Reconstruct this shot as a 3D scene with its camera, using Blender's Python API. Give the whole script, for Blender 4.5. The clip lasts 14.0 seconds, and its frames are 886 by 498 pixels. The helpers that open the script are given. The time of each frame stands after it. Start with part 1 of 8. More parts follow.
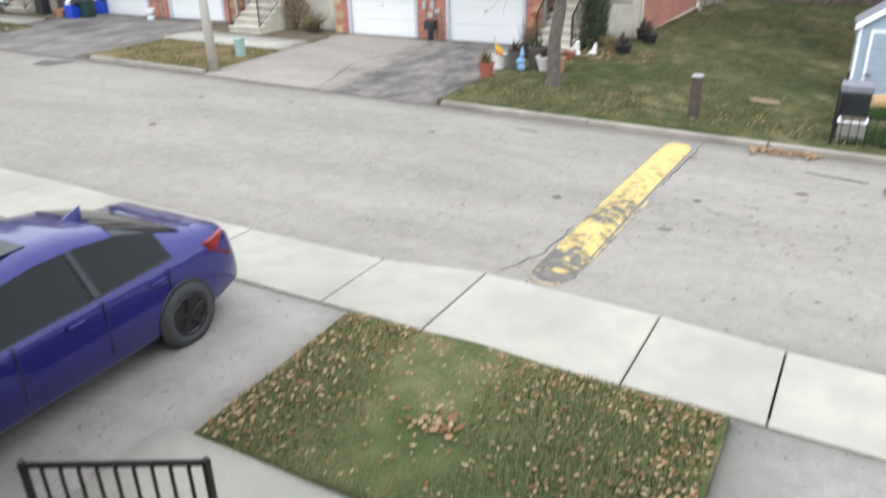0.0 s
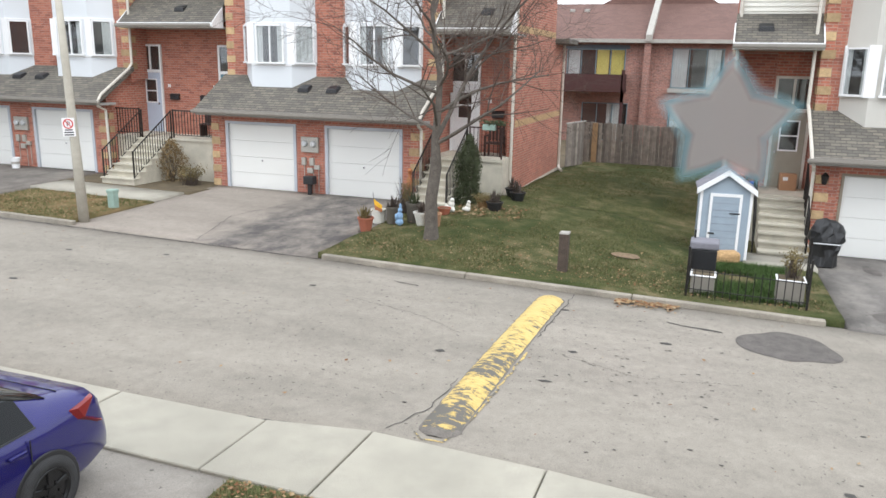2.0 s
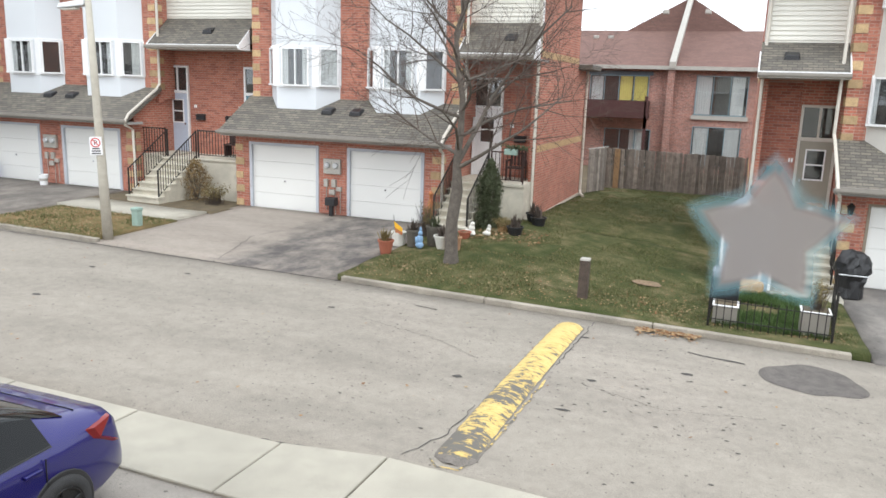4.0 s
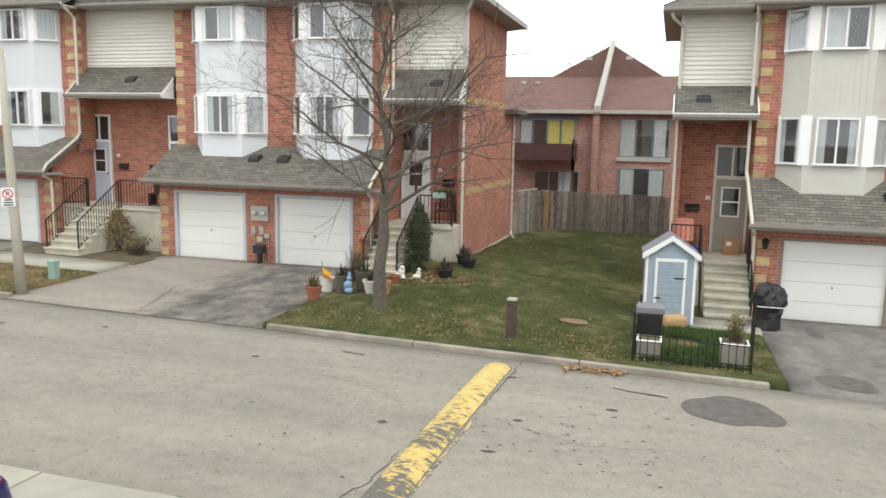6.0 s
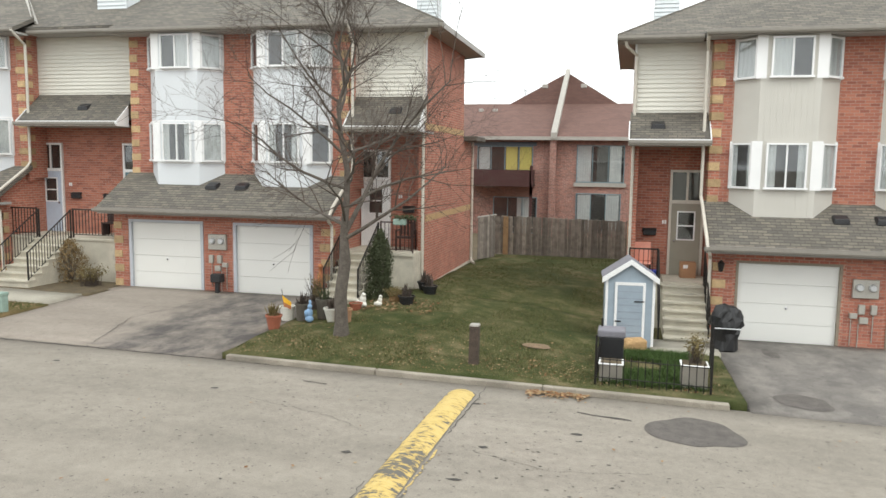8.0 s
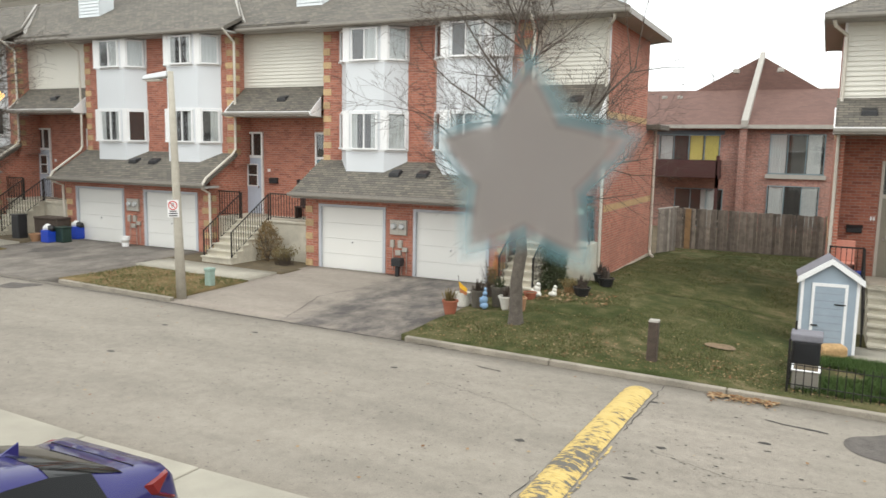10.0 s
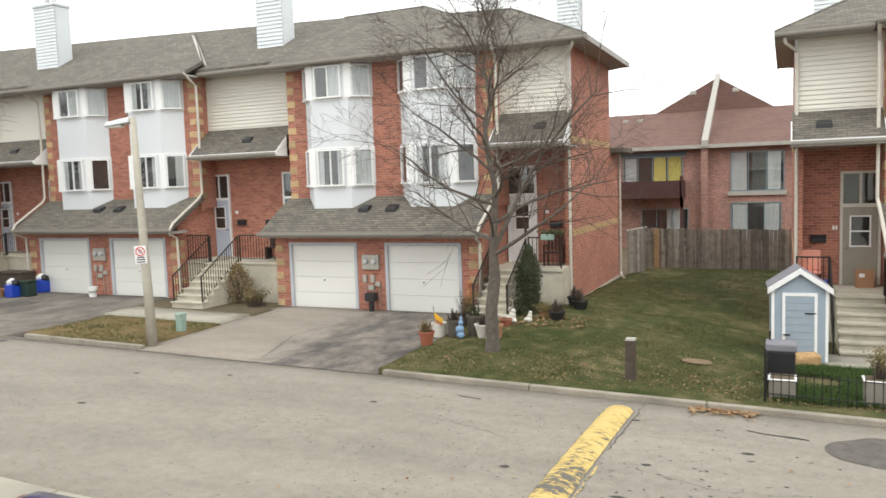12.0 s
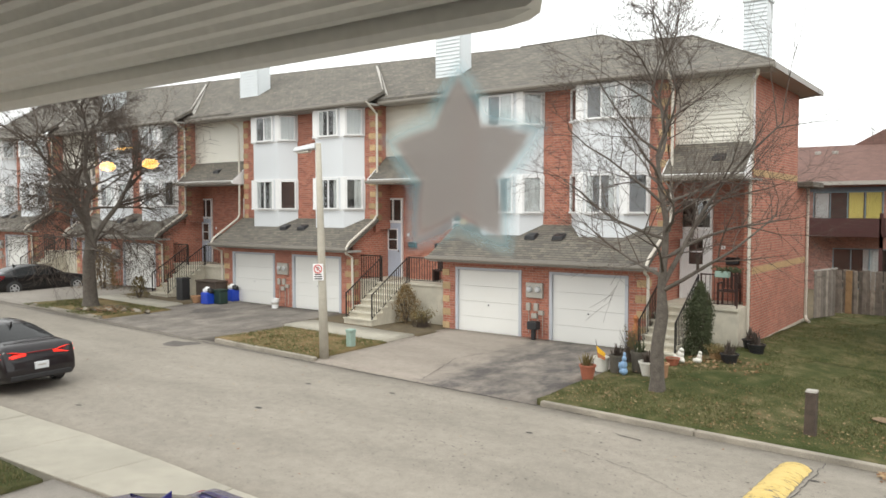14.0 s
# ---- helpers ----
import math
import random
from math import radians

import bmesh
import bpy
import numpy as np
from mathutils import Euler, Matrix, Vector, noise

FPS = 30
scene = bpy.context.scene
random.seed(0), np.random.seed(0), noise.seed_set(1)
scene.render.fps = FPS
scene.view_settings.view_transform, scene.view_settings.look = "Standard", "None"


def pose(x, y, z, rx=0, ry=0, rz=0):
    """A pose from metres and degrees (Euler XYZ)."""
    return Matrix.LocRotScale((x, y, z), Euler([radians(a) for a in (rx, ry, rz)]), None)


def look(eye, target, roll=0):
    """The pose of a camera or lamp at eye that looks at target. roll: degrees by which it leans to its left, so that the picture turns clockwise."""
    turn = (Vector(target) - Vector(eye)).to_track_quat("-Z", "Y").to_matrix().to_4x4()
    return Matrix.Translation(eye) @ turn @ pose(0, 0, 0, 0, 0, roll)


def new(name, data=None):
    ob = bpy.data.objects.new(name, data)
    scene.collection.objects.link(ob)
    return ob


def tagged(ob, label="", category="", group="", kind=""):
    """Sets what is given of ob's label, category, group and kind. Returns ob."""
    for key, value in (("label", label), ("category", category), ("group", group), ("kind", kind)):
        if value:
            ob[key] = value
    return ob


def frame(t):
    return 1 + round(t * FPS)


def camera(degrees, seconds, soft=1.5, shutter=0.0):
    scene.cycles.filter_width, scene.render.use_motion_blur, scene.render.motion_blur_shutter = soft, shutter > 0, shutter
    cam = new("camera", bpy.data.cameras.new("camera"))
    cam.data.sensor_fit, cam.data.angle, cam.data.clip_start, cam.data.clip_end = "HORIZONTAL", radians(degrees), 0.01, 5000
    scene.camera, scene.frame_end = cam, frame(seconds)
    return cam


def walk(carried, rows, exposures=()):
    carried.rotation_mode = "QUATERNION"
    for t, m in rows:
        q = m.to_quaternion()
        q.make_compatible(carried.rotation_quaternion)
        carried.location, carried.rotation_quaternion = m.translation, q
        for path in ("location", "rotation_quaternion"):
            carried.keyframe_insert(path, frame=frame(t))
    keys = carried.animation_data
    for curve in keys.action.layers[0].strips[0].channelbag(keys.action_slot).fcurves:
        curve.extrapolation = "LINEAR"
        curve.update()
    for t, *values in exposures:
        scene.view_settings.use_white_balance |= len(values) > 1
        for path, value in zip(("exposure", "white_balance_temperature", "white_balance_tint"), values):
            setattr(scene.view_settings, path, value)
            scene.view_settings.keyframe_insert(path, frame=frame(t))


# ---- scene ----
cam = camera(60.46, 14.0, shutter=0.5)

PATH = [
    (0, (14.985, -20.837, 3.928), (14.0903, -19.2548, 3.0937), -1.46),
    (0.5, (14.860, -20.860, 4.110), (14.0551, -19.1447, 3.4698), 0.51),
    (1, (14.920, -20.980, 4.010), (14.1581, -19.1995, 3.5108), 1.56),
    (1.5, (14.8739, -21.0349, 4.0596), (14.2032, -19.2173, 3.5630), 1.71),
    (2, (14.904, -20.954, 4.082), (14.2530, -19.1231, 3.6089), 1.15),
    (4.5, (14.8948, -20.8841, 4.1099), (14.1627, -19.0590, 3.7450), 1.70),
    (5, (15.061, -20.778, 4.025), (14.3159, -18.9236, 3.9471), 1.89),
    (5.5, (15.125, -20.760, 4.075), (14.4708, -18.8744, 3.9464), 1.77),
    (6, (15.150, -20.790, 4.070), (14.5826, -18.8953, 3.7730), 1.09),
    (6.5, (15.160, -20.790, 4.060), (14.6210, -18.8815, 3.8011), 1.06),
    (7, (15.170, -20.790, 4.060), (14.6659, -18.8699, 3.8171), 0.76),
    (7.2, (15.155, -20.789, 4.061), (14.6986, -18.8555, 3.8289), 0.74),
    (9.3, (14.998, -20.776, 4.072), (14.3585, -18.8934, 3.8567), 1.29),
    (9.5, (14.9807, -20.7758, 4.0739), (14.2225, -18.9397, 3.8419), 1.02),
    (10, (14.9730, -20.7995, 4.0650), (14.0863, -19.0261, 3.8028), 1.04),
    (10.5, (14.968, -20.808, 4.052), (14.0282, -19.0592, 3.8101), 0.95),
    (11, (14.977, -20.822, 4.049), (14.0531, -19.0658, 3.7994), 1.24),
    (11.5, (14.950, -20.800, 4.008), (14.1026, -19.0065, 3.7525), 0.69),
    (12, (14.955, -20.800, 3.965), (14.1315, -18.9856, 3.7927), -1.85),
    (12.5, (14.950, -20.790, 3.962), (13.9983, -19.0437, 3.7508), -1.53),
    (13, (14.990, -20.790, 3.968), (13.9454, -19.0912, 3.8173), -0.17),
    (13.5, (15.053, -20.797, 4.026), (13.8987, -19.1692, 3.8921), 0.07),
    (14, (15.0299, -20.7931, 4.0476), (13.8285, -19.1972, 3.9482), 0.02),
]
walk(cam, [(t, look(eye, target, roll)) for t, eye, target, roll in PATH],
     [(0.0, 0.42, 5850, 9), (0.5, 0.30, 5900, 9), (2.0, 0.22, 6100, 9), (4.5, 0.30, 6200, 8), (5.0, 0.10, 6400, 7), (7.0, 0.03, 6500, 6), (14.0, 0.07, 6650, 7)])

# world and light: a bright overcast sky, a weak wide sun
world = bpy.data.worlds.new("overcast_sky")
scene.world = world
world.use_nodes = True
wn, wl = world.node_tree.nodes, world.node_tree.links
wn.clear()
sky = wn.new("ShaderNodeTexSky")
sky.sky_type, sky.sun_disc = "NISHITA", False
sky.sun_elevation, sky.sun_rotation, sky.dust_density = radians(50), radians(226), 6.0
hsv = wn.new("ShaderNodeHueSaturation")
hsv.inputs["Saturation"].default_value = 0.12
cloud = wn.new("ShaderNodeMix")
cloud.data_type = "RGBA"
cloud.inputs["Factor"].default_value = 0.72
cloud.inputs[7].default_value = (15.2, 15.4, 15.8, 1)
bg = wn.new("ShaderNodeBackground")
bg.inputs["Strength"].default_value = 0.145
wout = wn.new("ShaderNodeOutputWorld")
wl.new(sky.outputs[0], hsv.inputs["Color"])
wl.new(hsv.outputs[0], cloud.inputs[6])
wl.new(cloud.outputs[2], bg.inputs["Color"])
wl.new(bg.outputs[0], wout.inputs["Surface"])
sun_data = bpy.data.lights.new("sun", "SUN")
sun_data.energy, sun_data.angle, sun_data.color = 1.15, radians(25), (1.0, 0.97, 0.93)
sun = new("sun", sun_data)
sun.matrix_basis = look((30, -25, 43), (4, 0, 0))


# ---- materials ----
def mat(name, colour, rough=0.8, metal=0.0, scale=6.0, vary=0.12, bump=0.0, bscale=60.0, stain=0.0, spec=0.5, rand=0.0):
    """Base colour with noise at two scales, optional relief, stains and per-object change."""
    m = bpy.data.materials.new(name)
    m.use_nodes = True
    n, l = m.node_tree.nodes, m.node_tree.links
    b = n["Principled BSDF"]
    b.inputs["Roughness"].default_value, b.inputs["Metallic"].default_value = rough, metal
    b.inputs["Specular IOR Level"].default_value = spec
    geo = n.new("ShaderNodeNewGeometry")
    tex = n.new("ShaderNodeTexNoise")
    tex.inputs["Scale"].default_value, tex.inputs["Detail"].default_value = scale, 6
    fine = n.new("ShaderNodeTexNoise")
    fine.inputs["Scale"].default_value, fine.inputs["Detail"].default_value = bscale, 3
    l.new(geo.outputs["Position"], tex.inputs["Vector"])
    l.new(geo.outputs["Position"], fine.inputs["Vector"])
    add = n.new("ShaderNodeMath")
    add.operation = "ADD"
    l.new(tex.outputs["Fac"], add.inputs[0])
    l.new(fine.outputs["Fac"], add.inputs[1])
    rng = n.new("ShaderNodeMapRange")
    rng.inputs["From Min"].default_value, rng.inputs["From Max"].default_value = 0.6, 1.4
    rng.inputs["To Min"].default_value, rng.inputs["To Max"].default_value = 1 - vary * 1.6, 1 + vary * 1.6
    l.new(add.outputs[0], rng.inputs["Value"])
    mul = n.new("ShaderNodeVectorMath")
    mul.operation = "SCALE"
    mul.inputs[0].default_value = colour
    l.new(rng.outputs[0], mul.inputs["Scale"])
    last = mul.outputs[0]
    if rand:
        info = n.new("ShaderNodeObjectInfo")
        r2 = n.new("ShaderNodeMapRange")
        r2.inputs["To Min"].default_value, r2.inputs["To Max"].default_value = 1 - rand, 1 + rand
        l.new(info.outputs["Random"], r2.inputs["Value"])
        m2 = n.new("ShaderNodeVectorMath")
        m2.operation = "SCALE"
        l.new(last, m2.inputs[0])
        l.new(r2.outputs[0], m2.inputs["Scale"])
        last = m2.outputs[0]
    if stain:
        st = n.new("ShaderNodeTexNoise")
        st.inputs["Scale"].default_value, st.inputs["Detail"].default_value = scale * 0.25, 8
        l.new(geo.outputs["Position"], st.inputs["Vector"])
        r3 = n.new("ShaderNodeMapRange")
        r3.inputs["From Min"].default_value, r3.inputs["From Max"].default_value = 0.45, 0.7
        r3.inputs["To Min"].default_value, r3.inputs["To Max"].default_value = 1.0, 1 - stain
        l.new(st.outputs["Fac"], r3.inputs["Value"])
        m3 = n.new("ShaderNodeVectorMath")
        m3.operation = "SCALE"
        l.new(last, m3.inputs[0])
        l.new(r3.outputs[0], m3.inputs["Scale"])
        last = m3.outputs[0]
    l.new(last, b.inputs["Base Color"])
    if bump:
        bp = n.new("ShaderNodeBump")
        bp.inputs["Strength"].default_value, bp.inputs["Distance"].default_value = bump, 0.02
        l.new(fine.outputs["Fac"], bp.inputs["Height"])
        l.new(bp.outputs[0], b.inputs["Normal"])
    return m


def course_mat(name, c1, c2, mortar, width, height, gap, rough=0.9, bump=0.5, roof=False, vary=0.25):
    """Running courses over axis-aligned faces: bricks on walls, shingle courses on roofs."""
    m = bpy.data.materials.new(name)
    m.use_nodes = True
    n, l = m.node_tree.nodes, m.node_tree.links
    b = n["Principled BSDF"]
    b.inputs["Roughness"].default_value = rough
    geo = n.new("ShaderNodeNewGeometry")
    sep = n.new("ShaderNodeSeparateXYZ")
    l.new(geo.outputs["Position"], sep.inputs[0])
    com = n.new("ShaderNodeCombineXYZ")
    add = n.new("ShaderNodeMath")
    add.operation = "ADD"
    l.new(sep.outputs[0], add.inputs[0])
    if not roof:
        l.new(sep.outputs[1], add.inputs[1])
    else:
        add.inputs[1].default_value = 0
    l.new(add.outputs[0], com.inputs[0])
    l.new(sep.outputs[2], com.inputs[1])
    bt = n.new("ShaderNodeTexBrick")
    bt.inputs["Color1"].default_value, bt.inputs["Color2"].default_value, bt.inputs["Mortar"].default_value = (*c1, 1), (*c2, 1), (*mortar, 1)
    bt.inputs["Scale"].default_value = 1.0
    bt.inputs["Mortar Size"].default_value, bt.inputs["Mortar Smooth"].default_value = gap, 0.3
    bt.inputs["Brick Width"].default_value, bt.inputs["Row Height"].default_value = width, height
    l.new(com.outputs[0], bt.inputs["Vector"])
    big = n.new("ShaderNodeTexNoise")
    big.inputs["Scale"].default_value, big.inputs["Detail"].default_value = 0.9, 8
    l.new(geo.outputs["Position"], big.inputs["Vector"])
    fine = n.new("ShaderNodeTexNoise")
    fine.inputs["Scale"].default_value = 9.0
    l.new(geo.outputs["Position"], fine.inputs["Vector"])
    s = n.new("ShaderNodeMath")
    s.operation = "ADD"
    l.new(big.outputs["Fac"], s.inputs[0])
    l.new(fine.outputs["Fac"], s.inputs[1])
    rng = n.new("ShaderNodeMapRange")
    rng.inputs["From Min"].default_value, rng.inputs["From Max"].default_value = 0.6, 1.4
    rng.inputs["To Min"].default_value, rng.inputs["To Max"].default_value = 1 - vary, 1 + vary
    l.new(s.outputs[0], rng.inputs["Value"])
    mul = n.new("ShaderNodeVectorMath")
    mul.operation = "SCALE"
    l.new(bt.outputs["Color"], mul.inputs[0])
    l.new(rng.outputs[0], mul.inputs["Scale"])
    l.new(mul.outputs[0], b.inputs["Base Color"])
    bp = n.new("ShaderNodeBump")
    bp.inputs["Strength"].default_value, bp.inputs["Distance"].default_value = bump, 0.01
    bp.invert = True
    l.new(bt.outputs["Fac"], bp.inputs["Height"])
    l.new(bp.outputs[0], b.inputs["Normal"])
    return m


BRICK = course_mat("red_brick", (0.47, 0.165, 0.108), (0.34, 0.118, 0.08), (0.42, 0.27, 0.205), 0.235, 0.082, 0.013)
BRICK_BACK = course_mat("brown_brick", (0.38, 0.175, 0.135), (0.24, 0.125, 0.105), (0.36, 0.27, 0.23), 0.235, 0.075, 0.010, vary=0.4)
SHINGLE = course_mat("grey_shingle", (0.182, 0.162, 0.132), (0.108, 0.10, 0.087), (0.065, 0.058, 0.05), 0.24, 0.066, 0.008, bump=0.7, roof=True, vary=0.2)
SHINGLE_BROWN = course_mat("brown_shingle", (0.165, 0.092, 0.075), (0.135, 0.075, 0.062), (0.10, 0.06, 0.05), 0.30, 0.09, 0.006, bump=0.5, roof=True, vary=0.12)
QUOIN = mat("tan_quoin", (0.47, 0.335, 0.185), 0.9, vary=0.18, rand=0.22, bump=0.3)
WHITE = mat("white_panel", (0.65, 0.675, 0.70), 0.55, vary=0.03, scale=2, stain=0.05)
GREIGE = mat("greige_panel", (0.54, 0.52, 0.475), 0.6, vary=0.04, scale=3)
TRIM = mat("white_trim", (0.80, 0.80, 0.80), 0.5, vary=0.03)
SIDING = mat("cream_siding", (0.70, 0.68, 0.61), 0.6, vary=0.04, scale=2)
SIDING_CH = mat("pale_chimney_siding", (0.66, 0.70, 0.72), 0.6, vary=0.04)
GARAGE = mat("garage_door_paint", (0.74, 0.735, 0.705), 0.5, vary=0.03, scale=1.5, stain=0.06)
GARAGE_FRAME = mat("grey_frame_paint", (0.46, 0.48, 0.52), 0.6, vary=0.08)
BROWN_FRAME = mat("olive_brown_frame_paint", (0.24, 0.20, 0.15), 0.6, vary=0.1)
GUTTER = mat("taupe_gutter", (0.255, 0.235, 0.205), 0.45, vary=0.08)
PIPE = mat("beige_downpipe", (0.58, 0.54, 0.47), 0.45, vary=0.08)
SOFFIT = mat("grey_soffit", (0.36, 0.35, 0.33), 0.7, vary=0.06)
FLASH = mat("pale_flashing", (0.37, 0.35, 0.315), 0.5, vary=0.1)
CONC = mat("step_concrete", (0.54, 0.50, 0.41), 0.9, vary=0.16, scale=5, bump=0.4, stain=0.2)
WALKC = mat("walk_concrete", (0.375, 0.35, 0.29), 0.9, vary=0.12, scale=3, bump=0.5, bscale=90, stain=0.16, rand=0.05)
KERB = mat("kerb_concrete", (0.30, 0.268, 0.22), 0.9, vary=0.26, scale=3, bump=0.5, stain=0.4)
PATCH = mat("dark_asphalt_patch", (0.105, 0.093, 0.084), 0.85, vary=0.3, scale=5, bump=0.4)
HUMP = mat("worn_hump_asphalt", (0.165, 0.148, 0.13), 0.9, vary=0.25, scale=6, bump=0.5)
TAR = mat("crack_tar", (0.06, 0.055, 0.05), 0.8)
EARTH = mat("earth", (0.11, 0.085, 0.05), 1.0, vary=0.3, scale=3, bump=0.5)
BARE = mat("bare_soil", (0.20, 0.14, 0.085), 1.0, vary=0.3, scale=9, bump=0.5)
IRON = mat("black_iron", (0.018, 0.016, 0.015), 0.5, 0.3, vary=0.2)
IRON_BROWN = mat("brown_iron", (0.045, 0.022, 0.018), 0.5, 0.3, vary=0.2)
BARK = mat("grey_bark", (0.115, 0.098, 0.082), 0.95, vary=0.3, scale=9, bump=0.8, bscale=40)
TWIG = mat("brown_twig", (0.08, 0.061, 0.049), 0.95, vary=0.2)
WOOD_OLD = mat("weathered_board", (0.235, 0.205, 0.175), 0.95, vary=0.3, scale=5, rand=0.35, bump=0.5)
WOOD_NEW = mat("tan_board", (0.33, 0.21, 0.11), 0.9, vary=0.2)
WOOD_RED = mat("dark_red_stain", (0.06, 0.022, 0.02), 0.8, vary=0.2)
POST = mat("brown_post_paint", (0.075, 0.055, 0.042), 0.85, vary=0.3, scale=8, bump=0.5)
POLE = mat("pole_concrete", (0.44, 0.41, 0.345), 0.85, vary=0.1, scale=8, bump=0.3)
GALV = mat("grey_lamp_metal", (0.55, 0.56, 0.57), 0.4, 0.5, vary=0.05)
METER = mat("beige_meter_metal", (0.42, 0.40, 0.36), 0.5, 0.3, vary=0.06)
DARK = mat("dark_plastic", (0.018, 0.018, 0.02), 0.5, vary=0.2)
WHEEL = mat("black_steel_wheel", (0.010, 0.010, 0.011), 0.3, 0.2, vary=0.2)
RUBBER = mat("tyre_rubber", (0.036, 0.036, 0.037), 0.85, vary=0.2, scale=20)
CHROME = mat("bright_metal", (0.6, 0.6, 0.62), 0.25, 0.9, vary=0.05)
TERRA = mat("terracotta", (0.32, 0.105, 0.06), 0.8, vary=0.15)
WHITE_POT = mat("white_glaze", (0.66, 0.64, 0.58), 0.5, vary=0.1)
GREY_POT = mat("dark_grey_pot", (0.10, 0.088, 0.07), 0.7, vary=0.2)
BLUE_BIN = mat("blue_plastic", (0.01, 0.05, 0.42), 0.45, vary=0.1)
GREEN_BOX = mat("pale_green_paint", (0.27, 0.37, 0.32), 0.6, vary=0.14)
COMPOST = mat("dark_green_plastic", (0.012, 0.035, 0.026), 0.5, vary=0.2)
SHED_BLUE = mat("blue_grey_resin", (0.30, 0.36, 0.42), 0.6, vary=0.06)
SHED_ROOF = mat("slate_resin", (0.19, 0.185, 0.21), 0.7, vary=0.16)
DOOR_BLUE = mat("pale_blue_door", (0.46, 0.52, 0.62), 0.5, vary=0.04)
DOOR_WHITE = mat("white_door", (0.74, 0.74, 0.74), 0.5, vary=0.04)
DOOR_TAUPE = mat("taupe_door", (0.30, 0.275, 0.22), 0.5, vary=0.05)
DOOR_TEAL = mat("teal_door", (0.10, 0.22, 0.27), 0.5, vary=0.05)
CARD = mat("cardboard", (0.36, 0.20, 0.11), 0.9, vary=0.1)
SALMON = mat("salmon_fabric", (0.62, 0.27, 0.20), 0.8, vary=0.1)
STRAW = mat("straw", (0.45, 0.29, 0.14), 1.0, vary=0.3, scale=20, bump=0.8)
OLIVE = mat("withered_olive_leaf", (0.17, 0.115, 0.05), 0.9, vary=0.3, scale=6, rand=0.15)
LEAFM = mat("dry_leaf", (0.24, 0.115, 0.05), 0.9, vary=0.3, rand=0.1)
HEDGE = mat("cedar_green", (0.05, 0.06, 0.026), 0.9, vary=0.35, scale=12)
SHRUB = mat("olive_shrub", (0.15, 0.115, 0.045), 0.9, vary=0.35, scale=12)
YELLOWF = mat("yellow_fabric", (0.8, 0.45, 0.03), 0.8)
ORANGE = mat("rust_fabric", (0.40, 0.15, 0.06), 0.8)
STATUE = mat("white_plaster", (0.72, 0.70, 0.64), 0.8, vary=0.08)
BLUEP = mat("pale_blue_paint", (0.25, 0.40, 0.60), 0.6)
REDP = mat("red_paint", (0.55, 0.03, 0.03), 0.5)
BAG = mat("black_cover", (0.014, 0.014, 0.015), 0.42, vary=0.2, bump=0.5, bscale=14)
CURTAIN = mat("curtain_cloth", (0.66, 0.65, 0.62), 0.9, vary=0.12, scale=6)
YELLOWC = mat("yellow_curtain", (0.80, 0.66, 0.20), 0.9, vary=0.1)
ROOM = mat("room_paint", (0.16, 0.15, 0.14), 0.9)
# near-black colour that stands in for the shade of unlit rooms
ROOM_SHADE = mat("room_shade", (0.05, 0.045, 0.042), 0.9, vary=0.3)
AWN = mat("grey_awning_metal", (0.86, 0.85, 0.82), 0.5, 0.0, vary=0.06, scale=4)
FACE_TAN = mat("tan_band_brick", (0.48, 0.33, 0.17), 0.9, vary=0.12)


def grass_mat(name="autumn_grass", c0=(0.062, 0.078, 0.027), c1=(0.11, 0.116, 0.044), c2=(0.27, 0.215, 0.115)):
    m = bpy.data.materials.new(name)
    m.use_nodes = True
    n, l = m.node_tree.nodes, m.node_tree.links
    b = n["Principled BSDF"]
    b.inputs["Roughness"].default_value = 0.95
    b.inputs["Specular IOR Level"].default_value = 0.1
    geo = n.new("ShaderNodeNewGeometry")
    outs = []
    for sc, det in ((0.35, 6), (2.2, 6), (45.0, 4)):
        t = n.new("ShaderNodeTexNoise")
        t.inputs["Scale"].default_value, t.inputs["Detail"].default_value = sc, det
        l.new(geo.outputs["Position"], t.inputs["Vector"])
        outs.append(t.outputs["Fac"])
    a1 = n.new("ShaderNodeMath")
    a1.operation = "ADD"
    l.new(outs[0], a1.inputs[0])
    l.new(outs[1], a1.inputs[1])
    a2 = n.new("ShaderNodeMath")
    a2.operation = "MULTIPLY_ADD"
    a2.inputs[1].default_value = 0.7
    l.new(outs[2], a2.inputs[0])
    l.new(a1.outputs[0], a2.inputs[2])
    ramp = n.new("ShaderNodeValToRGB")
    e = ramp.color_ramp.elements
    e[0].position, e[0].color = 0.56, (*c0, 1)
    e[1].position, e[1].color = 0.82, (*c2, 1)
    mid = ramp.color_ramp.elements.new(0.68)
    mid.color = (*c1, 1)
    mp = n.new("ShaderNodeMath")
    mp.operation = "MULTIPLY"
    mp.inputs[1].default_value = 0.5
    l.new(a2.outputs[0], mp.inputs[0])
    l.new(mp.outputs[0], ramp.inputs["Fac"])
    l.new(ramp.outputs["Color"], b.inputs["Base Color"])
    bp = n.new("ShaderNodeBump")
    bp.inputs["Strength"].default_value, bp.inputs["Distance"].default_value = 0.9, 0.04
    l.new(outs[2], bp.inputs["Height"])
    l.new(bp.outputs[0], b.inputs["Normal"])
    return m


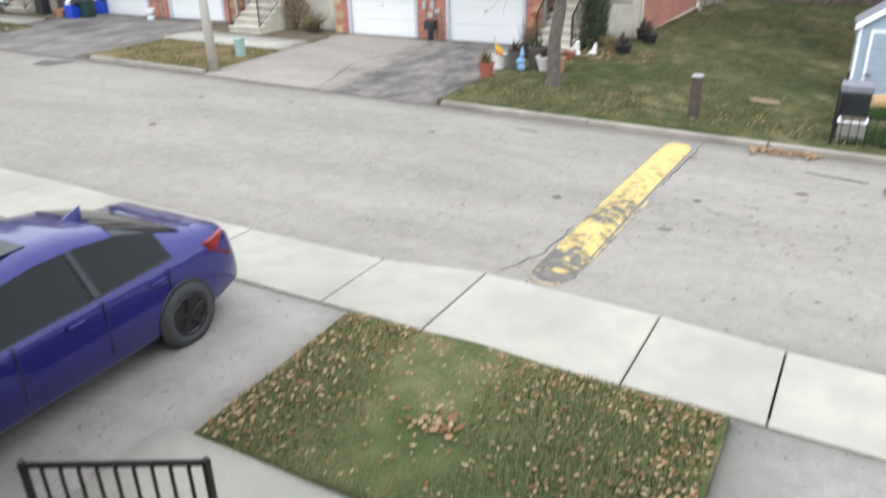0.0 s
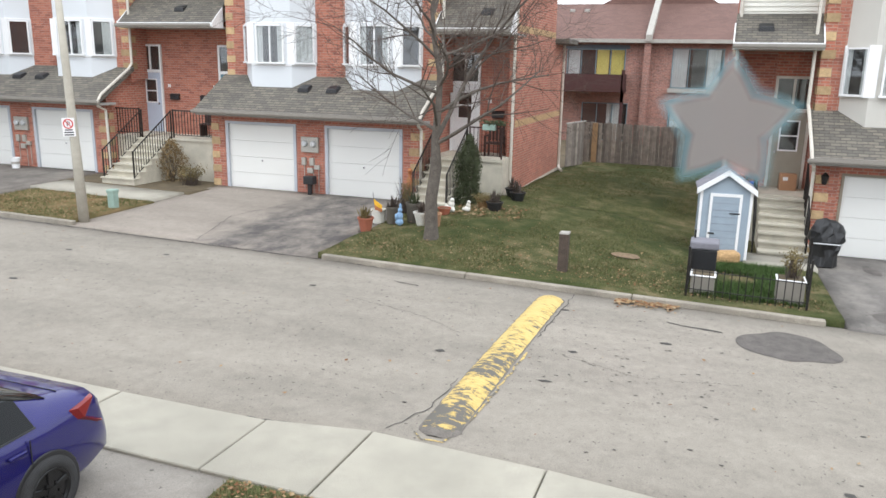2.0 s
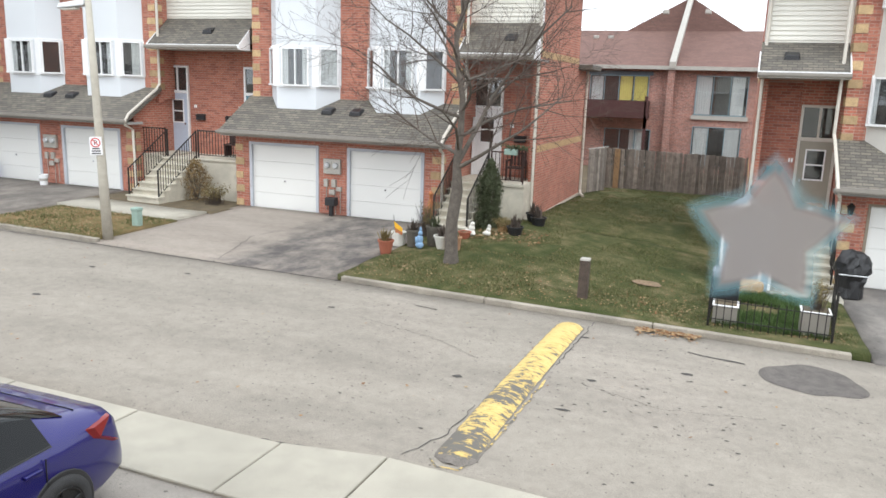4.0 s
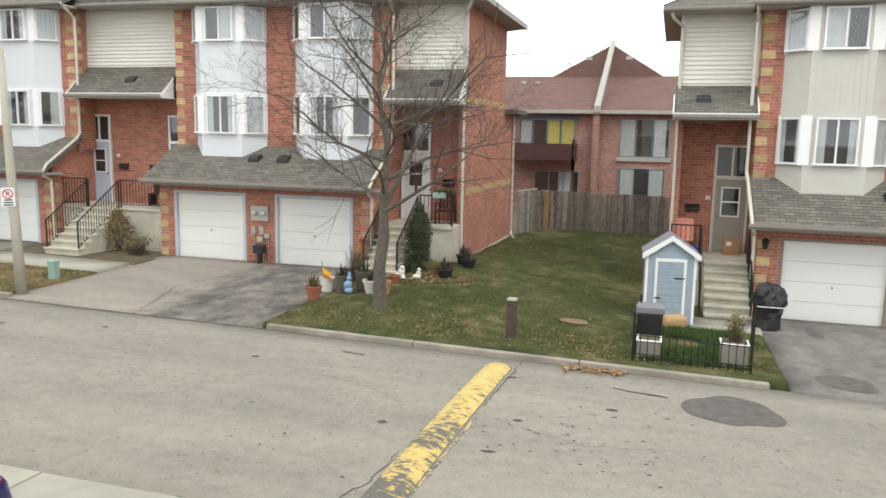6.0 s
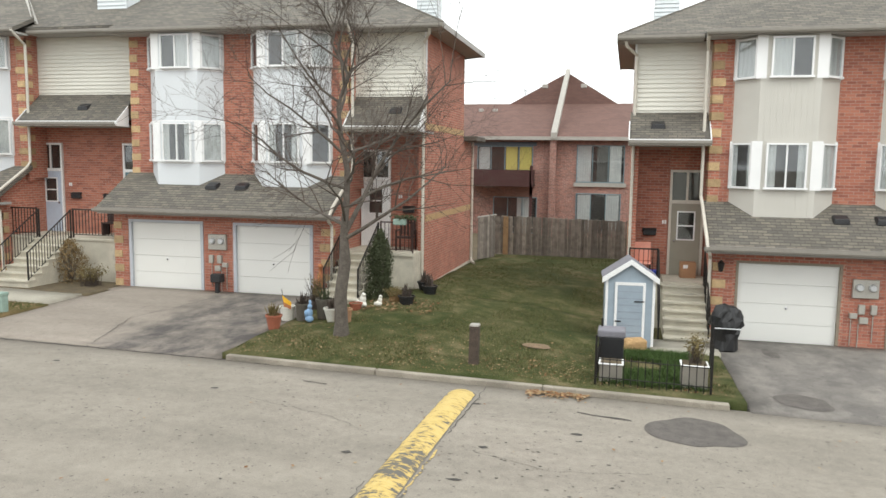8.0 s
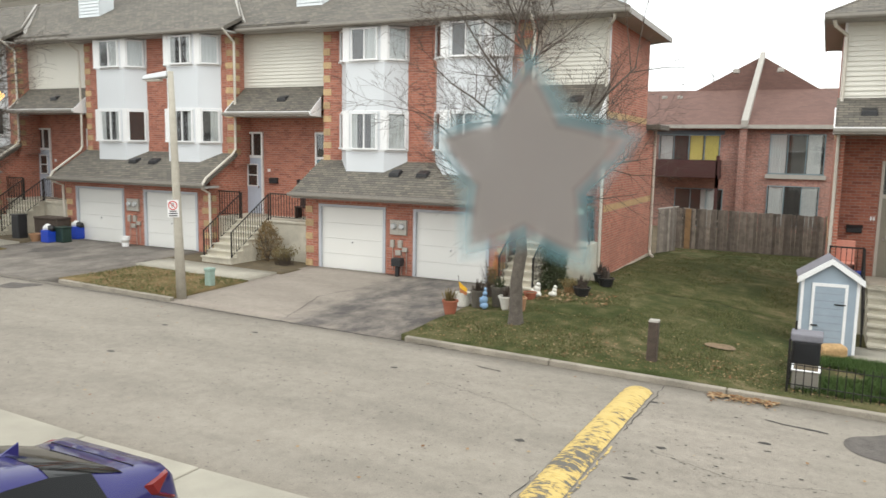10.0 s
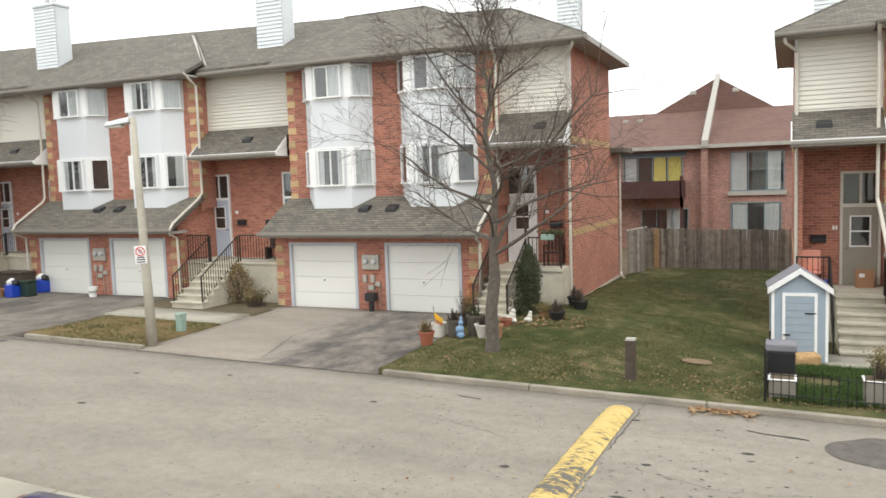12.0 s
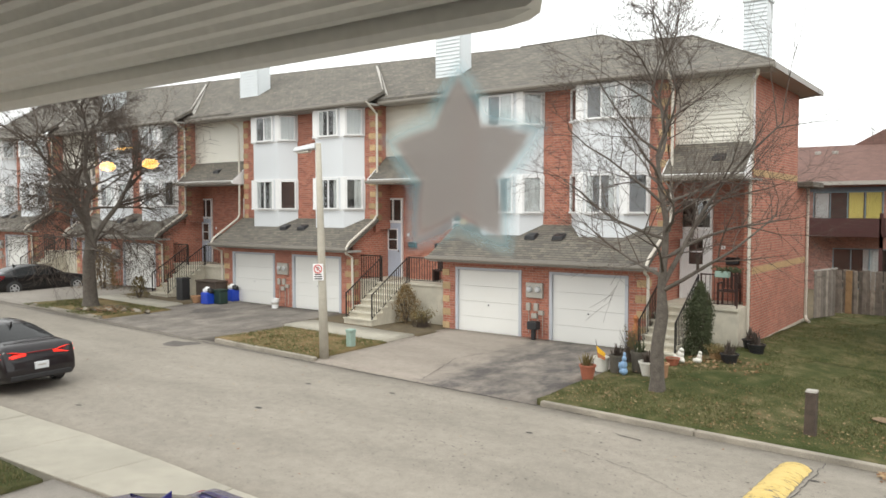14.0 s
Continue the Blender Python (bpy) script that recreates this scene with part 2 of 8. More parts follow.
def asphalt(name, colour, sealed=None, edge=3.2):
    """Old asphalt: mottled binder, pale and dark stone specks, and if asked a sealed part with a ragged edge."""
    m = bpy.data.materials.new(name)
    m.use_nodes = True
    n, l = m.node_tree.nodes, m.node_tree.links
    b = n["Principled BSDF"]
    b.inputs["Roughness"].default_value = 0.93
    b.inputs["Specular IOR Level"].default_value = 0.3
    geo = n.new("ShaderNodeNewGeometry")

    def tex(scale, detail, rough=0.6, stretch=None):
        t = n.new("ShaderNodeTexNoise")
        t.inputs["Scale"].default_value, t.inputs["Detail"].default_value, t.inputs["Roughness"].default_value = scale, detail, rough
        if stretch:
            mp = n.new("ShaderNodeMapping")
            mp.inputs["Scale"].default_value = stretch
            l.new(geo.outputs["Position"], mp.inputs["Vector"])
            l.new(mp.outputs[0], t.inputs["Vector"])
        else:
            l.new(geo.outputs["Position"], t.inputs["Vector"])
        return t.outputs["Fac"]

    def ranged(src, a, b_, c, d):
        r = n.new("ShaderNodeMapRange")
        for key, val in (("From Min", a), ("From Max", b_), ("To Min", c), ("To Max", d)):
            r.inputs[key].default_value = val
        l.new(src, r.inputs["Value"])
        return r.outputs[0]

    def times(x, y):
        q = n.new("ShaderNodeMath")
        q.operation = "MULTIPLY"
        l.new(x, q.inputs[0])
        l.new(y, q.inputs[1])
        return q.outputs[0]

    broad = ranged(tex(0.5, 8, 0.65, (0.5, 1.4, 1.0)), 0.3, 0.7, 0.84, 1.14)
    mid = ranged(tex(5.0, 8, 0.75), 0.35, 0.65, 0.90, 1.10)
    grain = ranged(tex(75.0, 3, 0.8), 0.3, 0.7, 0.80, 1.22)
    dark = ranged(tex(17.0, 2, 0.5), 0.27, 0.33, 0.45, 1.0)
    k = times(times(broad, mid), times(grain, dark))
    base = n.new("ShaderNodeMix")
    base.data_type = "RGBA"
    base.inputs[6].default_value, base.inputs[7].default_value = (*colour, 1), (*(sealed or colour), 1)
    base.inputs["Factor"].default_value = 0.0
    if sealed:
        sep = n.new("ShaderNodeSeparateXYZ")
        l.new(geo.outputs["Position"], sep.inputs[0])
        ad = n.new("ShaderNodeMath")
        ad.operation = "MULTIPLY_ADD"
        ad.inputs[1].default_value = 3.4
        l.new(tex(0.8, 9, 0.62), ad.inputs[0])
        l.new(sep.outputs[0], ad.inputs[2])
        ragged = ranged(ad.outputs[0], edge + 1.3, edge + 2.3, 0, 1)
        l.new(times(ragged, ranged(tex(1.3, 9, 0.68, (1.0, 0.6, 1.0)), 0.36, 0.60, 0.12, 1.0)), base.inputs["Factor"])
    mul = n.new("ShaderNodeVectorMath")
    mul.operation = "SCALE"
    l.new(base.outputs[2], mul.inputs[0])
    l.new(k, mul.inputs["Scale"])
    l.new(mul.outputs[0], b.inputs["Base Color"])
    bp = n.new("ShaderNodeBump")
    bp.inputs["Strength"].default_value, bp.inputs["Distance"].default_value = 0.5, 0.01
    l.new(grain, bp.inputs["Height"])
    l.new(bp.outputs[0], b.inputs["Normal"])
    return m


ROAD = asphalt("worn_asphalt", (0.262, 0.236, 0.20))
DRIVE = asphalt("driveway_asphalt", (0.275, 0.25, 0.22))
DRIVE_SEALED = asphalt("half_sealed_asphalt", (0.275, 0.24, 0.205), (0.095, 0.086, 0.082), 3.5)
DRIVE_STAINED = asphalt("stained_asphalt", (0.25, 0.225, 0.195), (0.14, 0.125, 0.112), -14.0)
DRIVE_DARK = asphalt("sealed_asphalt", (0.255, 0.235, 0.21), (0.15, 0.138, 0.128), 8.0)
GRASS = grass_mat("autumn_grass", (0.046, 0.058, 0.020), (0.078, 0.086, 0.034), (0.19, 0.155, 0.085))
NEAR_GRASS = grass_mat("front_grass", (0.075, 0.095, 0.036), (0.12, 0.13, 0.055), (0.27, 0.215, 0.125))
DRY_GRASS = grass_mat("dry_grass", (0.13, 0.115, 0.05), (0.20, 0.155, 0.075), (0.30, 0.21, 0.12))


def worn_yellow():
    m = bpy.data.materials.new("worn_yellow_paint")
    m.use_nodes = True
    n, l = m.node_tree.nodes, m.node_tree.links
    b = n["Principled BSDF"]
    b.inputs["Roughness"].default_value = 0.85
    geo = n.new("ShaderNodeNewGeometry")
    mp = n.new("ShaderNodeMapping")
    mp.inputs["Rotation"].default_value = (0, 0, 0.6)
    mp.inputs["Scale"].default_value = (1.0, 2.2, 1.0)
    l.new(geo.outputs["Position"], mp.inputs["Vector"])
    t = n.new("ShaderNodeTexNoise")
    t.inputs["Scale"].default_value, t.inputs["Detail"].default_value, t.inputs["Roughness"].default_value, t.inputs["Distortion"].default_value = 5.5, 10, 0.72, 0.5
    l.new(mp.outputs[0], t.inputs["Vector"])
    ramp = n.new("ShaderNodeValToRGB")
    e = ramp.color_ramp.elements
    e[0].position, e[0].color = 0.44, (0.125, 0.115, 0.10, 1)
    e[1].position, e[1].color = 0.475, (0.50, 0.36, 0.115, 1)
    k = e.new(0.60)
    k.color = (0.57, 0.43, 0.165, 1)
    big = n.new("ShaderNodeTexNoise")
    big.inputs["Scale"].default_value, big.inputs["Detail"].default_value = 1.6, 3
    l.new(geo.outputs["Position"], big.inputs["Vector"])
    wear = n.new("ShaderNodeMath")
    wear.operation = "MULTIPLY_ADD"
    wear.inputs[1].default_value = 0.45
    off = n.new("ShaderNodeMath")
    off.operation = "ADD"
    off.inputs[1].default_value = -0.235
    l.new(big.outputs["Fac"], wear.inputs[0])
    l.new(t.outputs["Fac"], wear.inputs[2])
    l.new(wear.outputs[0], off.inputs[0])
    sep = n.new("ShaderNodeSeparateXYZ")
    l.new(geo.outputs["Position"], sep.inputs[0])
    tyre = n.new("ShaderNodeMapRange")
    for key, val in (("From Min", -13.2), ("From Max", -9.5), ("To Min", -0.055), ("To Max", 0.035)):
        tyre.inputs[key].default_value = val
    l.new(sep.outputs[1], tyre.inputs["Value"])
    worn = n.new("ShaderNodeMath")
    worn.operation = "ADD"
    l.new(off.outputs[0], worn.inputs[0])
    l.new(tyre.outputs[0], worn.inputs[1])
    l.new(worn.outputs[0], ramp.inputs["Fac"])
    l.new(ramp.outputs["Color"], b.inputs["Base Color"])
    return m


YELLOW = worn_yellow()


def glass_mat(name, tint, rough=0.02, clear=0.75):
    """A pane: clear, with a mirror sheen that grows at grazing angles."""
    m = bpy.data.materials.new(name)
    m.use_nodes = True
    n, l = m.node_tree.nodes, m.node_tree.links
    n.clear()
    tr = n.new("ShaderNodeBsdfTransparent")
    tr.inputs["Color"].default_value = (*tint, 1)
    gl = n.new("ShaderNodeBsdfGlossy")
    gl.inputs["Roughness"].default_value = rough
    lw = n.new("ShaderNodeLayerWeight")
    lw.inputs["Blend"].default_value = 0.5
    pw = n.new("ShaderNodeMath")
    pw.operation = "POWER"
    pw.inputs[1].default_value = 4.0
    l.new(lw.outputs["Facing"], pw.inputs[0])
    fr = n.new("ShaderNodeMath")
    fr.operation = "MULTIPLY_ADD"
    fr.inputs[1].default_value, fr.inputs[2].default_value = 0.9, clear
    l.new(pw.outputs[0], fr.inputs[0])
    mx = n.new("ShaderNodeMixShader")
    out = n.new("ShaderNodeOutputMaterial")
    l.new(fr.outputs[0], mx.inputs[0])
    l.new(tr.outputs[0], mx.inputs[1])
    l.new(gl.outputs[0], mx.inputs[2])
    l.new(mx.outputs[0], out.inputs["Surface"])
    return m


PANE = glass_mat("house_glass", (0.88, 0.90, 0.91), 0.02, 0.085)
CLEAR = glass_mat("clear_window_glass", (0.98, 0.985, 0.98), 0.0, 0.045)


def car_paint(name, colour, coat=1.0, metal=0.4, rough=0.35):
    m = mat(name, colour, rough, metal, vary=0.03, scale=3)
    b = m.node_tree.nodes["Principled BSDF"]
    b.inputs["Coat Weight"].default_value, b.inputs["Coat Roughness"].default_value = coat, 0.04
    b.inputs["Specular IOR Level"].default_value = 0.15
    return m


CAR_BLUE = car_paint("indigo_car_paint", (0.014, 0.012, 0.135))
CAR_BLACK = car_paint("black_car_paint", (0.006, 0.006, 0.007), 0.9, 0.0)
CAR_GREY = car_paint("charcoal_car_paint", (0.012, 0.009, 0.011), 0.8, 0.0)
CAR_GLASS = mat("dark_car_glass", (0.010, 0.011, 0.012), 0.06, vary=0.05, spec=0.22)
TAIL = mat("red_lamp_plastic", (0.20, 0.010, 0.012), 0.15, vary=0.05)


def glow(name, colour, power):
    m = bpy.data.materials.new(name)
    m.use_nodes = True
    b = m.node_tree.nodes["Principled BSDF"]
    b.inputs["Base Color"].default_value = (*colour, 1)
    b.inputs["Emission Color"].default_value, b.inputs["Emission Strength"].default_value = (*colour, 1), power
    return m


TAIL_ON = glow("lit_tail_lamp", (0.80, 0.022, 0.012), 1.3)
BULB = glow("warm_bulb", (1.0, 0.52, 0.10), 16.0)


# ---- mesh tools ----
def box(bm, x0, y0, z0, x1, y1, z1):
    v = [bm.verts.new(p) for p in ((x0, y0, z0), (x1, y0, z0), (x1, y1, z0), (x0, y1, z0), (x0, y0, z1), (x1, y0, z1), (x1, y1, z1), (x0, y1, z1))]
    for f in ((3, 2, 1, 0), (4, 5, 6, 7), (0, 1, 5, 4), (1, 2, 6, 5), (2, 3, 7, 6), (3, 0, 4, 7)):
        bm.faces.new([v[i] for i in f])


def prism(bm, lower, upper):
    """A solid between two loops of the same count."""
    a, b = [bm.verts.new(p) for p in lower], [bm.verts.new(p) for p in upper]
    bm.faces.new(a[::-1])
    bm.faces.new(b)
    for i in range(len(a)):
        j = (i + 1) % len(a)
        bm.faces.new((a[i], a[j], b[j], b[i]))


def tube(bm, pts, radii, sides=8, cap=True):
    rings = []
    for i, p in enumerate(pts):
        p = Vector(p)
        d = (Vector(pts[min(i + 1, len(pts) - 1)]) - Vector(pts[max(i - 1, 0)])).normalized()
        u = d.cross(Vector((0.31, 0.92, 0.23))).normalized()
        w = d.cross(u)
        r = radii[i] if hasattr(radii, "__len__") else radii
        rings.append([bm.verts.new(p + r * (math.cos(2 * math.pi * k / sides) * u + math.sin(2 * math.pi * k / sides) * w)) for k in range(sides)])
    for a, b in zip(rings, rings[1:]):
        for k in range(sides):
            bm.faces.new((a[k], a[(k + 1) % sides], b[(k + 1) % sides], b[k]))
    if cap:
        bm.faces.new(rings[0][::-1])
        bm.faces.new(rings[-1])


def lathe(bm, profile, centre=(0, 0, 0), sides=20, squash=1.0):
    rings = [[bm.verts.new((centre[0] + r * math.cos(2 * math.pi * k / sides), centre[1] + squash * r * math.sin(2 * math.pi * k / sides), centre[2] + z)) for k in range(sides)] for r, z in profile]
    for a, b in zip(rings, rings[1:]):
        for k in range(sides):
            bm.faces.new((a[k], a[(k + 1) % sides], b[(k + 1) % sides], b[k]))
    bm.faces.new(rings[0][::-1])
    bm.faces.new(rings[-1])


def bevelled(bm, width, seg=2):
    bmesh.ops.bevel(bm, geom=list(bm.edges), offset=width, segments=seg, profile=0.5, affect="EDGES")


def mesh_of(name, bm, material, smooth=False):
    bmesh.ops.recalc_face_normals(bm, faces=list(bm.faces))
    me = bpy.data.meshes.new(name)
    bm.to_mesh(me)
    bm.free()
    me.materials.append(material)
    if smooth:
        me.polygons.foreach_set("use_smooth", [True] * len(me.polygons))
    return me


def part(name, bm, material, parent=None, label="", smooth=False):
    ob = new(name, mesh_of(name, bm, material, smooth))
    ob.parent = parent
    return tagged(ob, label) if label else ob


def thing(name, label, category, group="", at=None):
    ob = new(name)
    ob.empty_display_size = 0.2
    if at is not None:
        ob.matrix_basis = at
    return tagged(ob, label, category, group)


def solid(name, bm, material, label, category, group="", at=None, smooth=False, kind=""):
    ob = part(name, bm, material, None, "", smooth)
    if at is not None:
        ob.matrix_basis = at
    return tagged(ob, label, category, group, kind)


def new_box(*b):
    bm = bmesh.new()
    box(bm, *b)
    return bm


def soft_box(x0, y0, z0, x1, y1, z1, r=0.02, seg=2):
    bm = new_box(x0, y0, z0, x1, y1, z1)
    bevelled(bm, r, seg)
    return bm


# ---- ground, road, walks ----
def lerp(a, b, t):
    return a + (b - a) * min(1.0, max(0.0, t))


def steps(x, table):
    for (xa, za), (xb, zb) in zip(table, table[1:]):
        if x <= xb:
            return lerp(za, zb, (x - xa) / (xb - xa))
    return table[-1][1]


def road_z(x):
    return -0.12 - 0.012 * (max(-40, min(40, x)) - 6)


def house_z(x):
    return steps(x, [(-60, 0.75), (-36, 0.48), (-24, 0.32), (-12, 0.16), (-6, 0.13), (-1, 0.03), (7, 0.02), (9.2, 0.30), (13, -0.1), (15.2, -0.45), (60, -0.52)])


def skew(x):
    """The far kerb is not quite parallel to the house fronts."""
    return -0.020 * (max(-30, min(30, x)) - 5.0)


def to_kerb(x, y, u, v):
    return (x, y + skew(x) * (1 - v))


def far_z(x, y):
    """The far side, from the kerb up to the houses."""
    t = (y + 6.6) / 6.6
    z = lerp(road_z(x), house_z(x), t)
    return z if y < 2 else lerp(z, 0.05, (y - 2) / 9)


def near_z(x, y):
    return lerp(road_z(x) + 0.09, -0.12, (-14.8 - y) / 4)


def sheet(name, x0, x1, y0, y1, zf, material, step=0.5, skirt=0.25, rough=0.0, parent=None, label="", kind="structure", outline=None):
    nx, ny = max(1, round((x1 - x0) / step)), max(1, round((y1 - y0) / step))
    bm = bmesh.new()
    rows = []
    for j in range(ny + 1):
        y = y0 + (y1 - y0) * j / ny
        row = []
        for i in range(nx + 1):
            x = x0 + (x1 - x0) * i / nx
            xx, yy = outline(x, y, (x - x0) / (x1 - x0), j / ny) if outline else (x, y)
            row.append(bm.verts.new((xx, yy, zf(xx, yy) + rough * noise.noise((xx * 0.9, yy * 0.9, 3.1)))))
        rows.append(row)
    for j in range(ny):
        for i in range(nx):
            bm.faces.new((rows[j][i], rows[j][i + 1], rows[j + 1][i + 1], rows[j + 1][i]))
    rim = [rows[0][i] for i in range(nx)] + [rows[j][nx] for j in range(ny)] + [rows[ny][i] for i in range(nx, 0, -1)] + [rows[j][0] for j in range(ny, 0, -1)]
    low = [bm.verts.new(v.co - Vector((0, 0, skirt))) for v in rim]
    for i in range(len(rim)):
        j = (i + 1) % len(rim)
        bm.faces.new((rim[j], rim[i], low[i], low[j]))
    me = bpy.data.meshes.new(name)
    bm.to_mesh(me)
    bm.free()
    me.materials.append(material)
    me.polygons.foreach_set("use_smooth", [True] * len(me.polygons))
    ob = new(name, me)
    ob.parent = parent
    return tagged(ob, label, "", "", kind)


def ground_low(x, y):
    if -14.5 < y < -6.4:
        return road_z(x) - 0.12
    if y <= -14.5:
        return near_z(x, y) - 0.25 if y > -40 else -0.5
    return (far_z(x, y) if y < 30 else -0.1) - 0.2


bm = bmesh.new()
gx = [-900, -300, -120, -60, -45] + list(range(-40, 41, 2)) + [45, 60, 120, 300, 900]
gy = [-900, -300, -100, -60, -40, -30, -25] + [-22 + k for k in range(0, 40)] + [20, 24, 30, 45, 80, 200, 900]
vs = [[bm.verts.new((x, y, ground_low(x, y))) for x in gx] for y in gy]
for j in range(len(gy) - 1):
    for i in range(len(gx) - 1):
        bm.faces.new((vs[j][i], vs[j][i + 1], vs[j + 1][i + 1], vs[j + 1][i]))
ground = part("ground", bm, EARTH)
tagged(ground, "bare earth ground reaching to the horizon", "ground", "", "structure")


def road_crown(x, y):
    return road_z(x) + 0.05 * (1 - (max(-3.6, y + 9.95) / 3.5) ** 2)


sheet("road", -60, 45, -13.95, -6.62, road_crown, ROAD, 0.7, outline=lambda x, y, u, v: (x, y + (skew(x) + 0.05) * v), label="worn pale grey asphalt street with dark specks")


def kerb_line(name, x0, x1, y, h=0.115, w=0.17, curl=0):
    """A run of kerb, cut into lengths; curl rounds its end into the verge."""
    root = thing(name, "pale concrete kerb along the street edge", "kerb")
    root["kind"] = "structure"
    n = max(1, round((x1 - x0) / 3.3))
    for i in range(n):
        a, b = x0 + (x1 - x0) * i / n + 0.008, x0 + (x1 - x0) * (i + 1) / n - 0.008
        bm = bmesh.new()
        za, zb, ya, yb = road_z(a), road_z(b), y + skew(a), y + skew(b)
        prism(bm, [(a, ya, za - 0.2), (b, yb, zb - 0.2), (b, yb + w, zb - 0.2), (a, ya + w, za - 0.2)],
              [(a, ya + 0.02, za + h), (b, yb + 0.02, zb + h), (b, yb + w, zb + h), (a, ya + w, za + h)])
        bevelled(bm, 0.015, 1)
        part("kerbstone", bm, KERB, root)


kerb_line("kerb", 7.0, 17.0, -6.66)
kerb_line("kerb", -4.6, -0.1, -6.66)
kerb_line("kerb", -17.2, -11.6, -6.66)


def lawn_z(x, y):
    return far_z(x, y) + 0.115 * (1 - min(1, max(0, (y + 6.6) / 6.6)))


sheet("lawn", 6.85, 17.3, -6.5, 1.0, lawn_z, GRASS, 0.3, 0.15, 0.04, outline=to_kerb, label="patchy autumn lawn with bare spots beside the driveway")
sheet("lawn", 9.1, 15.1, 1.0, 12.4, lawn_z, GRASS, 0.4, 0.15, 0.04, label="green lawn between the two brick houses")
sheet("verge", -4.75, -0.25, -6.5, -3.35, lawn_z, DRY_GRASS, 0.3, 0.12, 0.03, outline=to_kerb, label="small verge of brown grass and fallen leaves")
sheet("verge", -5.3, -0.2, -1.9, 0.9, lambda x, y: lawn_z(x, y) + 0.02, EARTH, 0.3, 0.12, 0.03, label="planting bed of bare soil beside the porch")
sheet("verge", -17.3, -11.5, -6.5, -3.4, lawn_z, DRY_GRASS, 0.4, 0.12, 0.03, outline=to_kerb, label="small tree verge with thin brown grass")
sheet("bed", -17.5, -12.6, -2.2, 0.9, lambda x, y: lawn_z(x, y) + 0.02, EARTH, 0.3, 0.12, 0.03, label="planting bed of dark soil")
sheet("walkway", -5.0, -0.35, -3.3, -1.9, lambda x, y: lawn_z(x, y) + 0.05, WALKC, 0.7, label="pale concrete front walk")
sheet("walkway", -17.3, -12.5, -3.4, -2.2, lambda x, y: lawn_z(x, y) + 0.05, WALKC, 0.7, label="pale concrete front walk")
sheet("walkway", 15.75, 17.35, -2.35, -0.9, lambda x, y: lawn_z(x, y) + 0.04, WALKC, 0.5, label="pale concrete pad at the foot of the steps")


def drive_z(x, y):
    return far_z(x, y) + 0.02


def drive_z2(x, y):
    return far_z(x, y) + 0.026


sheet("driveway", -0.4, 6.85, -6.64, 0.0, drive_z, DRIVE_SEALED, 0.6, outline=to_kerb, label="asphalt double driveway, one half blotchy with dark sealer")
sheet("driveway", -12.5, -5.2, -6.64, 0.0, drive_z, DRIVE_STAINED, 0.8, outline=to_kerb, label="grey asphalt double driveway of the next pair")
sheet("driveway", -24.8, -17.4, -6.64, 0.0, drive_z, DRIVE, 0.8, outline=to_kerb, label="grey asphalt double driveway farther along")
sheet("driveway", 17.35, 25.0, -6.64, 0.0, drive_z, DRIVE_DARK, 0.6, outline=to_kerb, label="dark stained asphalt driveway by the end house")

# near side: walk slabs, lawns, driveways
walk_root = thing("pavement", "pale concrete pavement of large slabs", "pavement")
walk_root["kind"] = "structure"
edges = [10.14 - 2.12 * k for k in range(19, -1, -1)] + [11.43, 13.52, 14.78] + [14.78 + 2.1 * k for k in range(1, 14)]


def walk_edge(x):
    return steps(x, [(-40, -15.2), (-2, -13.92), (2.8, -13.72), (5.4, -13.83), (10, -13.79), (11.4, -13.52), (13.5, -13.58), (14.8, -13.70), (45, -14.4)])


for a, b in zip(edges, edges[1:]):
    bm = bmesh.new()
    h = 0.02 * math.sin(a * 3.7)
    ya, yb = walk_edge(a), walk_edge(b)
    za, zb = road_z(a) + 0.10 + h * 0.3, road_z(b) + 0.10 + h * 0.3
    ai, bi = -15.05 - 0.30 * lerp(0, 1, (6 - a) / 4), -15.05 - 0.30 * lerp(0, 1, (6 - b) / 4)
    g = 0.011
    prism(bm, [(a + g, ai, za - 0.3), (b - g, bi, zb - 0.3), (b - g, yb, zb - 0.3), (a + g, ya, za - 0.3)],
          [(a + g, ai, za), (b - g, bi, zb), (b - g, yb, zb - 0.03), (a + g, ya, za - 0.03)])
    bevelled(bm, 0.012, 1)
    part("slab", bm, WALKC, walk_root)
sheet("lawn", 10.58, 14.50, -17.4, -15.12, lambda x, y: near_z(x, y) + 0.02 + 0.05 * math.exp(-((x - 12.2) ** 2)), NEAR_GRASS, 0.15, 0.12, 0.03, label="front lawn scattered with dry brown leaves")
sheet("lawn", -6.0, 3.4, -19.0, -15.4, lambda x, y: near_z(x, y) + 0.02, GRASS, 0.3, 0.12, 0.03, label="neighbouring green front lawn")
sheet("driveway", 3.4, 10.58, -20.5, -14.9, lambda x, y: near_z(x, y) - 0.03, DRIVE, 0.8, label="grey asphalt driveway with a parked car")
sheet("driveway", 14.5, 21.0, -20.5, -14.9, lambda x, y: near_z(x, y) - 0.03, DRIVE, 0.8, label="grey asphalt driveway by the front lawn")
sheet("walkway", 10.3, 14.4, -18.8, -17.4, lambda x, y: near_z(x, y) + 0.03, WALKC, 0.7, label="pale concrete path below the front lawn")

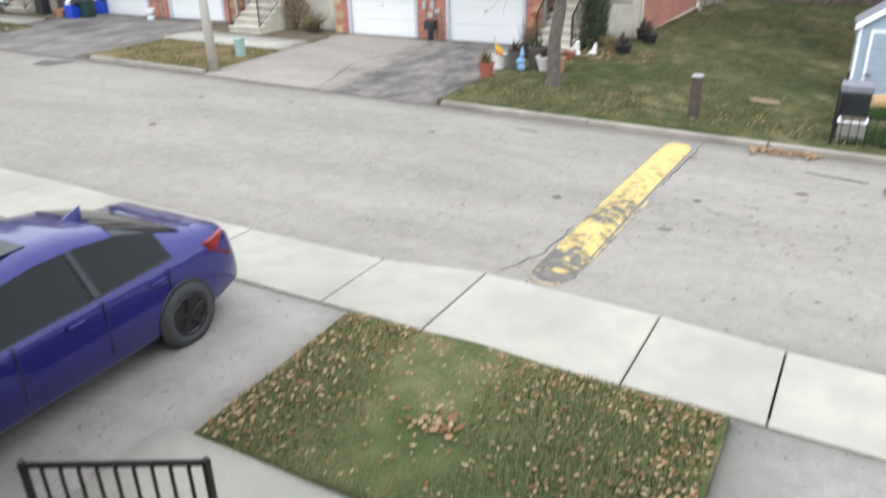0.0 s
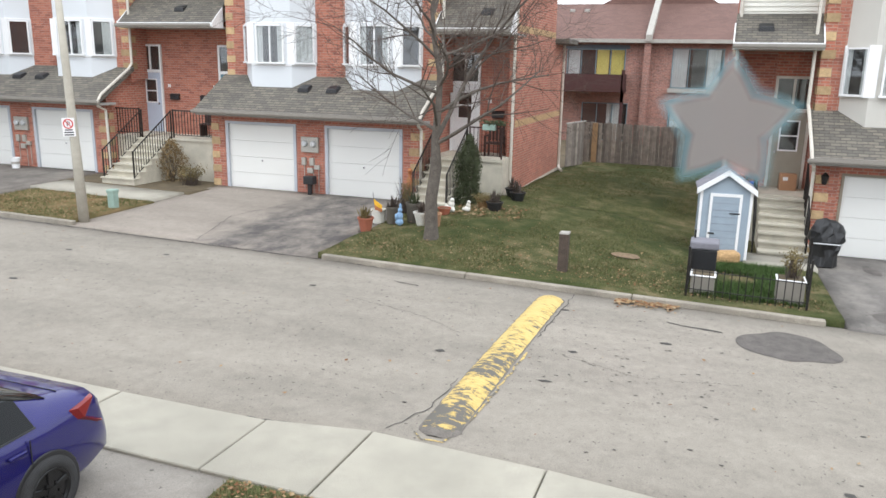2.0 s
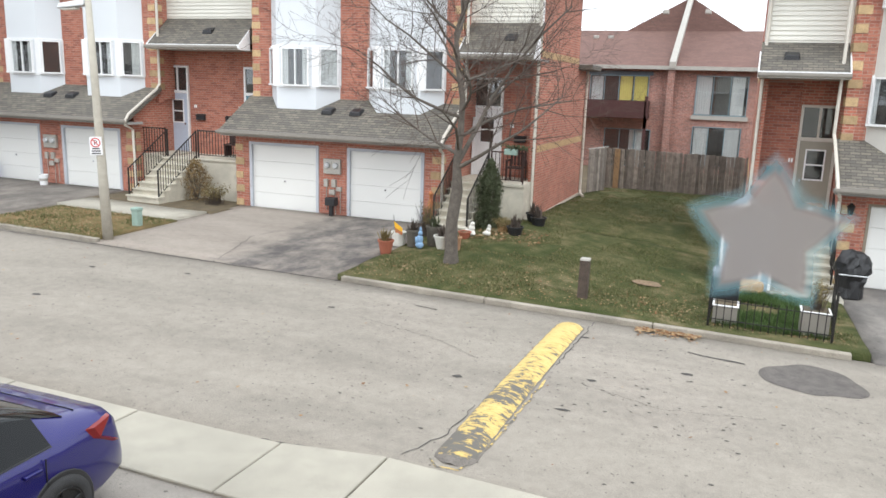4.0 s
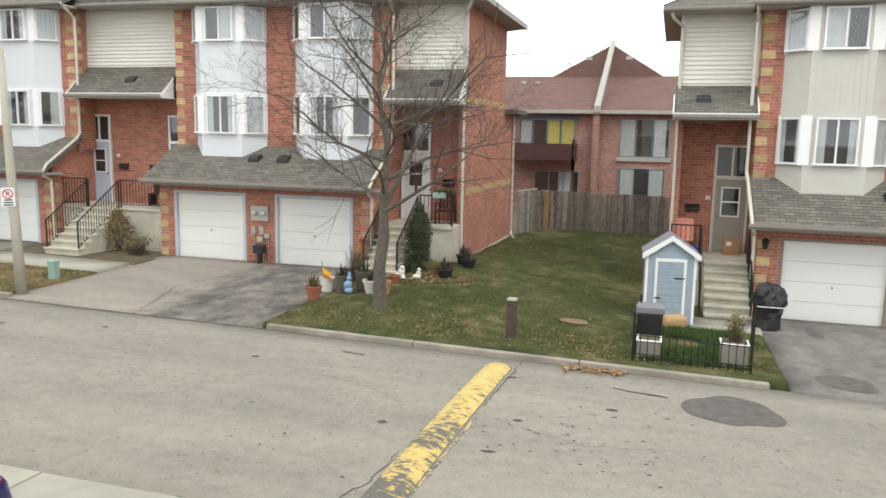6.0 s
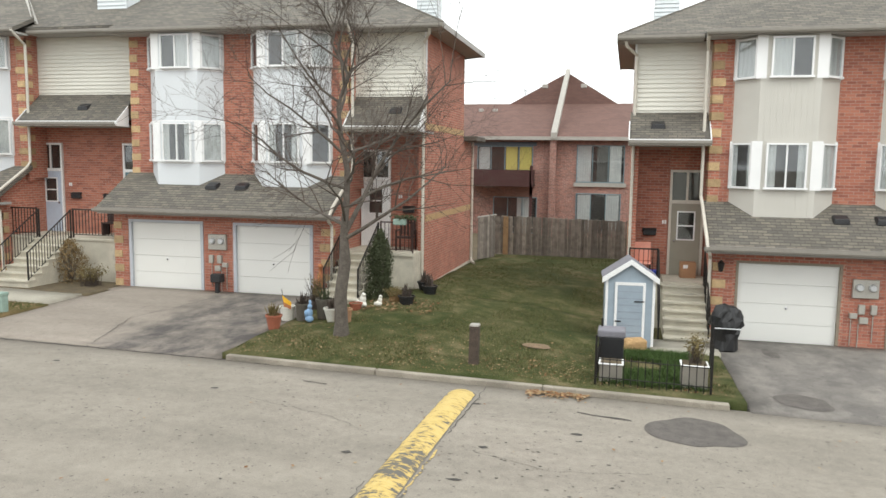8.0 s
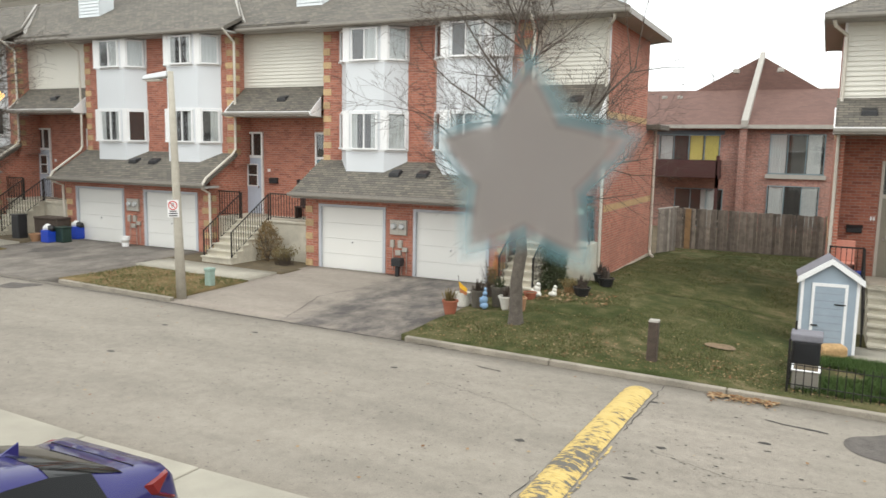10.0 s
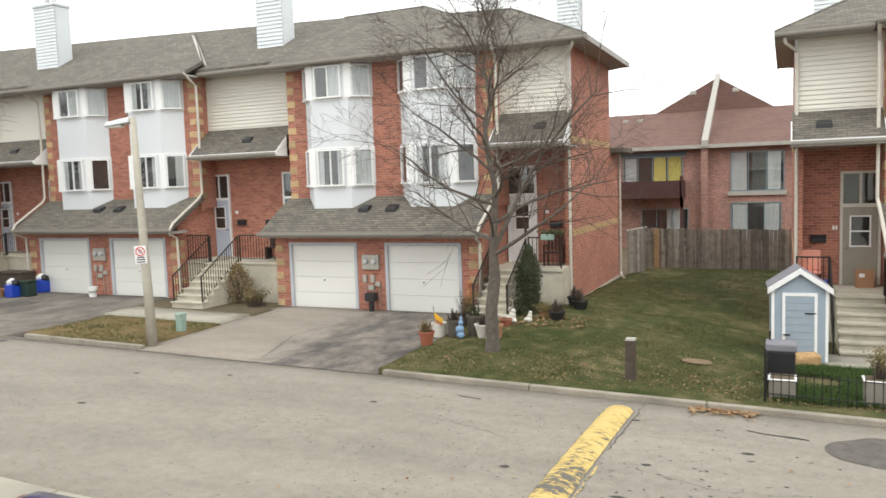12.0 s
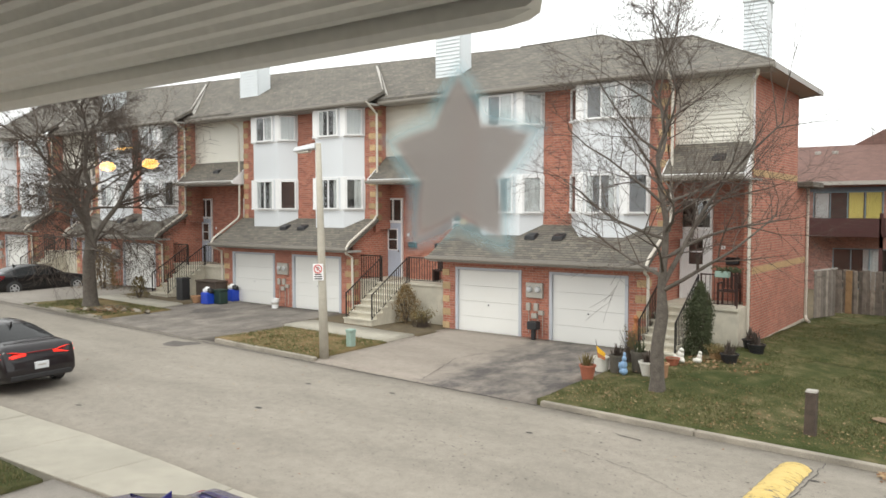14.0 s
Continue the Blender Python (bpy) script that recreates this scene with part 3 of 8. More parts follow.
# speed hump: a dark asphalt ridge with flaking paint over it
def ridge(half, length, lift, name, material):
    bm = bmesh.new()
    rows = []
    for j in range(61):
        t = -1 + 2 * j / 60
        y = -10.27 + t * length / 2
        end = max(0.0, 1 - max(0, abs(t) - 0.93) ** 2 / 0.07 ** 2) ** 0.5
        row = []
        for i in range(13):
            u = -1 + 2 * i / 12
            x = 12.19 + 0.08 * t + u * half * (0.35 + 0.65 * end) + 0.018 * noise.noise((j * 0.7, 4 * (u > 0), 1)) * abs(u)
            row.append(bm.verts.new((x, y, road_crown(x, y) + 0.004 + lift + 0.07 * (0.25 + 0.75 * end) * max(0, math.cos(u * math.pi / 2)) ** 0.8)))
        rows.append(row)
    for a, b in zip(rows, rows[1:]):
        for i in range(12):
            bm.faces.new((a[i], a[i + 1], b[i + 1], b[i]))
    return part(name, bm, material, smooth=True)


hump = tagged(ridge(0.262, 6.02, 0.0, "speed_hump", HUMP), "speed hump across the street, a low dark asphalt ridge", "speed hump", "", "structure")
paint = ridge(0.245, 5.94, 0.012, "flaking_paint", YELLOW)
paint.parent = hump
tagged(paint, "flaking yellow paint")


def blotch(name, cx, cy, rx, ry, zf, material, label, seed, lift=0.006, sides=40, rough=0.09):
    rng = random.Random(seed)
    ph = [rng.uniform(0, 6.28) for _ in range(5)]
    bm = bmesh.new()
    c = bm.verts.new((cx, cy, zf(cx, cy) + lift))
    rims = []
    for ring in (0.5, 1.0):
        rim = []
        for k in range(sides):
            a = 2 * math.pi * k / sides
            r = ring * (1 + rough * sum(math.sin((m + 2) * a + ph[m]) / (m + 1) for m in range(5)))
            x, y = cx + rx * r * math.cos(a), cy + ry * r * math.sin(a)
            rim.append(bm.verts.new((x, y, zf(x, y) + lift)))
        rims.append(rim)
    for k in range(sides):
        bm.faces.new((c, rims[0][k], rims[0][(k + 1) % sides]))
        bm.faces.new((rims[0][k], rims[1][k], rims[1][(k + 1) % sides], rims[0][(k + 1) % sides]))
    return tagged(part(name, bm, material), label, "asphalt patch", "", "structure")


blotch("asphalt_patch", 16.28, -8.3, 0.66, 0.78, road_crown, PATCH, "round dark patch sunk round a drain in the street", 3, sides=72, rough=0.13)
blotch("asphalt_patch", 18.40, -5.9, 0.52, 0.50, drive_z, PATCH, "oval dark patch on the driveway", 5)
blotch("asphalt_patch", -5.10, -7.32, 0.62, 0.34, road_crown, PATCH, "dark damp patch at the driveway mouth", 6, sides=60, rough=0.3)
blotch("asphalt_patch", -10.2, -2.6, 0.5, 0.9, drive_z, PATCH, "dark oil stain on the driveway", 8, sides=60, rough=0.25)
blotch("asphalt_patch", 18.55, -1.6, 0.16, 0.5, drive_z, PATCH, "dark oil stain on the driveway by the garage", 9, rough=0.2)
blotch("bare_patch", 13.2, -3.7, 0.30, 0.26, lambda x, y: lawn_z(x, y) + 0.025, BARE, "small bare patch of pale soil in the lawn", 21)
rng = random.Random(11)
spots = bmesh.new()
for k in range(620):
    x, y = rng.uniform(-16, 21), rng.uniform(-13.1, -6.9)
    if k % 3:
        x, y = rng.choice((9.5, 12.8, 14.5, 4.0, -3.0)) + rng.gauss(0, 1.6), rng.choice((-9.6, -10.8, -8.2)) + rng.gauss(0, 0.5)
    r = rng.choice((0.007, 0.008, 0.010, 0.012, 0.016, 0.05 if rng.random() < 0.16 else 0.018))
    z = road_crown(x, y) + 0.007
    a0 = rng.uniform(0, 6)
    spots.faces.new([spots.verts.new((x + r * rng.uniform(0.8, 2.6) * math.cos(a0 + q * 1.047), y + r * rng.uniform(0.5, 1.3) * math.sin(a0 + q * 1.047), z)) for q in range(6)])
tagged(part("tar_spots", spots, TAR), "small dark tar spots and chips on the street", "tar spots", "", "stuff")


def crack(pts, w, zf, bm, seed):
    rng = random.Random(seed)
    fine = []
    for (xa, ya), (xb, yb) in zip(pts, pts[1:]):
        n = max(2, int(math.hypot(xb - xa, yb - ya) / 0.12))
        fine += [(lerp(xa, xb, i / n) + rng.uniform(-0.03, 0.03), lerp(ya, yb, i / n) + rng.uniform(-0.03, 0.03)) for i in range(n)]
    fine.append(pts[-1])
    old = None
    for i, (x, y) in enumerate(fine):
        ww = w * rng.uniform(0.4, 1.2)
        px, py = fine[min(i + 1, len(fine) - 1)]
        qx, qy = fine[max(i - 1, 0)]
        d = math.hypot(px - qx, py - qy) or 1
        nx, ny = -(py - qy) / d * ww, (px - qx) / d * ww
        cur = [bm.verts.new((x + nx, y + ny, zf(x, y) + 0.008)), bm.verts.new((x - nx, y - ny, zf(x, y) + 0.008))]
        if old:
            bm.faces.new((old[0], old[1], cur[1], cur[0]))
        old = cur


bm = bmesh.new()
crack([(-26, -6.66), (-17.4, -6.64), (-12, -6.66), (-5, -6.68), (-0.2, -6.66), (3, -6.70), (7, -6.68), (17, -6.72), (25, -6.7)], 0.022, road_crown, bm, 1)
crack([(-12, -13.93), (-2, -13.90), (4, -13.76), (9, -13.78), (11.4, -13.50), (14.8, -13.68), (22, -13.85)], 0.010, road_crown, bm, 2)
crack([(12.62, -6.9), (12.56, -8.2), (12.50, -9.6)], 0.009, road_crown, bm, 3)
crack([(11.86, -11.6), (11.80, -12.6), (11.5, -13.3)], 0.008, road_crown, bm, 4)
crack([(8.6, -8.9), (10.2, -9.3), (11.3, -9.9)], 0.004, road_crown, bm, 5)
crack([(13.0, -10.2), (14.2, -10.6), (15.6, -10.3)], 0.004, road_crown, bm, 6)
crack([(9.2, -7.6), (9.7, -7.7)], 0.03, road_crown, bm, 7)
crack([(14.4, -7.9), (15.3, -8.05)], 0.035, road_crown, bm, 8)
crack([(3.6, -0.2), (3.2, -2.4), (2.8, -4.0), (3.6, -6.5)], 0.010, drive_z2, bm, 9)
edge = bmesh.new()
crack([(12.50, -10.3), (12.46, -11.2), (12.42, -12.4), (12.36, -13.05), (12.22, -13.34), (11.98, -13.37), (11.84, -13.24)], 0.018, road_crown, edge, 10)
tagged(part("paint_edge", edge, YELLOW), "thin worn yellow outline beside the speed hump", "road marking", "", "structure")
tagged(part("cracks", bm, TAR), "dark cracks and joints in the asphalt", "cracks", "", "stuff")


# ---- house parts ----
FLIP, WIDE, SHIFT = False, 1.0, (0.0, 0.0, 0.0)


def hp(name, bm, material, parent, label="", smooth=False):
    """A house part, mirrored for the house that is turned the other way, and widened for the wider pairs."""
    for v in bm.verts:
        v.co.x = (6.04 - v.co.x if FLIP else v.co.x * WIDE) + SHIFT[0]
        v.co.y += SHIFT[1]
        v.co.z += SHIFT[2]
    return part(name, bm, material, parent, label, smooth)


def wall_y(y0, y1, x0, x1, z0, z1, holes=()):
    bm = bmesh.new()
    xs = sorted({x0, x1, *[h[0] for h in holes], *[h[1] for h in holes]})
    for a, b in zip(xs, xs[1:]):
        cuts = sorted([(h[2], h[3]) for h in holes if h[0] <= a + 1e-6 and h[1] >= b - 1e-6])
        z = z0
        for c0, c1 in cuts:
            if c0 > z:
                box(bm, a, y0, z, b, y1, c0)
            z = c1
        if z < z1:
            box(bm, a, y0, z, b, y1, z1)
    bmesh.ops.remove_doubles(bm, verts=list(bm.verts), dist=1e-4)
    return bm


def turned(bm, cx, cy, ang):
    c, s = math.cos(ang), math.sin(ang)
    for v in bm.verts:
        x, y = v.co.x, v.co.y
        v.co.x, v.co.y = cx + c * x - s * y, cy + s * x + c * y
    return bm


def curtain_mesh(x0, x1, y, z0, z1):
    bm = bmesh.new()
    n = max(4, int((x1 - x0) / 0.035))
    a = []
    for i in range(n + 1):
        x = x0 + (x1 - x0) * i / n
        yy = y + 0.012 * math.sin(i * 1.7)
        a.append((bm.verts.new((x, yy, z0)), bm.verts.new((x, yy, z1))))
    for p, q in zip(a, a[1:]):
        bm.faces.new((p[0], q[0], q[1], p[1]))
    return bm


def window(parent, cx, cy, ang, w, z0, z1, lights=2, curtain=None, frame=TRIM, cmat=CURTAIN, fw=0.045, blind=False):
    """A framed window on a wall that faces -y when ang is 0: frame, panes, dark panel painted as the unlit room,
    curtains.
    """
    bm = bmesh.new()
    h = w / 2
    for b in ((-h, -0.09, z0, -h + fw, 0.0, z1), (h - fw, -0.09, z0, h, 0.0, z1), (-h + fw, -0.09, z1 - fw, h - fw, 0.0, z1), (-h - 0.03, -0.12, z0 - 0.04, h + 0.03, 0.0, z0 + 0.015)):
        box(bm, *b)
    for k in range(1, lights):
        x = -h + w * k / lights
        box(bm, x - fw * 0.45, -0.08, z0 + 0.01, x + fw * 0.45, -0.004, z1 - fw)
    win = hp("window", turned(bm, cx, cy, ang), frame, parent)
    # flat dark panel on the wall; the room's darkness is in its colour
    hp("room_shade", turned(new_box(-h + fw, -0.012, z0 + 0.015, h - fw, -0.003, z1 - fw), cx, cy, ang), ROOM_SHADE, win)
    for k in range(lights):
        a, b = -h + w * k / lights + fw * 0.6, -h + w * (k + 1) / lights - fw * 0.6
        p = hp("pane", turned(new_box(a, -0.058, z0 + 0.02, b, -0.052, z1 - fw), cx, cy, ang), PANE, win)
        p.visible_shadow = False
    for a, b in curtain or ():
        hp("curtain", turned(curtain_mesh(-h + fw + a * (w - 2 * fw), -h + fw + b * (w - 2 * fw), -0.032, z0 + 0.02, z1 - fw), cx, cy, ang), cmat, win)
    return win


def bay(parent, x0, panel, curtains):
    """A two-storey bay of flat panels: wide at the wall, narrower in front, with three windows a floor."""
    x1 = x0 + 2.62
    xa, xb, yw, yf = x0 + 0.58, x1 - 0.58, 1.2, 0.62
    bm = bmesh.new()
    plan = [(x0, yw + 0.02), (xa, yf), (xb, yf), (x1, yw + 0.02)]
    prism(bm, [(x, y, 2.62) for x, y in plan], [(x, y, 8.04) for x, y in plan])
    b = hp("bay", bm, panel, parent, "flat white panelled bay" if panel is WHITE else "greige board panelled bay")
    for z in (3.94, 5.24, 6.80):
        bm = bmesh.new()
        prism(bm, [(x, y - 0.012, z - 0.02) for x, y in ((x0 + 0.01, yw), (xa, yf), (xb, yf), (x1 - 0.01, yw))] + [(x1 - 0.01, yw + 0.05, z - 0.02), (x0 + 0.01, yw + 0.05, z - 0.02)],
              [(x, y - 0.012, z + 0.02) for x, y in ((x0 + 0.01, yw), (xa, yf), (xb, yf), (x1 - 0.01, yw))] + [(x1 - 0.01, yw + 0.05, z + 0.02), (x0 + 0.01, yw + 0.05, z + 0.02)])
        hp("seam_trim", bm, TRIM if panel is WHITE else panel, b)
    if panel is GREIGE:
        bm = bmesh.new()
        for k in range(1, 10):
            x = xa + (xb - xa) * k / 10
            for za, zb in ((5.26, 6.78), (2.9, 3.92)):
                box(bm, x - 0.012, yf - 0.008, za, x + 0.012, yf + 0.01, zb)
        hp("groove_strips", bm, GREIGE, b)
    ang = math.atan2(yf - yw, xa - x0)
    for fl, (za, zb) in enumerate(((4.02, 5.18), (6.88, 7.88))):
        cs = curtains[fl]
        window(parent, (x0 + xa) / 2, (yf + yw) / 2, ang, 0.62, za, zb, 1, cs[0])
        window(parent, (xa + xb) / 2, yf, 0, 1.0, za, zb, 2, cs[1])
        window(parent, (x1 + xb) / 2, (yf + yw) / 2, -ang, 0.62, za, zb, 1, cs[2])
        for x, hw, ya_, yb_ in ((xa, 0.13, yf - 0.02, yf + 0.08), (xb, 0.13, yf - 0.02, yf + 0.08), (x0 + 0.02, 0.04, yw - 0.03, yw), (x1 - 0.02, 0.04, yw - 0.03, yw)):
            hp("window_casing", new_box(x - hw, ya_, za - 0.05, x + hw, yb_, zb + 0.05), TRIM, b)


def garage_door(parent, x0, frame):
    w, h = 2.44, 2.1
    bm = bmesh.new()
    e = 0.045 if frame is BROWN_FRAME else 0.075
    for b in ((x0 - e, -0.03, 0, x0 + 0.02, 0.12, h + e), (x0 + w - 0.02, -0.03, 0, x0 + w + e, 0.12, h + e), (x0 + 0.02, -0.03, h - 0.01, x0 + w - 0.02, 0.12, h + e)):
        box(bm, *b)
    hp("garage_frame", bm, frame, parent)
    bm = bmesh.new()
    for k in range(4):
        z = 0.02 + k * (h - 0.04) / 4
        box(bm, x0 + 0.02, 0.06, z, x0 + w - 0.02, 0.10, z + (h - 0.04) / 4 - 0.007)
        box(bm, x0 + 0.02, 0.058, z + 0.05, x0 + w - 0.02, 0.065, z + (h - 0.04) / 4 - 0.07)
    box(bm, x0, 0.10, 0, x0 + w, 0.14, h)
    d = hp("garage_door", bm, GARAGE, parent, "white sectional garage door")
    bm = bmesh.new()
    lathe(bm, [(0.03, 0), (0.03, 0.02), (0.012, 0.03)], sides=10)
    bmesh.ops.rotate(bm, verts=list(bm.verts), matrix=Matrix.Rotation(radians(90), 3, "X"))
    bmesh.ops.translate(bm, verts=list(bm.verts), vec=(x0 + w / 2, 0.055, 0.95))
    hp("door_handle", bm, CHROME, d)


def quoins(parent, x0, x1, y, z0, z1, wide=0.3, gap=0.235, depth=0.10, side=0):
    """A column of raised tan blocks with brick courses between; side wraps the corner."""
    z, k = z0, 0
    while z + 0.2 < z1:
        grow = 0.05 if k % 2 else 0.0
        a, b = (x0, x1 + grow) if side <= 0 else (x0 - grow, x1)
        bm = bmesh.new()
        box(bm, a, y - 0.022, z, b, y + depth, z + 0.215)
        if side:
            xx = x0 if side < 0 else x1
            box(bm, xx - (0.022 if side < 0 else 0.0), y + depth, z, xx + (0.0 if side < 0 else 0.022), y + 0.32, z + 0.215)
        hp("quoin", bm, QUOIN, parent)
        z += gap + 0.215
        k += 1


def pipe(parent, pts, r=0.045, material=PIPE, name="downpipe"):
    bm = bmesh.new()
    tube(bm, pts, r, 8)
    return hp(name, bm, material, parent)


def slab_roof(bm, x0, x1, ya, za, yb, zb, t=0.12):
    prism(bm, [(x0, ya, za), (x1, ya, za), (x1, yb, zb), (x0, yb, zb)], [(x0, ya, za + t), (x1, ya, za + t), (x1, yb, zb + t), (x0, yb, zb + t)])


def gutter(parent, x0, x1, y, z):
    bm = bmesh.new()
    prof = [(0.0, 0.0), (-0.09, 0.0), (-0.115, 0.05), (-0.115, 0.115), (-0.10, 0.115), (-0.10, 0.055), (-0.08, 0.02), (0.0, 0.02)]
    prism(bm, [(x0, y + p, z + q) for p, q in prof], [(x1, y + p, z + q) for p, q in prof])
    return hp("gutter", bm, GUTTER, parent)


def roof_vent(parent, x, y, z):
    bm = bmesh.new()
    prism(bm, [(x - 0.2, y - 0.17, z - 0.10), (x + 0.2, y - 0.17, z - 0.10), (x + 0.2, y + 0.17, z + 0.06), (x - 0.2, y + 0.17, z + 0.06)],
          [(x - 0.17, y - 0.16, z + 0.04), (x + 0.17, y - 0.16, z + 0.04), (x + 0.17, y + 0.12, z + 0.14), (x - 0.17, y + 0.12, z + 0.14)])
    bevelled(bm, 0.015, 1)
    hp("roof_vent", bm, DARK, parent)


OPEN2 = ([(0, 0.3)], [(0, 0.16), (0.8, 1)], [(0, 1)])


def pair(parent, panels=(WHITE, WHITE), frame=GARAGE_FRAME, curtains=None):
    """Two garages under a shared shingled skirt, and the two bays above."""
    hp("garage_wall", wall_y(0.0, 0.25, -0.62, 6.66, -0.3, 2.36, [(-0.0, 2.44, -0.3, 2.1), (3.6, 6.04, -0.3, 2.1)]), BRICK, parent)
    for x0 in (0.0, 3.6):
        garage_door(parent, x0, frame)
    for x in (-0.62, 6.44):
        bm = bmesh.new()
        prof = [(0.252, -0.3), (2.6, -0.3), (2.6, 3.46), (1.2, 3.46), (0.05, 2.76), (0.05, 2.362), (0.252, 2.362)]
        prism(bm, [(x, y, z) for y, z in prof], [(x + 0.22, y, z) for y, z in prof])
        hp("side_wall", bm, BRICK, parent)
    bm = bmesh.new()
    slab_roof(bm, -0.86, 6.9, -0.52, 2.44, 1.22, 3.5)
    hp("skirt_roof", bm, SHINGLE, parent, "grey shingle skirt roof over the garages")
    hp("soffit", new_box(-0.84, -0.5, 2.36, 6.88, 0.25, 2.44), SOFFIT, parent)
    hp("fascia", new_box(-0.88, -0.56, 2.40, 6.92, -0.52, 2.56), GUTTER, parent)
    gutter(parent, -0.9, 6.94, -0.56, 2.42)
    hp("upper_wall", wall_y(1.2, 1.45, -0.74, 6.78, 3.1, 8.1), BRICK, parent)
    for x in (-0.74, 6.58):
        hp("return_wall", new_box(x, 1.45, 3.2, x + 0.2, 2.6, 8.1), BRICK, parent)
    quoins(parent, -0.62, -0.34, 0.0, 0.06, 2.3, side=-1)
    quoins(parent, 6.38, 6.66, 0.0, 0.06, 2.3, side=1)
    quoins(parent, -0.74, -0.46, 1.2, 3.55, 8.0, side=-1)
    quoins(parent, 6.50, 6.78, 1.2, 3.55, 8.0, side=1)
    cs = curtains or ((OPEN2, OPEN2), (OPEN2, OPEN2))
    bay(parent, 0.0, panels[0], cs[0])
    bay(parent, 3.62, panels[1], cs[1])
    for x in (2.55, 3.55):
        roof_vent(parent, x, 0.55, 3.22)
    # meters between the doors
    bm = soft_box(2.72, -0.10, 1.33, 3.32, 0.0, 1.80, 0.012, 1)
    box(bm, 3.015, -0.105, 1.33, 3.025, -0.09, 1.80)
    meter = hp("meter_cabinet", bm, METER, parent, "beige twin electricity meter cabinet")
    for x in (2.87, 3.17):
        bm = bmesh.new()
        lathe(bm, [(0.10, 0), (0.10, 0.05), (0.07, 0.09)], sides=14)
        bmesh.ops.rotate(bm, verts=list(bm.verts), matrix=Matrix.Rotation(radians(90), 3, "X"))
        bmesh.ops.translate(bm, verts=list(bm.verts), vec=(x, -0.10, 1.60))
        hp("meter_dial", bm, GALV, meter)
    for x, z, w, h in ((2.80, 0.92, 0.14, 0.24), (3.08, 0.92, 0.15, 0.24), (3.02, 0.68, 0.2, 0.16), (3.26, 0.80, 0.18, 0.14)):
        hp("utility_box", soft_box(x - w / 2, -0.10, z, x + w / 2, 0.0, z + h, 0.012, 1), METER, parent)
    pipe(parent, [(2.80, -0.03, 0.2), (2.80, -0.03, 0.92)], 0.012, METER, "conduit")
    pipe(parent, [(3.30, -0.03, 0.1), (3.30, -0.03, 0.80)], 0.012, METER, "conduit")
    pipe(parent, [(3.12, -0.03, 0.0), (3.12, -0.03, 0.68)], 0.012, METER, "conduit")


def downpipes(parent, left=True, right=True):
    """From the roof gutter down the pier, along the skirt and down to the ground."""
    for on, s in ((left, -1), (right, 1)):
        if not on:
            continue
        x = lambda v: 3.02 + s * v
        pipe(parent, [(x(3.98), 0.40, 8.0), (x(3.98), 0.62, 7.86), (x(3.93), 1.06, 7.62), (x(3.93), 1.08, 6.3), (x(3.93), 1.06, 3.75), (x(3.9), 0.92, 3.56), (x(3.86), -0.42, 2.72), (x(3.84), -0.56, 2.5), (x(3.78), -0.50, 2.34), (x(3.72), -0.10, 2.18), (x(3.72), -0.06, 0.25), (x(3.76), -0.12, 0.12), (x(3.80), -0.32, 0.06)])


def lapped(parent, x0, x1, y, z0, z1, material=SIDING, step=0.125, name="siding"):
    bm = bmesh.new()
    z = z0
    while z < z1 - 0.02:
        t = min(step, z1 - z)
        prism(bm, [(x0, y - 0.036, z), (x1, y - 0.036, z), (x1, y + 0.03, z), (x0, y + 0.03, z)], [(x0, y - 0.006, z + t), (x1, y - 0.006, z + t), (x1, y + 0.03, z + t), (x0, y + 0.03, z + t)])
        z += step
    return hp(name, bm, material, parent, "lapped cream siding" if material is SIDING else "")


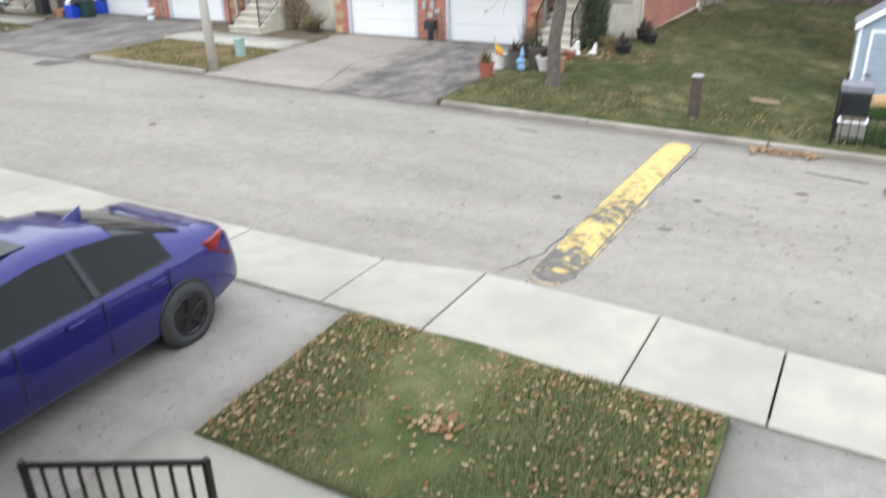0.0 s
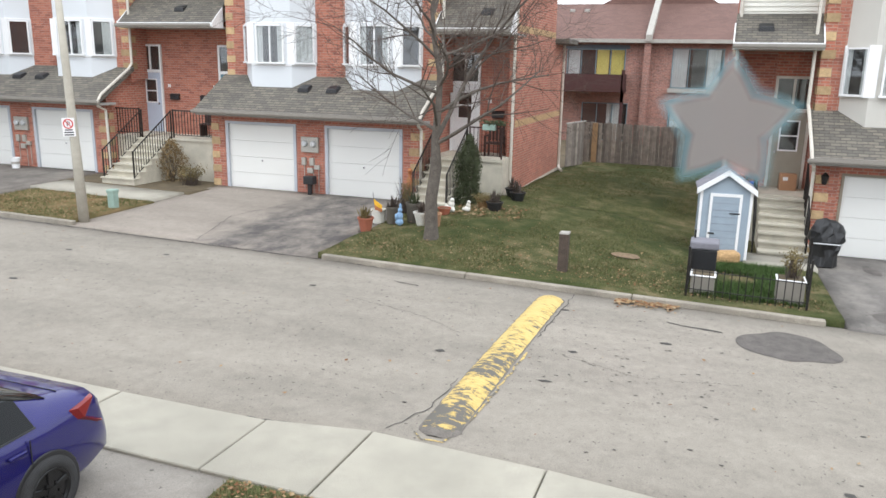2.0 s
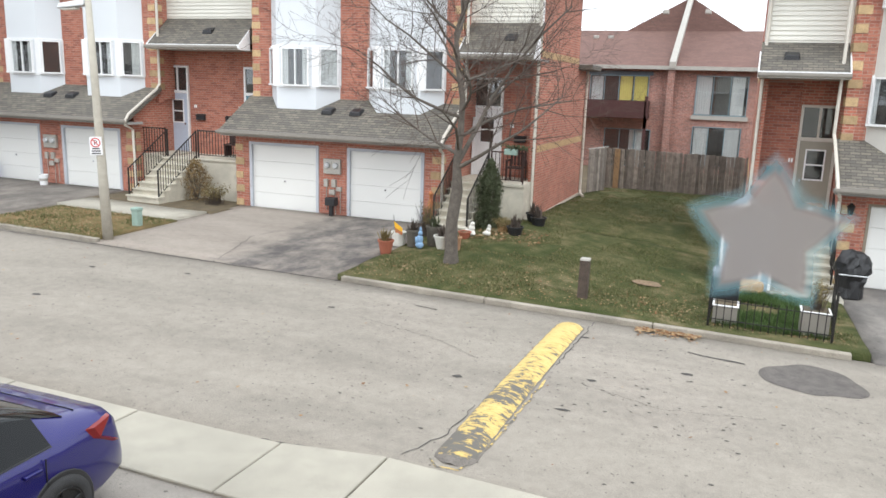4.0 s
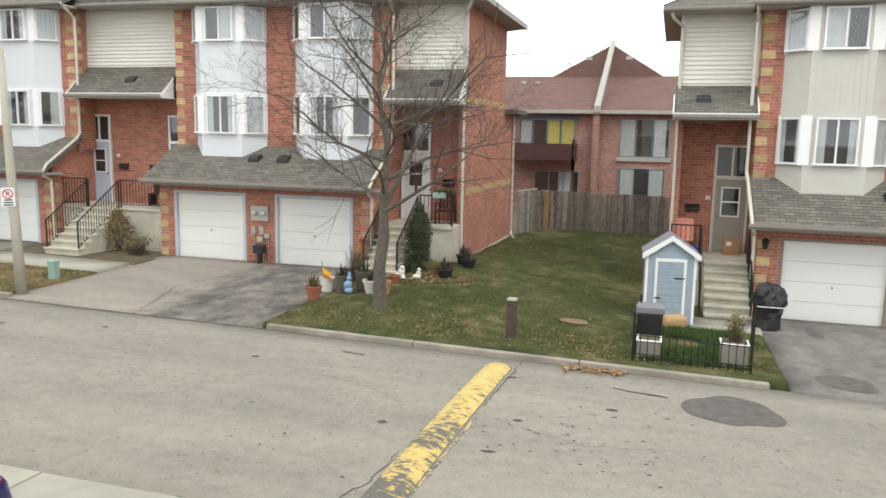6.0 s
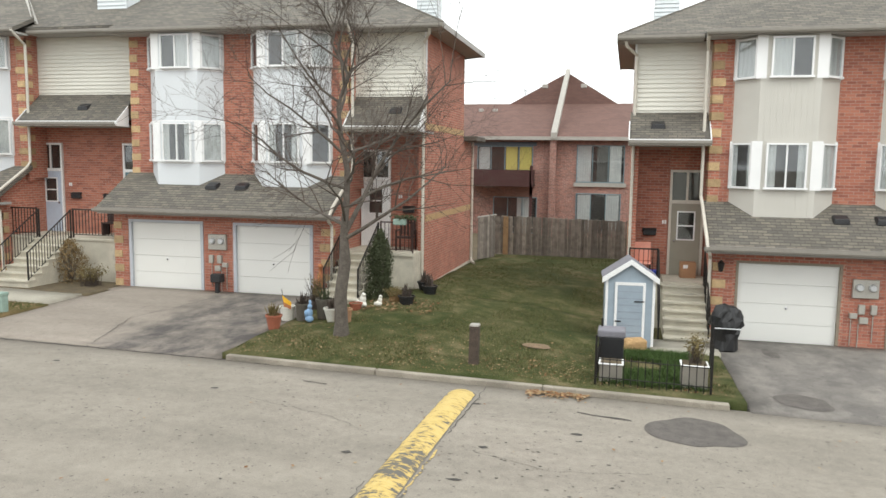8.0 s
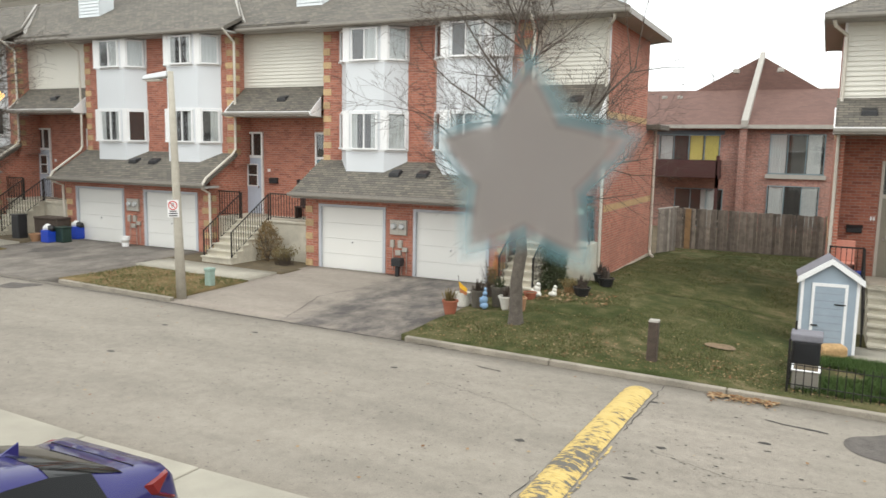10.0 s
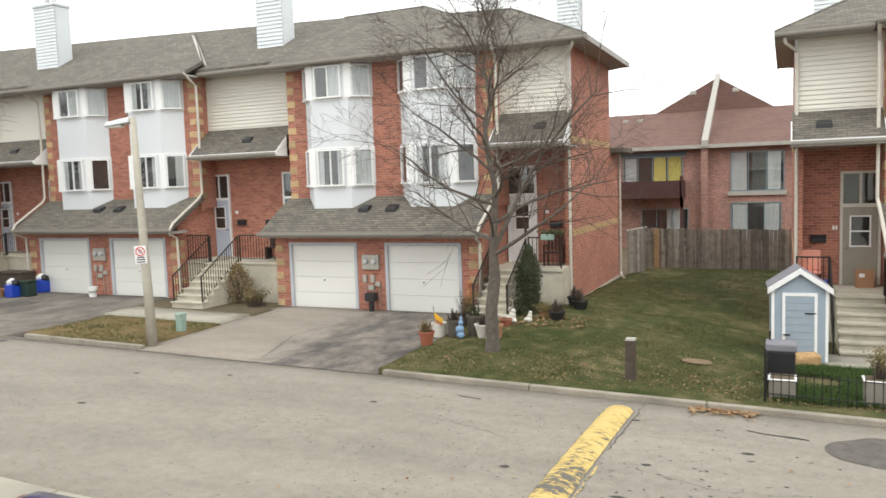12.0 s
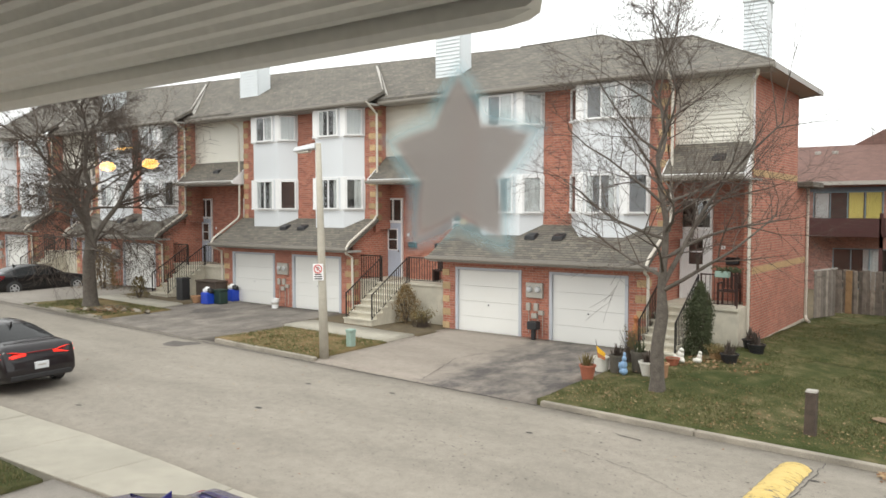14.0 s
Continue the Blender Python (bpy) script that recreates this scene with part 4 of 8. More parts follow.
def entry_door(parent, x0, x1, y, zf, material, glaze=0.5):
    """A front door with a half light and a transom of two panes above."""
    zt = zf + 2.12
    bm = bmesh.new()
    for b in ((x0 - 0.07, y - 0.08, zf, x0, y, zt + 0.98), (x1, y - 0.08, zf, x1 + 0.07, y, zt + 0.98), (x0, y - 0.08, zt + 0.91, x1, y, zt + 0.98), (x0, y - 0.08, zt, x1, y, zt + 0.10), ((x0 + x1) / 2 - 0.03, y - 0.07, zt + 0.10, (x0 + x1) / 2 + 0.03, y, zt + 0.91)):
        box(bm, *b)
    fr = hp("door_frame", bm, TRIM if material is not DOOR_TAUPE else PIPE, parent)
    # dark panel behind the transom, painted as an unlit hall
    hp("room_shade", new_box(x0, y - 0.02, zt + 0.1, x1, y - 0.004, zt + 0.91), ROOM_SHADE, fr)
    for a, b in ((x0, (x0 + x1) / 2 - 0.03), ((x0 + x1) / 2 + 0.03, x1)):
        p = hp("pane", new_box(a + 0.002, y - 0.045, zt + 0.1, b - 0.002, y - 0.04, zt + 0.91), PANE, fr)
        p.visible_shadow = False
    w = x1 - x0
    bm = wall_y(y - 0.055, y - 0.01, x0 + 0.005, x1 - 0.005, zf + 0.01, zt - 0.005, [(x0 + w * 0.24, x1 - w * 0.24, zf + 1.08, zf + 1.86)])
    door = hp("door", bm, material, parent)
    bm = bmesh.new()
    a, b, c, d = x0 + w * 0.24, x1 - w * 0.24, zf + 1.08, zf + 1.86
    for q in ((a - 0.04, y - 0.075, c - 0.04, a, y - 0.05, d + 0.04), (b, y - 0.075, c - 0.04, b + 0.04, y - 0.05, d + 0.04), (a, y - 0.075, d, b, y - 0.05, d + 0.04), (a, y - 0.075, c - 0.04, b, y - 0.05, c), (a, y - 0.07, (c + d) / 2 - 0.02, b, y - 0.05, (c + d) / 2 + 0.02)):
        box(bm, *q)
    hp("door_light_frame", bm, TRIM, door)
    # same dark panel behind the door's half light, shade by colour
    hp("door_room_shade", new_box(a, y - 0.04, c, b, y - 0.03, d), ROOM_SHADE, door)
    p = hp("pane", new_box(a, y - 0.048, c, b, y - 0.044, d), PANE, door)
    p.visible_shadow = False
    hp("door_handle", soft_box(x1 - 0.13, y - 0.12, zf + 0.98, x1 - 0.07, y - 0.055, zf + 1.06, 0.015, 1), CHROME, door)


def mailbox(x, y, z):
    bm = soft_box(-0.19, -0.10, 0, 0.19, 0.0, 0.14, 0.02, 2)
    prism(bm, [(-0.2, -0.12, 0.14), (0.2, -0.12, 0.14), (0.2, 0.0, 0.14), (-0.2, 0.0, 0.14)], [(-0.2, -0.09, 0.17), (0.2, -0.09, 0.17), (0.2, 0.0, 0.22), (-0.2, 0.0, 0.22)])
    return solid("mailbox", bm, DARK, "small black wall mailbox beside a front door", "mailbox", "mailboxes", pose(x, y, z))


def number_bars(x, y, z):
    bm = bmesh.new()
    for k in range(2):
        box(bm, x + k * 0.07, y - 0.022, z, x + k * 0.07 + 0.05, y, z + 0.11)
    return solid("number_plate", bm, TRIM, "two small white bars as a house sign", "house sign", "house signs")


def stairs(parent, x0, x1, ytop, zbot, ztop, n, run=0.29):
    bm = bmesh.new()
    rise = (ztop - zbot) / n
    for k in range(n):
        z = zbot + rise * (k + 1)
        y = ytop - run * (n - 1 - k)
        box(bm, x0, y - run, zbot - 0.3, x1, ytop if k == n - 1 else y, z - 0.05)
        box(bm, x0 - 0.02, y - run - 0.045, z - 0.045, x1 + 0.02, y + 0.02, z)
    return hp("steps", bm, CONC, parent, "cast concrete steps with worn nosings")


BALUSTER = {}


def railing(name, p0, p1, h=0.92, material=IRON, gap=0.115, label="thin black iron railing", ends=True):
    """A thing: two rails between two feet, a post at each end and square balusters."""
    p0, p1 = Vector(p0), Vector(p1)
    root = thing(name, label, "railing", "porch railings")
    d = p1 - p0
    flat = math.hypot(d.x, d.y)
    up = Vector((0, 0, 1))
    for z, r, nm in ((h, 0.022, "top_rail"), (0.10, 0.014, "bottom_rail")):
        bm = bmesh.new()
        tube(bm, [p0 + up * z, p1 + up * z], r, 6)
        part(nm, bm, material, root)
    for p in (p0, p1):
        part("post", new_box(p.x - 0.02, p.y - 0.02, p.z, p.x + 0.02, p.y + 0.02, p.z + h + 0.03), material, root)
    key = (round(h, 3), material.name)
    if key not in BALUSTER:
        BALUSTER[key] = mesh_of("baluster", new_box(-0.009, -0.009, 0.10, 0.009, 0.009, h), material)
    n = int(flat / gap)
    for k in range(1, n):
        ob = new("baluster", BALUSTER[key])
        ob.parent = root
        ob.location = p0 + d * k / n
    return root


def shed_porch_roof(parent, x0, x1, z=5.0):
    bm = bmesh.new()
    slab_roof(bm, x0, x1, 0.72, z, 1.82, 5.96, 0.10)
    hp("porch_roof", bm, SHINGLE, parent, "grey shingle porch roof")
    hp("porch_soffit", new_box(x0 + 0.02, 0.74, z - 0.06, x1 - 0.02, 2.6, z), SOFFIT, parent)
    hp("porch_fascia", new_box(x0 - 0.02, 0.68, z - 0.06, x1 + 0.02, 0.72, z + 0.11), TRIM, parent)
    gutter(parent, x0 - 0.03, x1 + 0.03, 0.68, z - 0.04)
    for x in (x0 - 0.03, x1 + 0.0):
        bm = bmesh.new()
        prism(bm, [(x, 0.70, z - 0.06), (x + 0.03, 0.70, z - 0.06), (x + 0.03, 1.3, z - 0.06), (x, 1.3, z - 0.06)], [(x, 0.70, z + 0.12), (x + 0.03, 0.70, z + 0.12), (x + 0.03, 1.3, z + 0.62), (x, 1.3, z + 0.62)])
        hp("porch_verge", bm, TRIM, parent)
    roof_vent(parent, (x0 + x1) / 2 + 0.3, 1.3, z + (5.96 - z) * 0.53 + 0.06)


RIDGE_Y, RIDGE_Z = 5.5, 10.42
EAVE, EAVE_BACK = 7.945, 7.97


def main_roof(parent, x0, x1, zl, zr):
    """The pair's front slope, cut back on a diagonal where the lower slope over the porch begins; the ridge climbs from zr to zl."""
    top = lambda x: lerp(zl, zr, (x - x0) / (x1 - x0))
    front = lambda x, y: lerp(EAVE, top(x), (y - 0.45) / (RIDGE_Y - 0.45))
    bm = bmesh.new()
    for pts in ([(-0.98, 0.45, EAVE), (7.02, 0.45, EAVE), (7.02, 1.45, front(7.02, 1.45)), (3.3, RIDGE_Y, top(3.3)), (-0.98, RIDGE_Y, top(-0.98))],
                [(6.4, 1.15, EAVE_BACK + 0.08), (x1, 1.15, EAVE_BACK + 0.08), (x1, RIDGE_Y, zr - 0.02), (2.6, RIDGE_Y, top(2.6) - 0.02)],
                [(x0, RIDGE_Y, zl - 0.01), (x1, RIDGE_Y, zr - 0.01), (x1, 10.0, 8.1), (x0, 10.0, 8.1)]):
        prism(bm, pts, [(x, y, z + 0.14) for x, y, z in pts])
    hp("roof", bm, SHINGLE, parent, "long grey shingle roof")
    bm = bmesh.new()
    a, b = front(6.95, 1.5), front(3.65, 4.95)
    prism(bm, [(6.86, 1.5, a + 0.06), (7.20, 1.45, EAVE_BACK + 0.20), (3.80, 4.93, b + 0.02), (3.60, 4.95, b + 0.06)],
          [(6.86, 1.5, a + 0.17), (7.20, 1.45, EAVE_BACK + 0.34), (3.80, 4.93, b + 0.13), (3.60, 4.95, b + 0.17)])
    hp("valley_flashing", bm, FLASH, parent, "pale metal flashing up the roof")
    eaves(parent, x1)
    hp("rear_wall", new_box(x0, 9.3, -0.3, x1, 9.5, 8.1), BRICK, parent)


def eaves(parent, x1=11.3):
    hp("soffit", new_box(-0.96, 0.47, EAVE - 0.02, 7.0, 1.2, EAVE + 0.04), SOFFIT, parent)
    hp("fascia", new_box(-1.0, 0.41, EAVE - 0.03, 7.04, 0.45, EAVE + 0.14), GUTTER, parent)
    gutter(parent, -1.02, 7.06, 0.41, EAVE)
    hp("soffit", new_box(7.05, 1.17, EAVE_BACK - 0.02, x1, 1.83, EAVE_BACK + 0.04), SOFFIT, parent)
    hp("fascia", new_box(7.05, 1.11, EAVE_BACK - 0.03, x1, 1.15, EAVE_BACK + 0.12), GUTTER, parent)
    gutter(parent, 7.06, x1, 1.11, EAVE_BACK - 0.02)


def chimney(parent, x, y, z0, z1, w=1.0, d=0.75, flues=1):
    lapped(parent, x, x + w, y, z0, z1, SIDING_CH, 0.14, "chimney_front")
    bm = new_box(x, y + 0.02, z0, x + w, y + d, z1)
    ch = hp("chimney", bm, SIDING_CH, parent, "pale siding-clad chimney with a metal cap")
    hp("chimney_cap", soft_box(x - 0.05, y - 0.07, z1, x + w + 0.05, y + d + 0.05, z1 + 0.12, 0.02, 1), SIDING_CH, ch)
    for k in range(flues):
        bm = bmesh.new()
        lathe(bm, [(0.11, 0), (0.11, 0.34), (0.16, 0.36), (0.16, 0.48), (0.10, 0.52)], (x + w * (k + 1) / (flues + 1), y + d / 2, z1 + 0.1), 12)
        hp("flue", bm, GALV, ch)


def recess(parent, move, width):
    """The shared porch between this pair and the next: back wall, two doors, porch, stairs, siding above. move sets it against the pair."""
    global WIDE, SHIFT
    wide, x0 = WIDE, 6.78 * WIDE
    WIDE = 1.0
    lapped(parent, x0, width, 1.82, 5.98, 8.0)
    hp("siding_backing", new_box(x0, 1.86, 5.2, width, 2.0, 8.0), SIDING, parent)
    shed_porch_roof(parent, x0 + 0.02, width - 0.2)
    SHIFT = move
    hp("porch_wall", wall_y(2.6, 2.8, 6.4, 11.58, -0.4, 6.2), BRICK, parent)
    entry_door(parent, 6.74, 7.58, 2.6, 1.34, DOOR_BLUE)
    entry_door(parent, 10.15, 10.95, 2.6, 1.34, DOOR_TEAL)
    stairs(parent, 7.95, 9.25, 1.0, 0.0, 1.3, 7)
    bm = bmesh.new()
    box(bm, 6.66, 0.95, -0.4, 7.95, 2.6, 1.26)
    box(bm, 7.95, 1.0, -0.4, 9.25, 2.6, 1.24)
    box(bm, 9.25, 0.95, -0.4, 11.58, 2.6, 1.26)
    hp("porch_base", bm, CONC, parent, "cast concrete porch base")
    bm = bmesh.new()
    box(bm, 6.66, 0.9, 1.26, 7.93, 2.6, 1.34)
    box(bm, 9.27, 0.9, 1.26, 11.58, 2.6, 1.34)
    box(bm, 7.97, 1.02, 1.24, 9.23, 2.6, 1.30)
    hp("porch_slab", bm, CONC, parent)
    SHIFT, WIDE = (0.0, 0.0, 0.0), wide
    downpipes(parent)


def furnish_recess(ox, oy, oz):
    railing("porch_railing", (ox + 6.72, oy + 0.95, oz + 1.34), (ox + 7.9, oy + 0.95, oz + 1.34))
    railing("stair_railing", (ox + 7.98, oy - 0.95, oz + 0.12), (ox + 7.98, oy + 0.95, oz + 1.3))
    railing("stair_railing", (ox + 9.2, oy - 0.95, oz + 0.12), (ox + 9.2, oy + 0.95, oz + 1.3))
    railing("porch_railing", (ox + 9.3, oy + 0.95, oz + 1.34), (ox + 11.45, oy + 0.95, oz + 1.34))
    mailbox(ox + 8.15, oy + 2.6, oz + 2.52)
    mailbox(ox + 9.45, oy + 2.6, oz + 2.5)
    number_bars(ox + 7.85, oy + 2.6, oz + 2.95)
    number_bars(ox + 9.8, oy + 2.6, oz + 2.95)


def town_pair(ox, oz, wide, move, nextx, label, ridge, stack):
    global WIDE
    root = thing("townhouse", label, "townhouse", "row of townhouses")
    WIDE = wide
    pair(root, curtains=CURT_AND_SKY[int(abs(ox)) % 3])
    recess(root, move, nextx - ox - 0.74)
    main_roof(root, -0.9, (nextx - ox - 0.95) / wide, ridge[0] - oz, ridge[1] - oz)
    WIDE = 1.0
    chimney(root, stack[0] - ox, 2.9, 8.9, 11.8, stack[1], flues=2)
    root.matrix_basis = pose(ox, 0, oz)
    furnish_recess(ox + move[0], move[1], oz + move[2])
    return root


FULL, NONE, HALF = [(0, 1)], [], [(0.5, 1)]
SIDE = [(0, 0.2), (0.78, 1)]
# per bay: lower, upper; upper cloth mostly closed to imitate pale sky reflection
CURT_AND_SKY = [
    (((FULL, HALF, FULL), (FULL, HALF, FULL)), ((SIDE, HALF, SIDE), (FULL, SIDE, FULL))),
    (((NONE, [(0, 0.12), (0.88, 1)], FULL), (FULL, SIDE, FULL)), ((FULL, SIDE, SIDE), (FULL, [(0.45, 1)], FULL))),
    (((FULL, SIDE, NONE), (FULL, HALF, FULL)), ((SIDE, SIDE, HALF), (HALF, SIDE, FULL))),
    (((FULL, SIDE, FULL), (FULL, HALF, FULL)), ((SIDE, SIDE, NONE), (HALF, HALF, FULL))),
]
NEXT_PAIRS = []
NEXT_PAIRS.append((town_pair(-11.93, 0.14, 1.055, (0.13, -0.5, -0.02), 0.0, "red-brick townhouse pair with white bays and a shared porch", (10.86, 10.42), (-3.15, 1.15)), 1.055, (0.13, -0.5, -0.02)))
NEXT_PAIRS.append((town_pair(-24.6, 0.31, 1.10, (0.50, -0.35, -0.10), -11.93, "red-brick townhouse pair with white bays behind a bare tree", (11.29, 10.86), (-15.05, 1.3)), 1.10, (0.50, -0.35, -0.10)))
NEXT_PAIRS.append((town_pair(-37.6, 0.47, 1.10, (0.60, -0.3, -0.05), -24.6, "farther red-brick townhouse pair at the end of the row", (11.7, 11.29), (-27.6, 1.3)), 1.10, (0.60, -0.3, -0.05)))


def end_half(parent, door, xe=9.05, zg=0.3, zp=5.0):
    """The end of a row: half a porch, the end wall and its band."""
    hp("porch_wall", wall_y(2.6, 2.8, 6.66, xe - 0.1, -0.3, 6.2), BRICK, parent)
    lapped(parent, 6.78, xe - 0.07, 1.82, 5.98, 7.98)
    hp("siding_backing", new_box(6.78, 1.86, 5.2, xe - 0.02, 2.0, 7.98), SIDING, parent)
    hp("corner_trim", new_box(xe - 0.07, 1.77, 5.98, xe - 0.005, 1.895, 7.98), TRIM, parent)
    bm = bmesh.new()
    box(bm, xe - 0.22, 1.9, -0.6, xe, 8.65, 4.9)
    box(bm, xe - 0.22, 1.9, 4.9, xe, 7.2, 7.98)
    box(bm, xe - 0.22, 1.78, -0.6, xe, 1.9, 5.2)
    hp("end_wall", bm, BRICK, parent)
    for z, yb in ((2.24, 8.63), (5.05, 7.18)):
        hp("band", new_box(xe - 0.2, 1.80, z, xe + 0.012, yb, z + 0.2), FACE_TAN, parent, "tan brick band")
    hp("footing", new_box(xe - 0.2, 1.8, -0.8, xe + 0.03, 8.65, zg - 0.08), CONC, parent)
    shed_porch_roof(parent, 6.80, xe + 0.05, zp)
    entry_door(parent, 6.78, 7.62, 2.6, 1.34, door)
    stairs(parent, 6.72, 7.85, 1.0, 0.06, 1.3, 7)
    bm = bmesh.new()
    box(bm, 6.66, 1.0, -0.5, 7.85, 2.6, 1.28)
    box(bm, 7.85, 0.9, -0.5, xe - 0.1, 2.6, 1.26)
    hp("porch_base", bm, CONC, parent, "cast concrete porch base")
    bm = bmesh.new()
    box(bm, 6.66, 1.02, 1.28, 7.85, 2.6, 1.34)
    box(bm, 7.87, 0.85, 1.26, xe - 0.1, 2.6, 1.34)
    hp("porch_slab", bm, CONC, parent)
    pipe(parent, [(xe + 0.25, 1.12, 7.93), (xe + 0.22, 1.2, 7.80), (xe - 0.06, 1.70, 7.62), (xe - 0.06, 1.72, 7.4), (xe - 0.06, 1.72, 0.45), (xe - 0.02, 1.6, 0.35)])


def end_roof(parent, xe=9.70, ye=7.65):
    """A hipped end with a lower second ridge."""
    bm = bmesh.new()
    f, y1 = 0.45, 1.15
    za, zb, zr = EAVE, EAVE_BACK, RIDGE_Z
    P = lambda *q: bm.verts.new(q)
    e0, e1, e2, e3, e4 = P(-0.98, f, za), P(7.02, f, za), P(7.02, y1, zb), P(xe, y1, zb), P(xe, ye, zb)
    e5, e6 = P(-0.9, 10.0, 8.1), P(7.4, 10.0, 8.1)
    r0, r1, r2, r3 = P(-0.9, RIDGE_Y, zr), P(2.6, RIDGE_Y, zr), P(3.6, RIDGE_Y, zr - 0.40), P(6.0, RIDGE_Y, zr - 0.50)
    for q in ((e0, e1, r1, r0), (e1, e2, r2, r1), (e2, e3, r3, r2), (e3, e4, r3), (e4, e6, r3), (e6, e5, r0, r1), (e6, r1, r2, r3)):
        bm.faces.new(q)
    geo = bmesh.ops.extrude_face_region(bm, geom=list(bm.faces))
    for v in [g for g in geo["geom"] if isinstance(g, bmesh.types.BMVert)]:
        v.co.z += 0.14
    hp("roof", bm, SHINGLE, parent, "hipped grey shingle roof end")
    bm = bmesh.new()
    for a, b in (((-0.9, RIDGE_Y, zr + 0.13), (2.6, RIDGE_Y, zr + 0.13)), ((2.6, RIDGE_Y, zr + 0.13), (3.6, RIDGE_Y, zr - 0.27)), ((3.6, RIDGE_Y, zr - 0.27), (6.0, RIDGE_Y, zr - 0.37)), ((6.0, RIDGE_Y, zr - 0.37), (xe, y1, zb + 0.13))):
        n = 12
        for k in range(n):
            p, q = Vector(a).lerp(Vector(b), k / n), Vector(a).lerp(Vector(b), (k + 0.97) / n)
            tube(bm, [p, q], 0.045, 5)
    hp("ridge_caps", bm, SHINGLE, parent)
    eaves(parent, xe)
    hp("soffit", new_box(8.8, 1.85, zb - 0.03, xe - 0.02, ye - 0.05, zb + 0.03), SOFFIT, parent)
    hp("fascia", new_box(xe - 0.03, 1.15, zb - 0.04, xe + 0.02, ye, zb + 0.13), GUTTER, parent)
    hp("rear_wall", new_box(-0.9, 9.3, -0.3, 7.0, 9.5, 8.1), BRICK, parent)
    hp("rear_return_wall", new_box(7.0, 7.0, -0.3, 8.83, 7.2, 7.98), BRICK, parent)


end_house = thing("townhouse", "red-brick end townhouse with white bays and a tan band", "townhouse", "row of townhouses")
pair(end_house, curtains=CURT_AND_SKY[3])
end_half(end_house, DOOR_WHITE)
end_roof(end_house)
downpipes(end_house, left=False)
chimney(end_house, 7.12, 7.4, 8.2, 11.4, 0.80, 0.75)
# short run of gutter and a board gate at the rear corner
part("rear_eave_return", soft_box(8.86, 7.25, 4.86, 9.55, 9.0, 5.06, 0.03, 1), SHINGLE, end_house)
pipe(end_house, [(9.12, 8.62, 4.9), (9.12, 8.62, 0.35), (9.2, 8.4, 0.2), (9.35, 8.1, 0.18)], 0.05)
railing("porch_railing", (7.9, 0.95, 1.34), (8.9, 0.95, 1.34), material=IRON_BROWN, label="dark brown iron porch railing")
railing("stair_railing", (6.8, -0.85, 0.12), (6.8, 0.95, 1.3))
railing("stair_railing", (7.82, -0.85, 0.12), (7.82, 0.95, 1.3))
mailbox(8.3, 2.6, 2.45)
number_bars(7.95, 2.6, 2.9)

FLIP = True
corner_house = thing("townhouse", "red-brick end townhouse with greige bays and a taupe door", "townhouse", "row of townhouses")
pair(corner_house, panels=(GREIGE, GREIGE), frame=BROWN_FRAME, curtains=CURT_AND_SKY[1])
end_half(corner_house, DOOR_TAUPE, 8.85, 0.2, 5.16)
end_roof(corner_house, 9.32)
downpipes(corner_house, left=False)
chimney(corner_house, 7.4, 7.4, 8.6, 11.4, 0.85, 0.75)
FLIP = False
CX, CZ = 17.93, -0.50
corner_house.matrix_basis = pose(CX, 0, CZ)
railing("stair_railing", (15.98, -0.9, CZ + 0.1), (15.98, 0.95, CZ + 1.3))
railing("stair_railing", (17.2, -0.9, CZ + 0.1), (17.2, 0.95, CZ + 1.3))
railing("porch_railing", (15.2, 0.9, CZ + 1.34), (15.95, 0.9, CZ + 1.34))
mailbox(15.75, 2.6, CZ + 2.5)
number_bars(16.1, 2.6, CZ + 2.85)


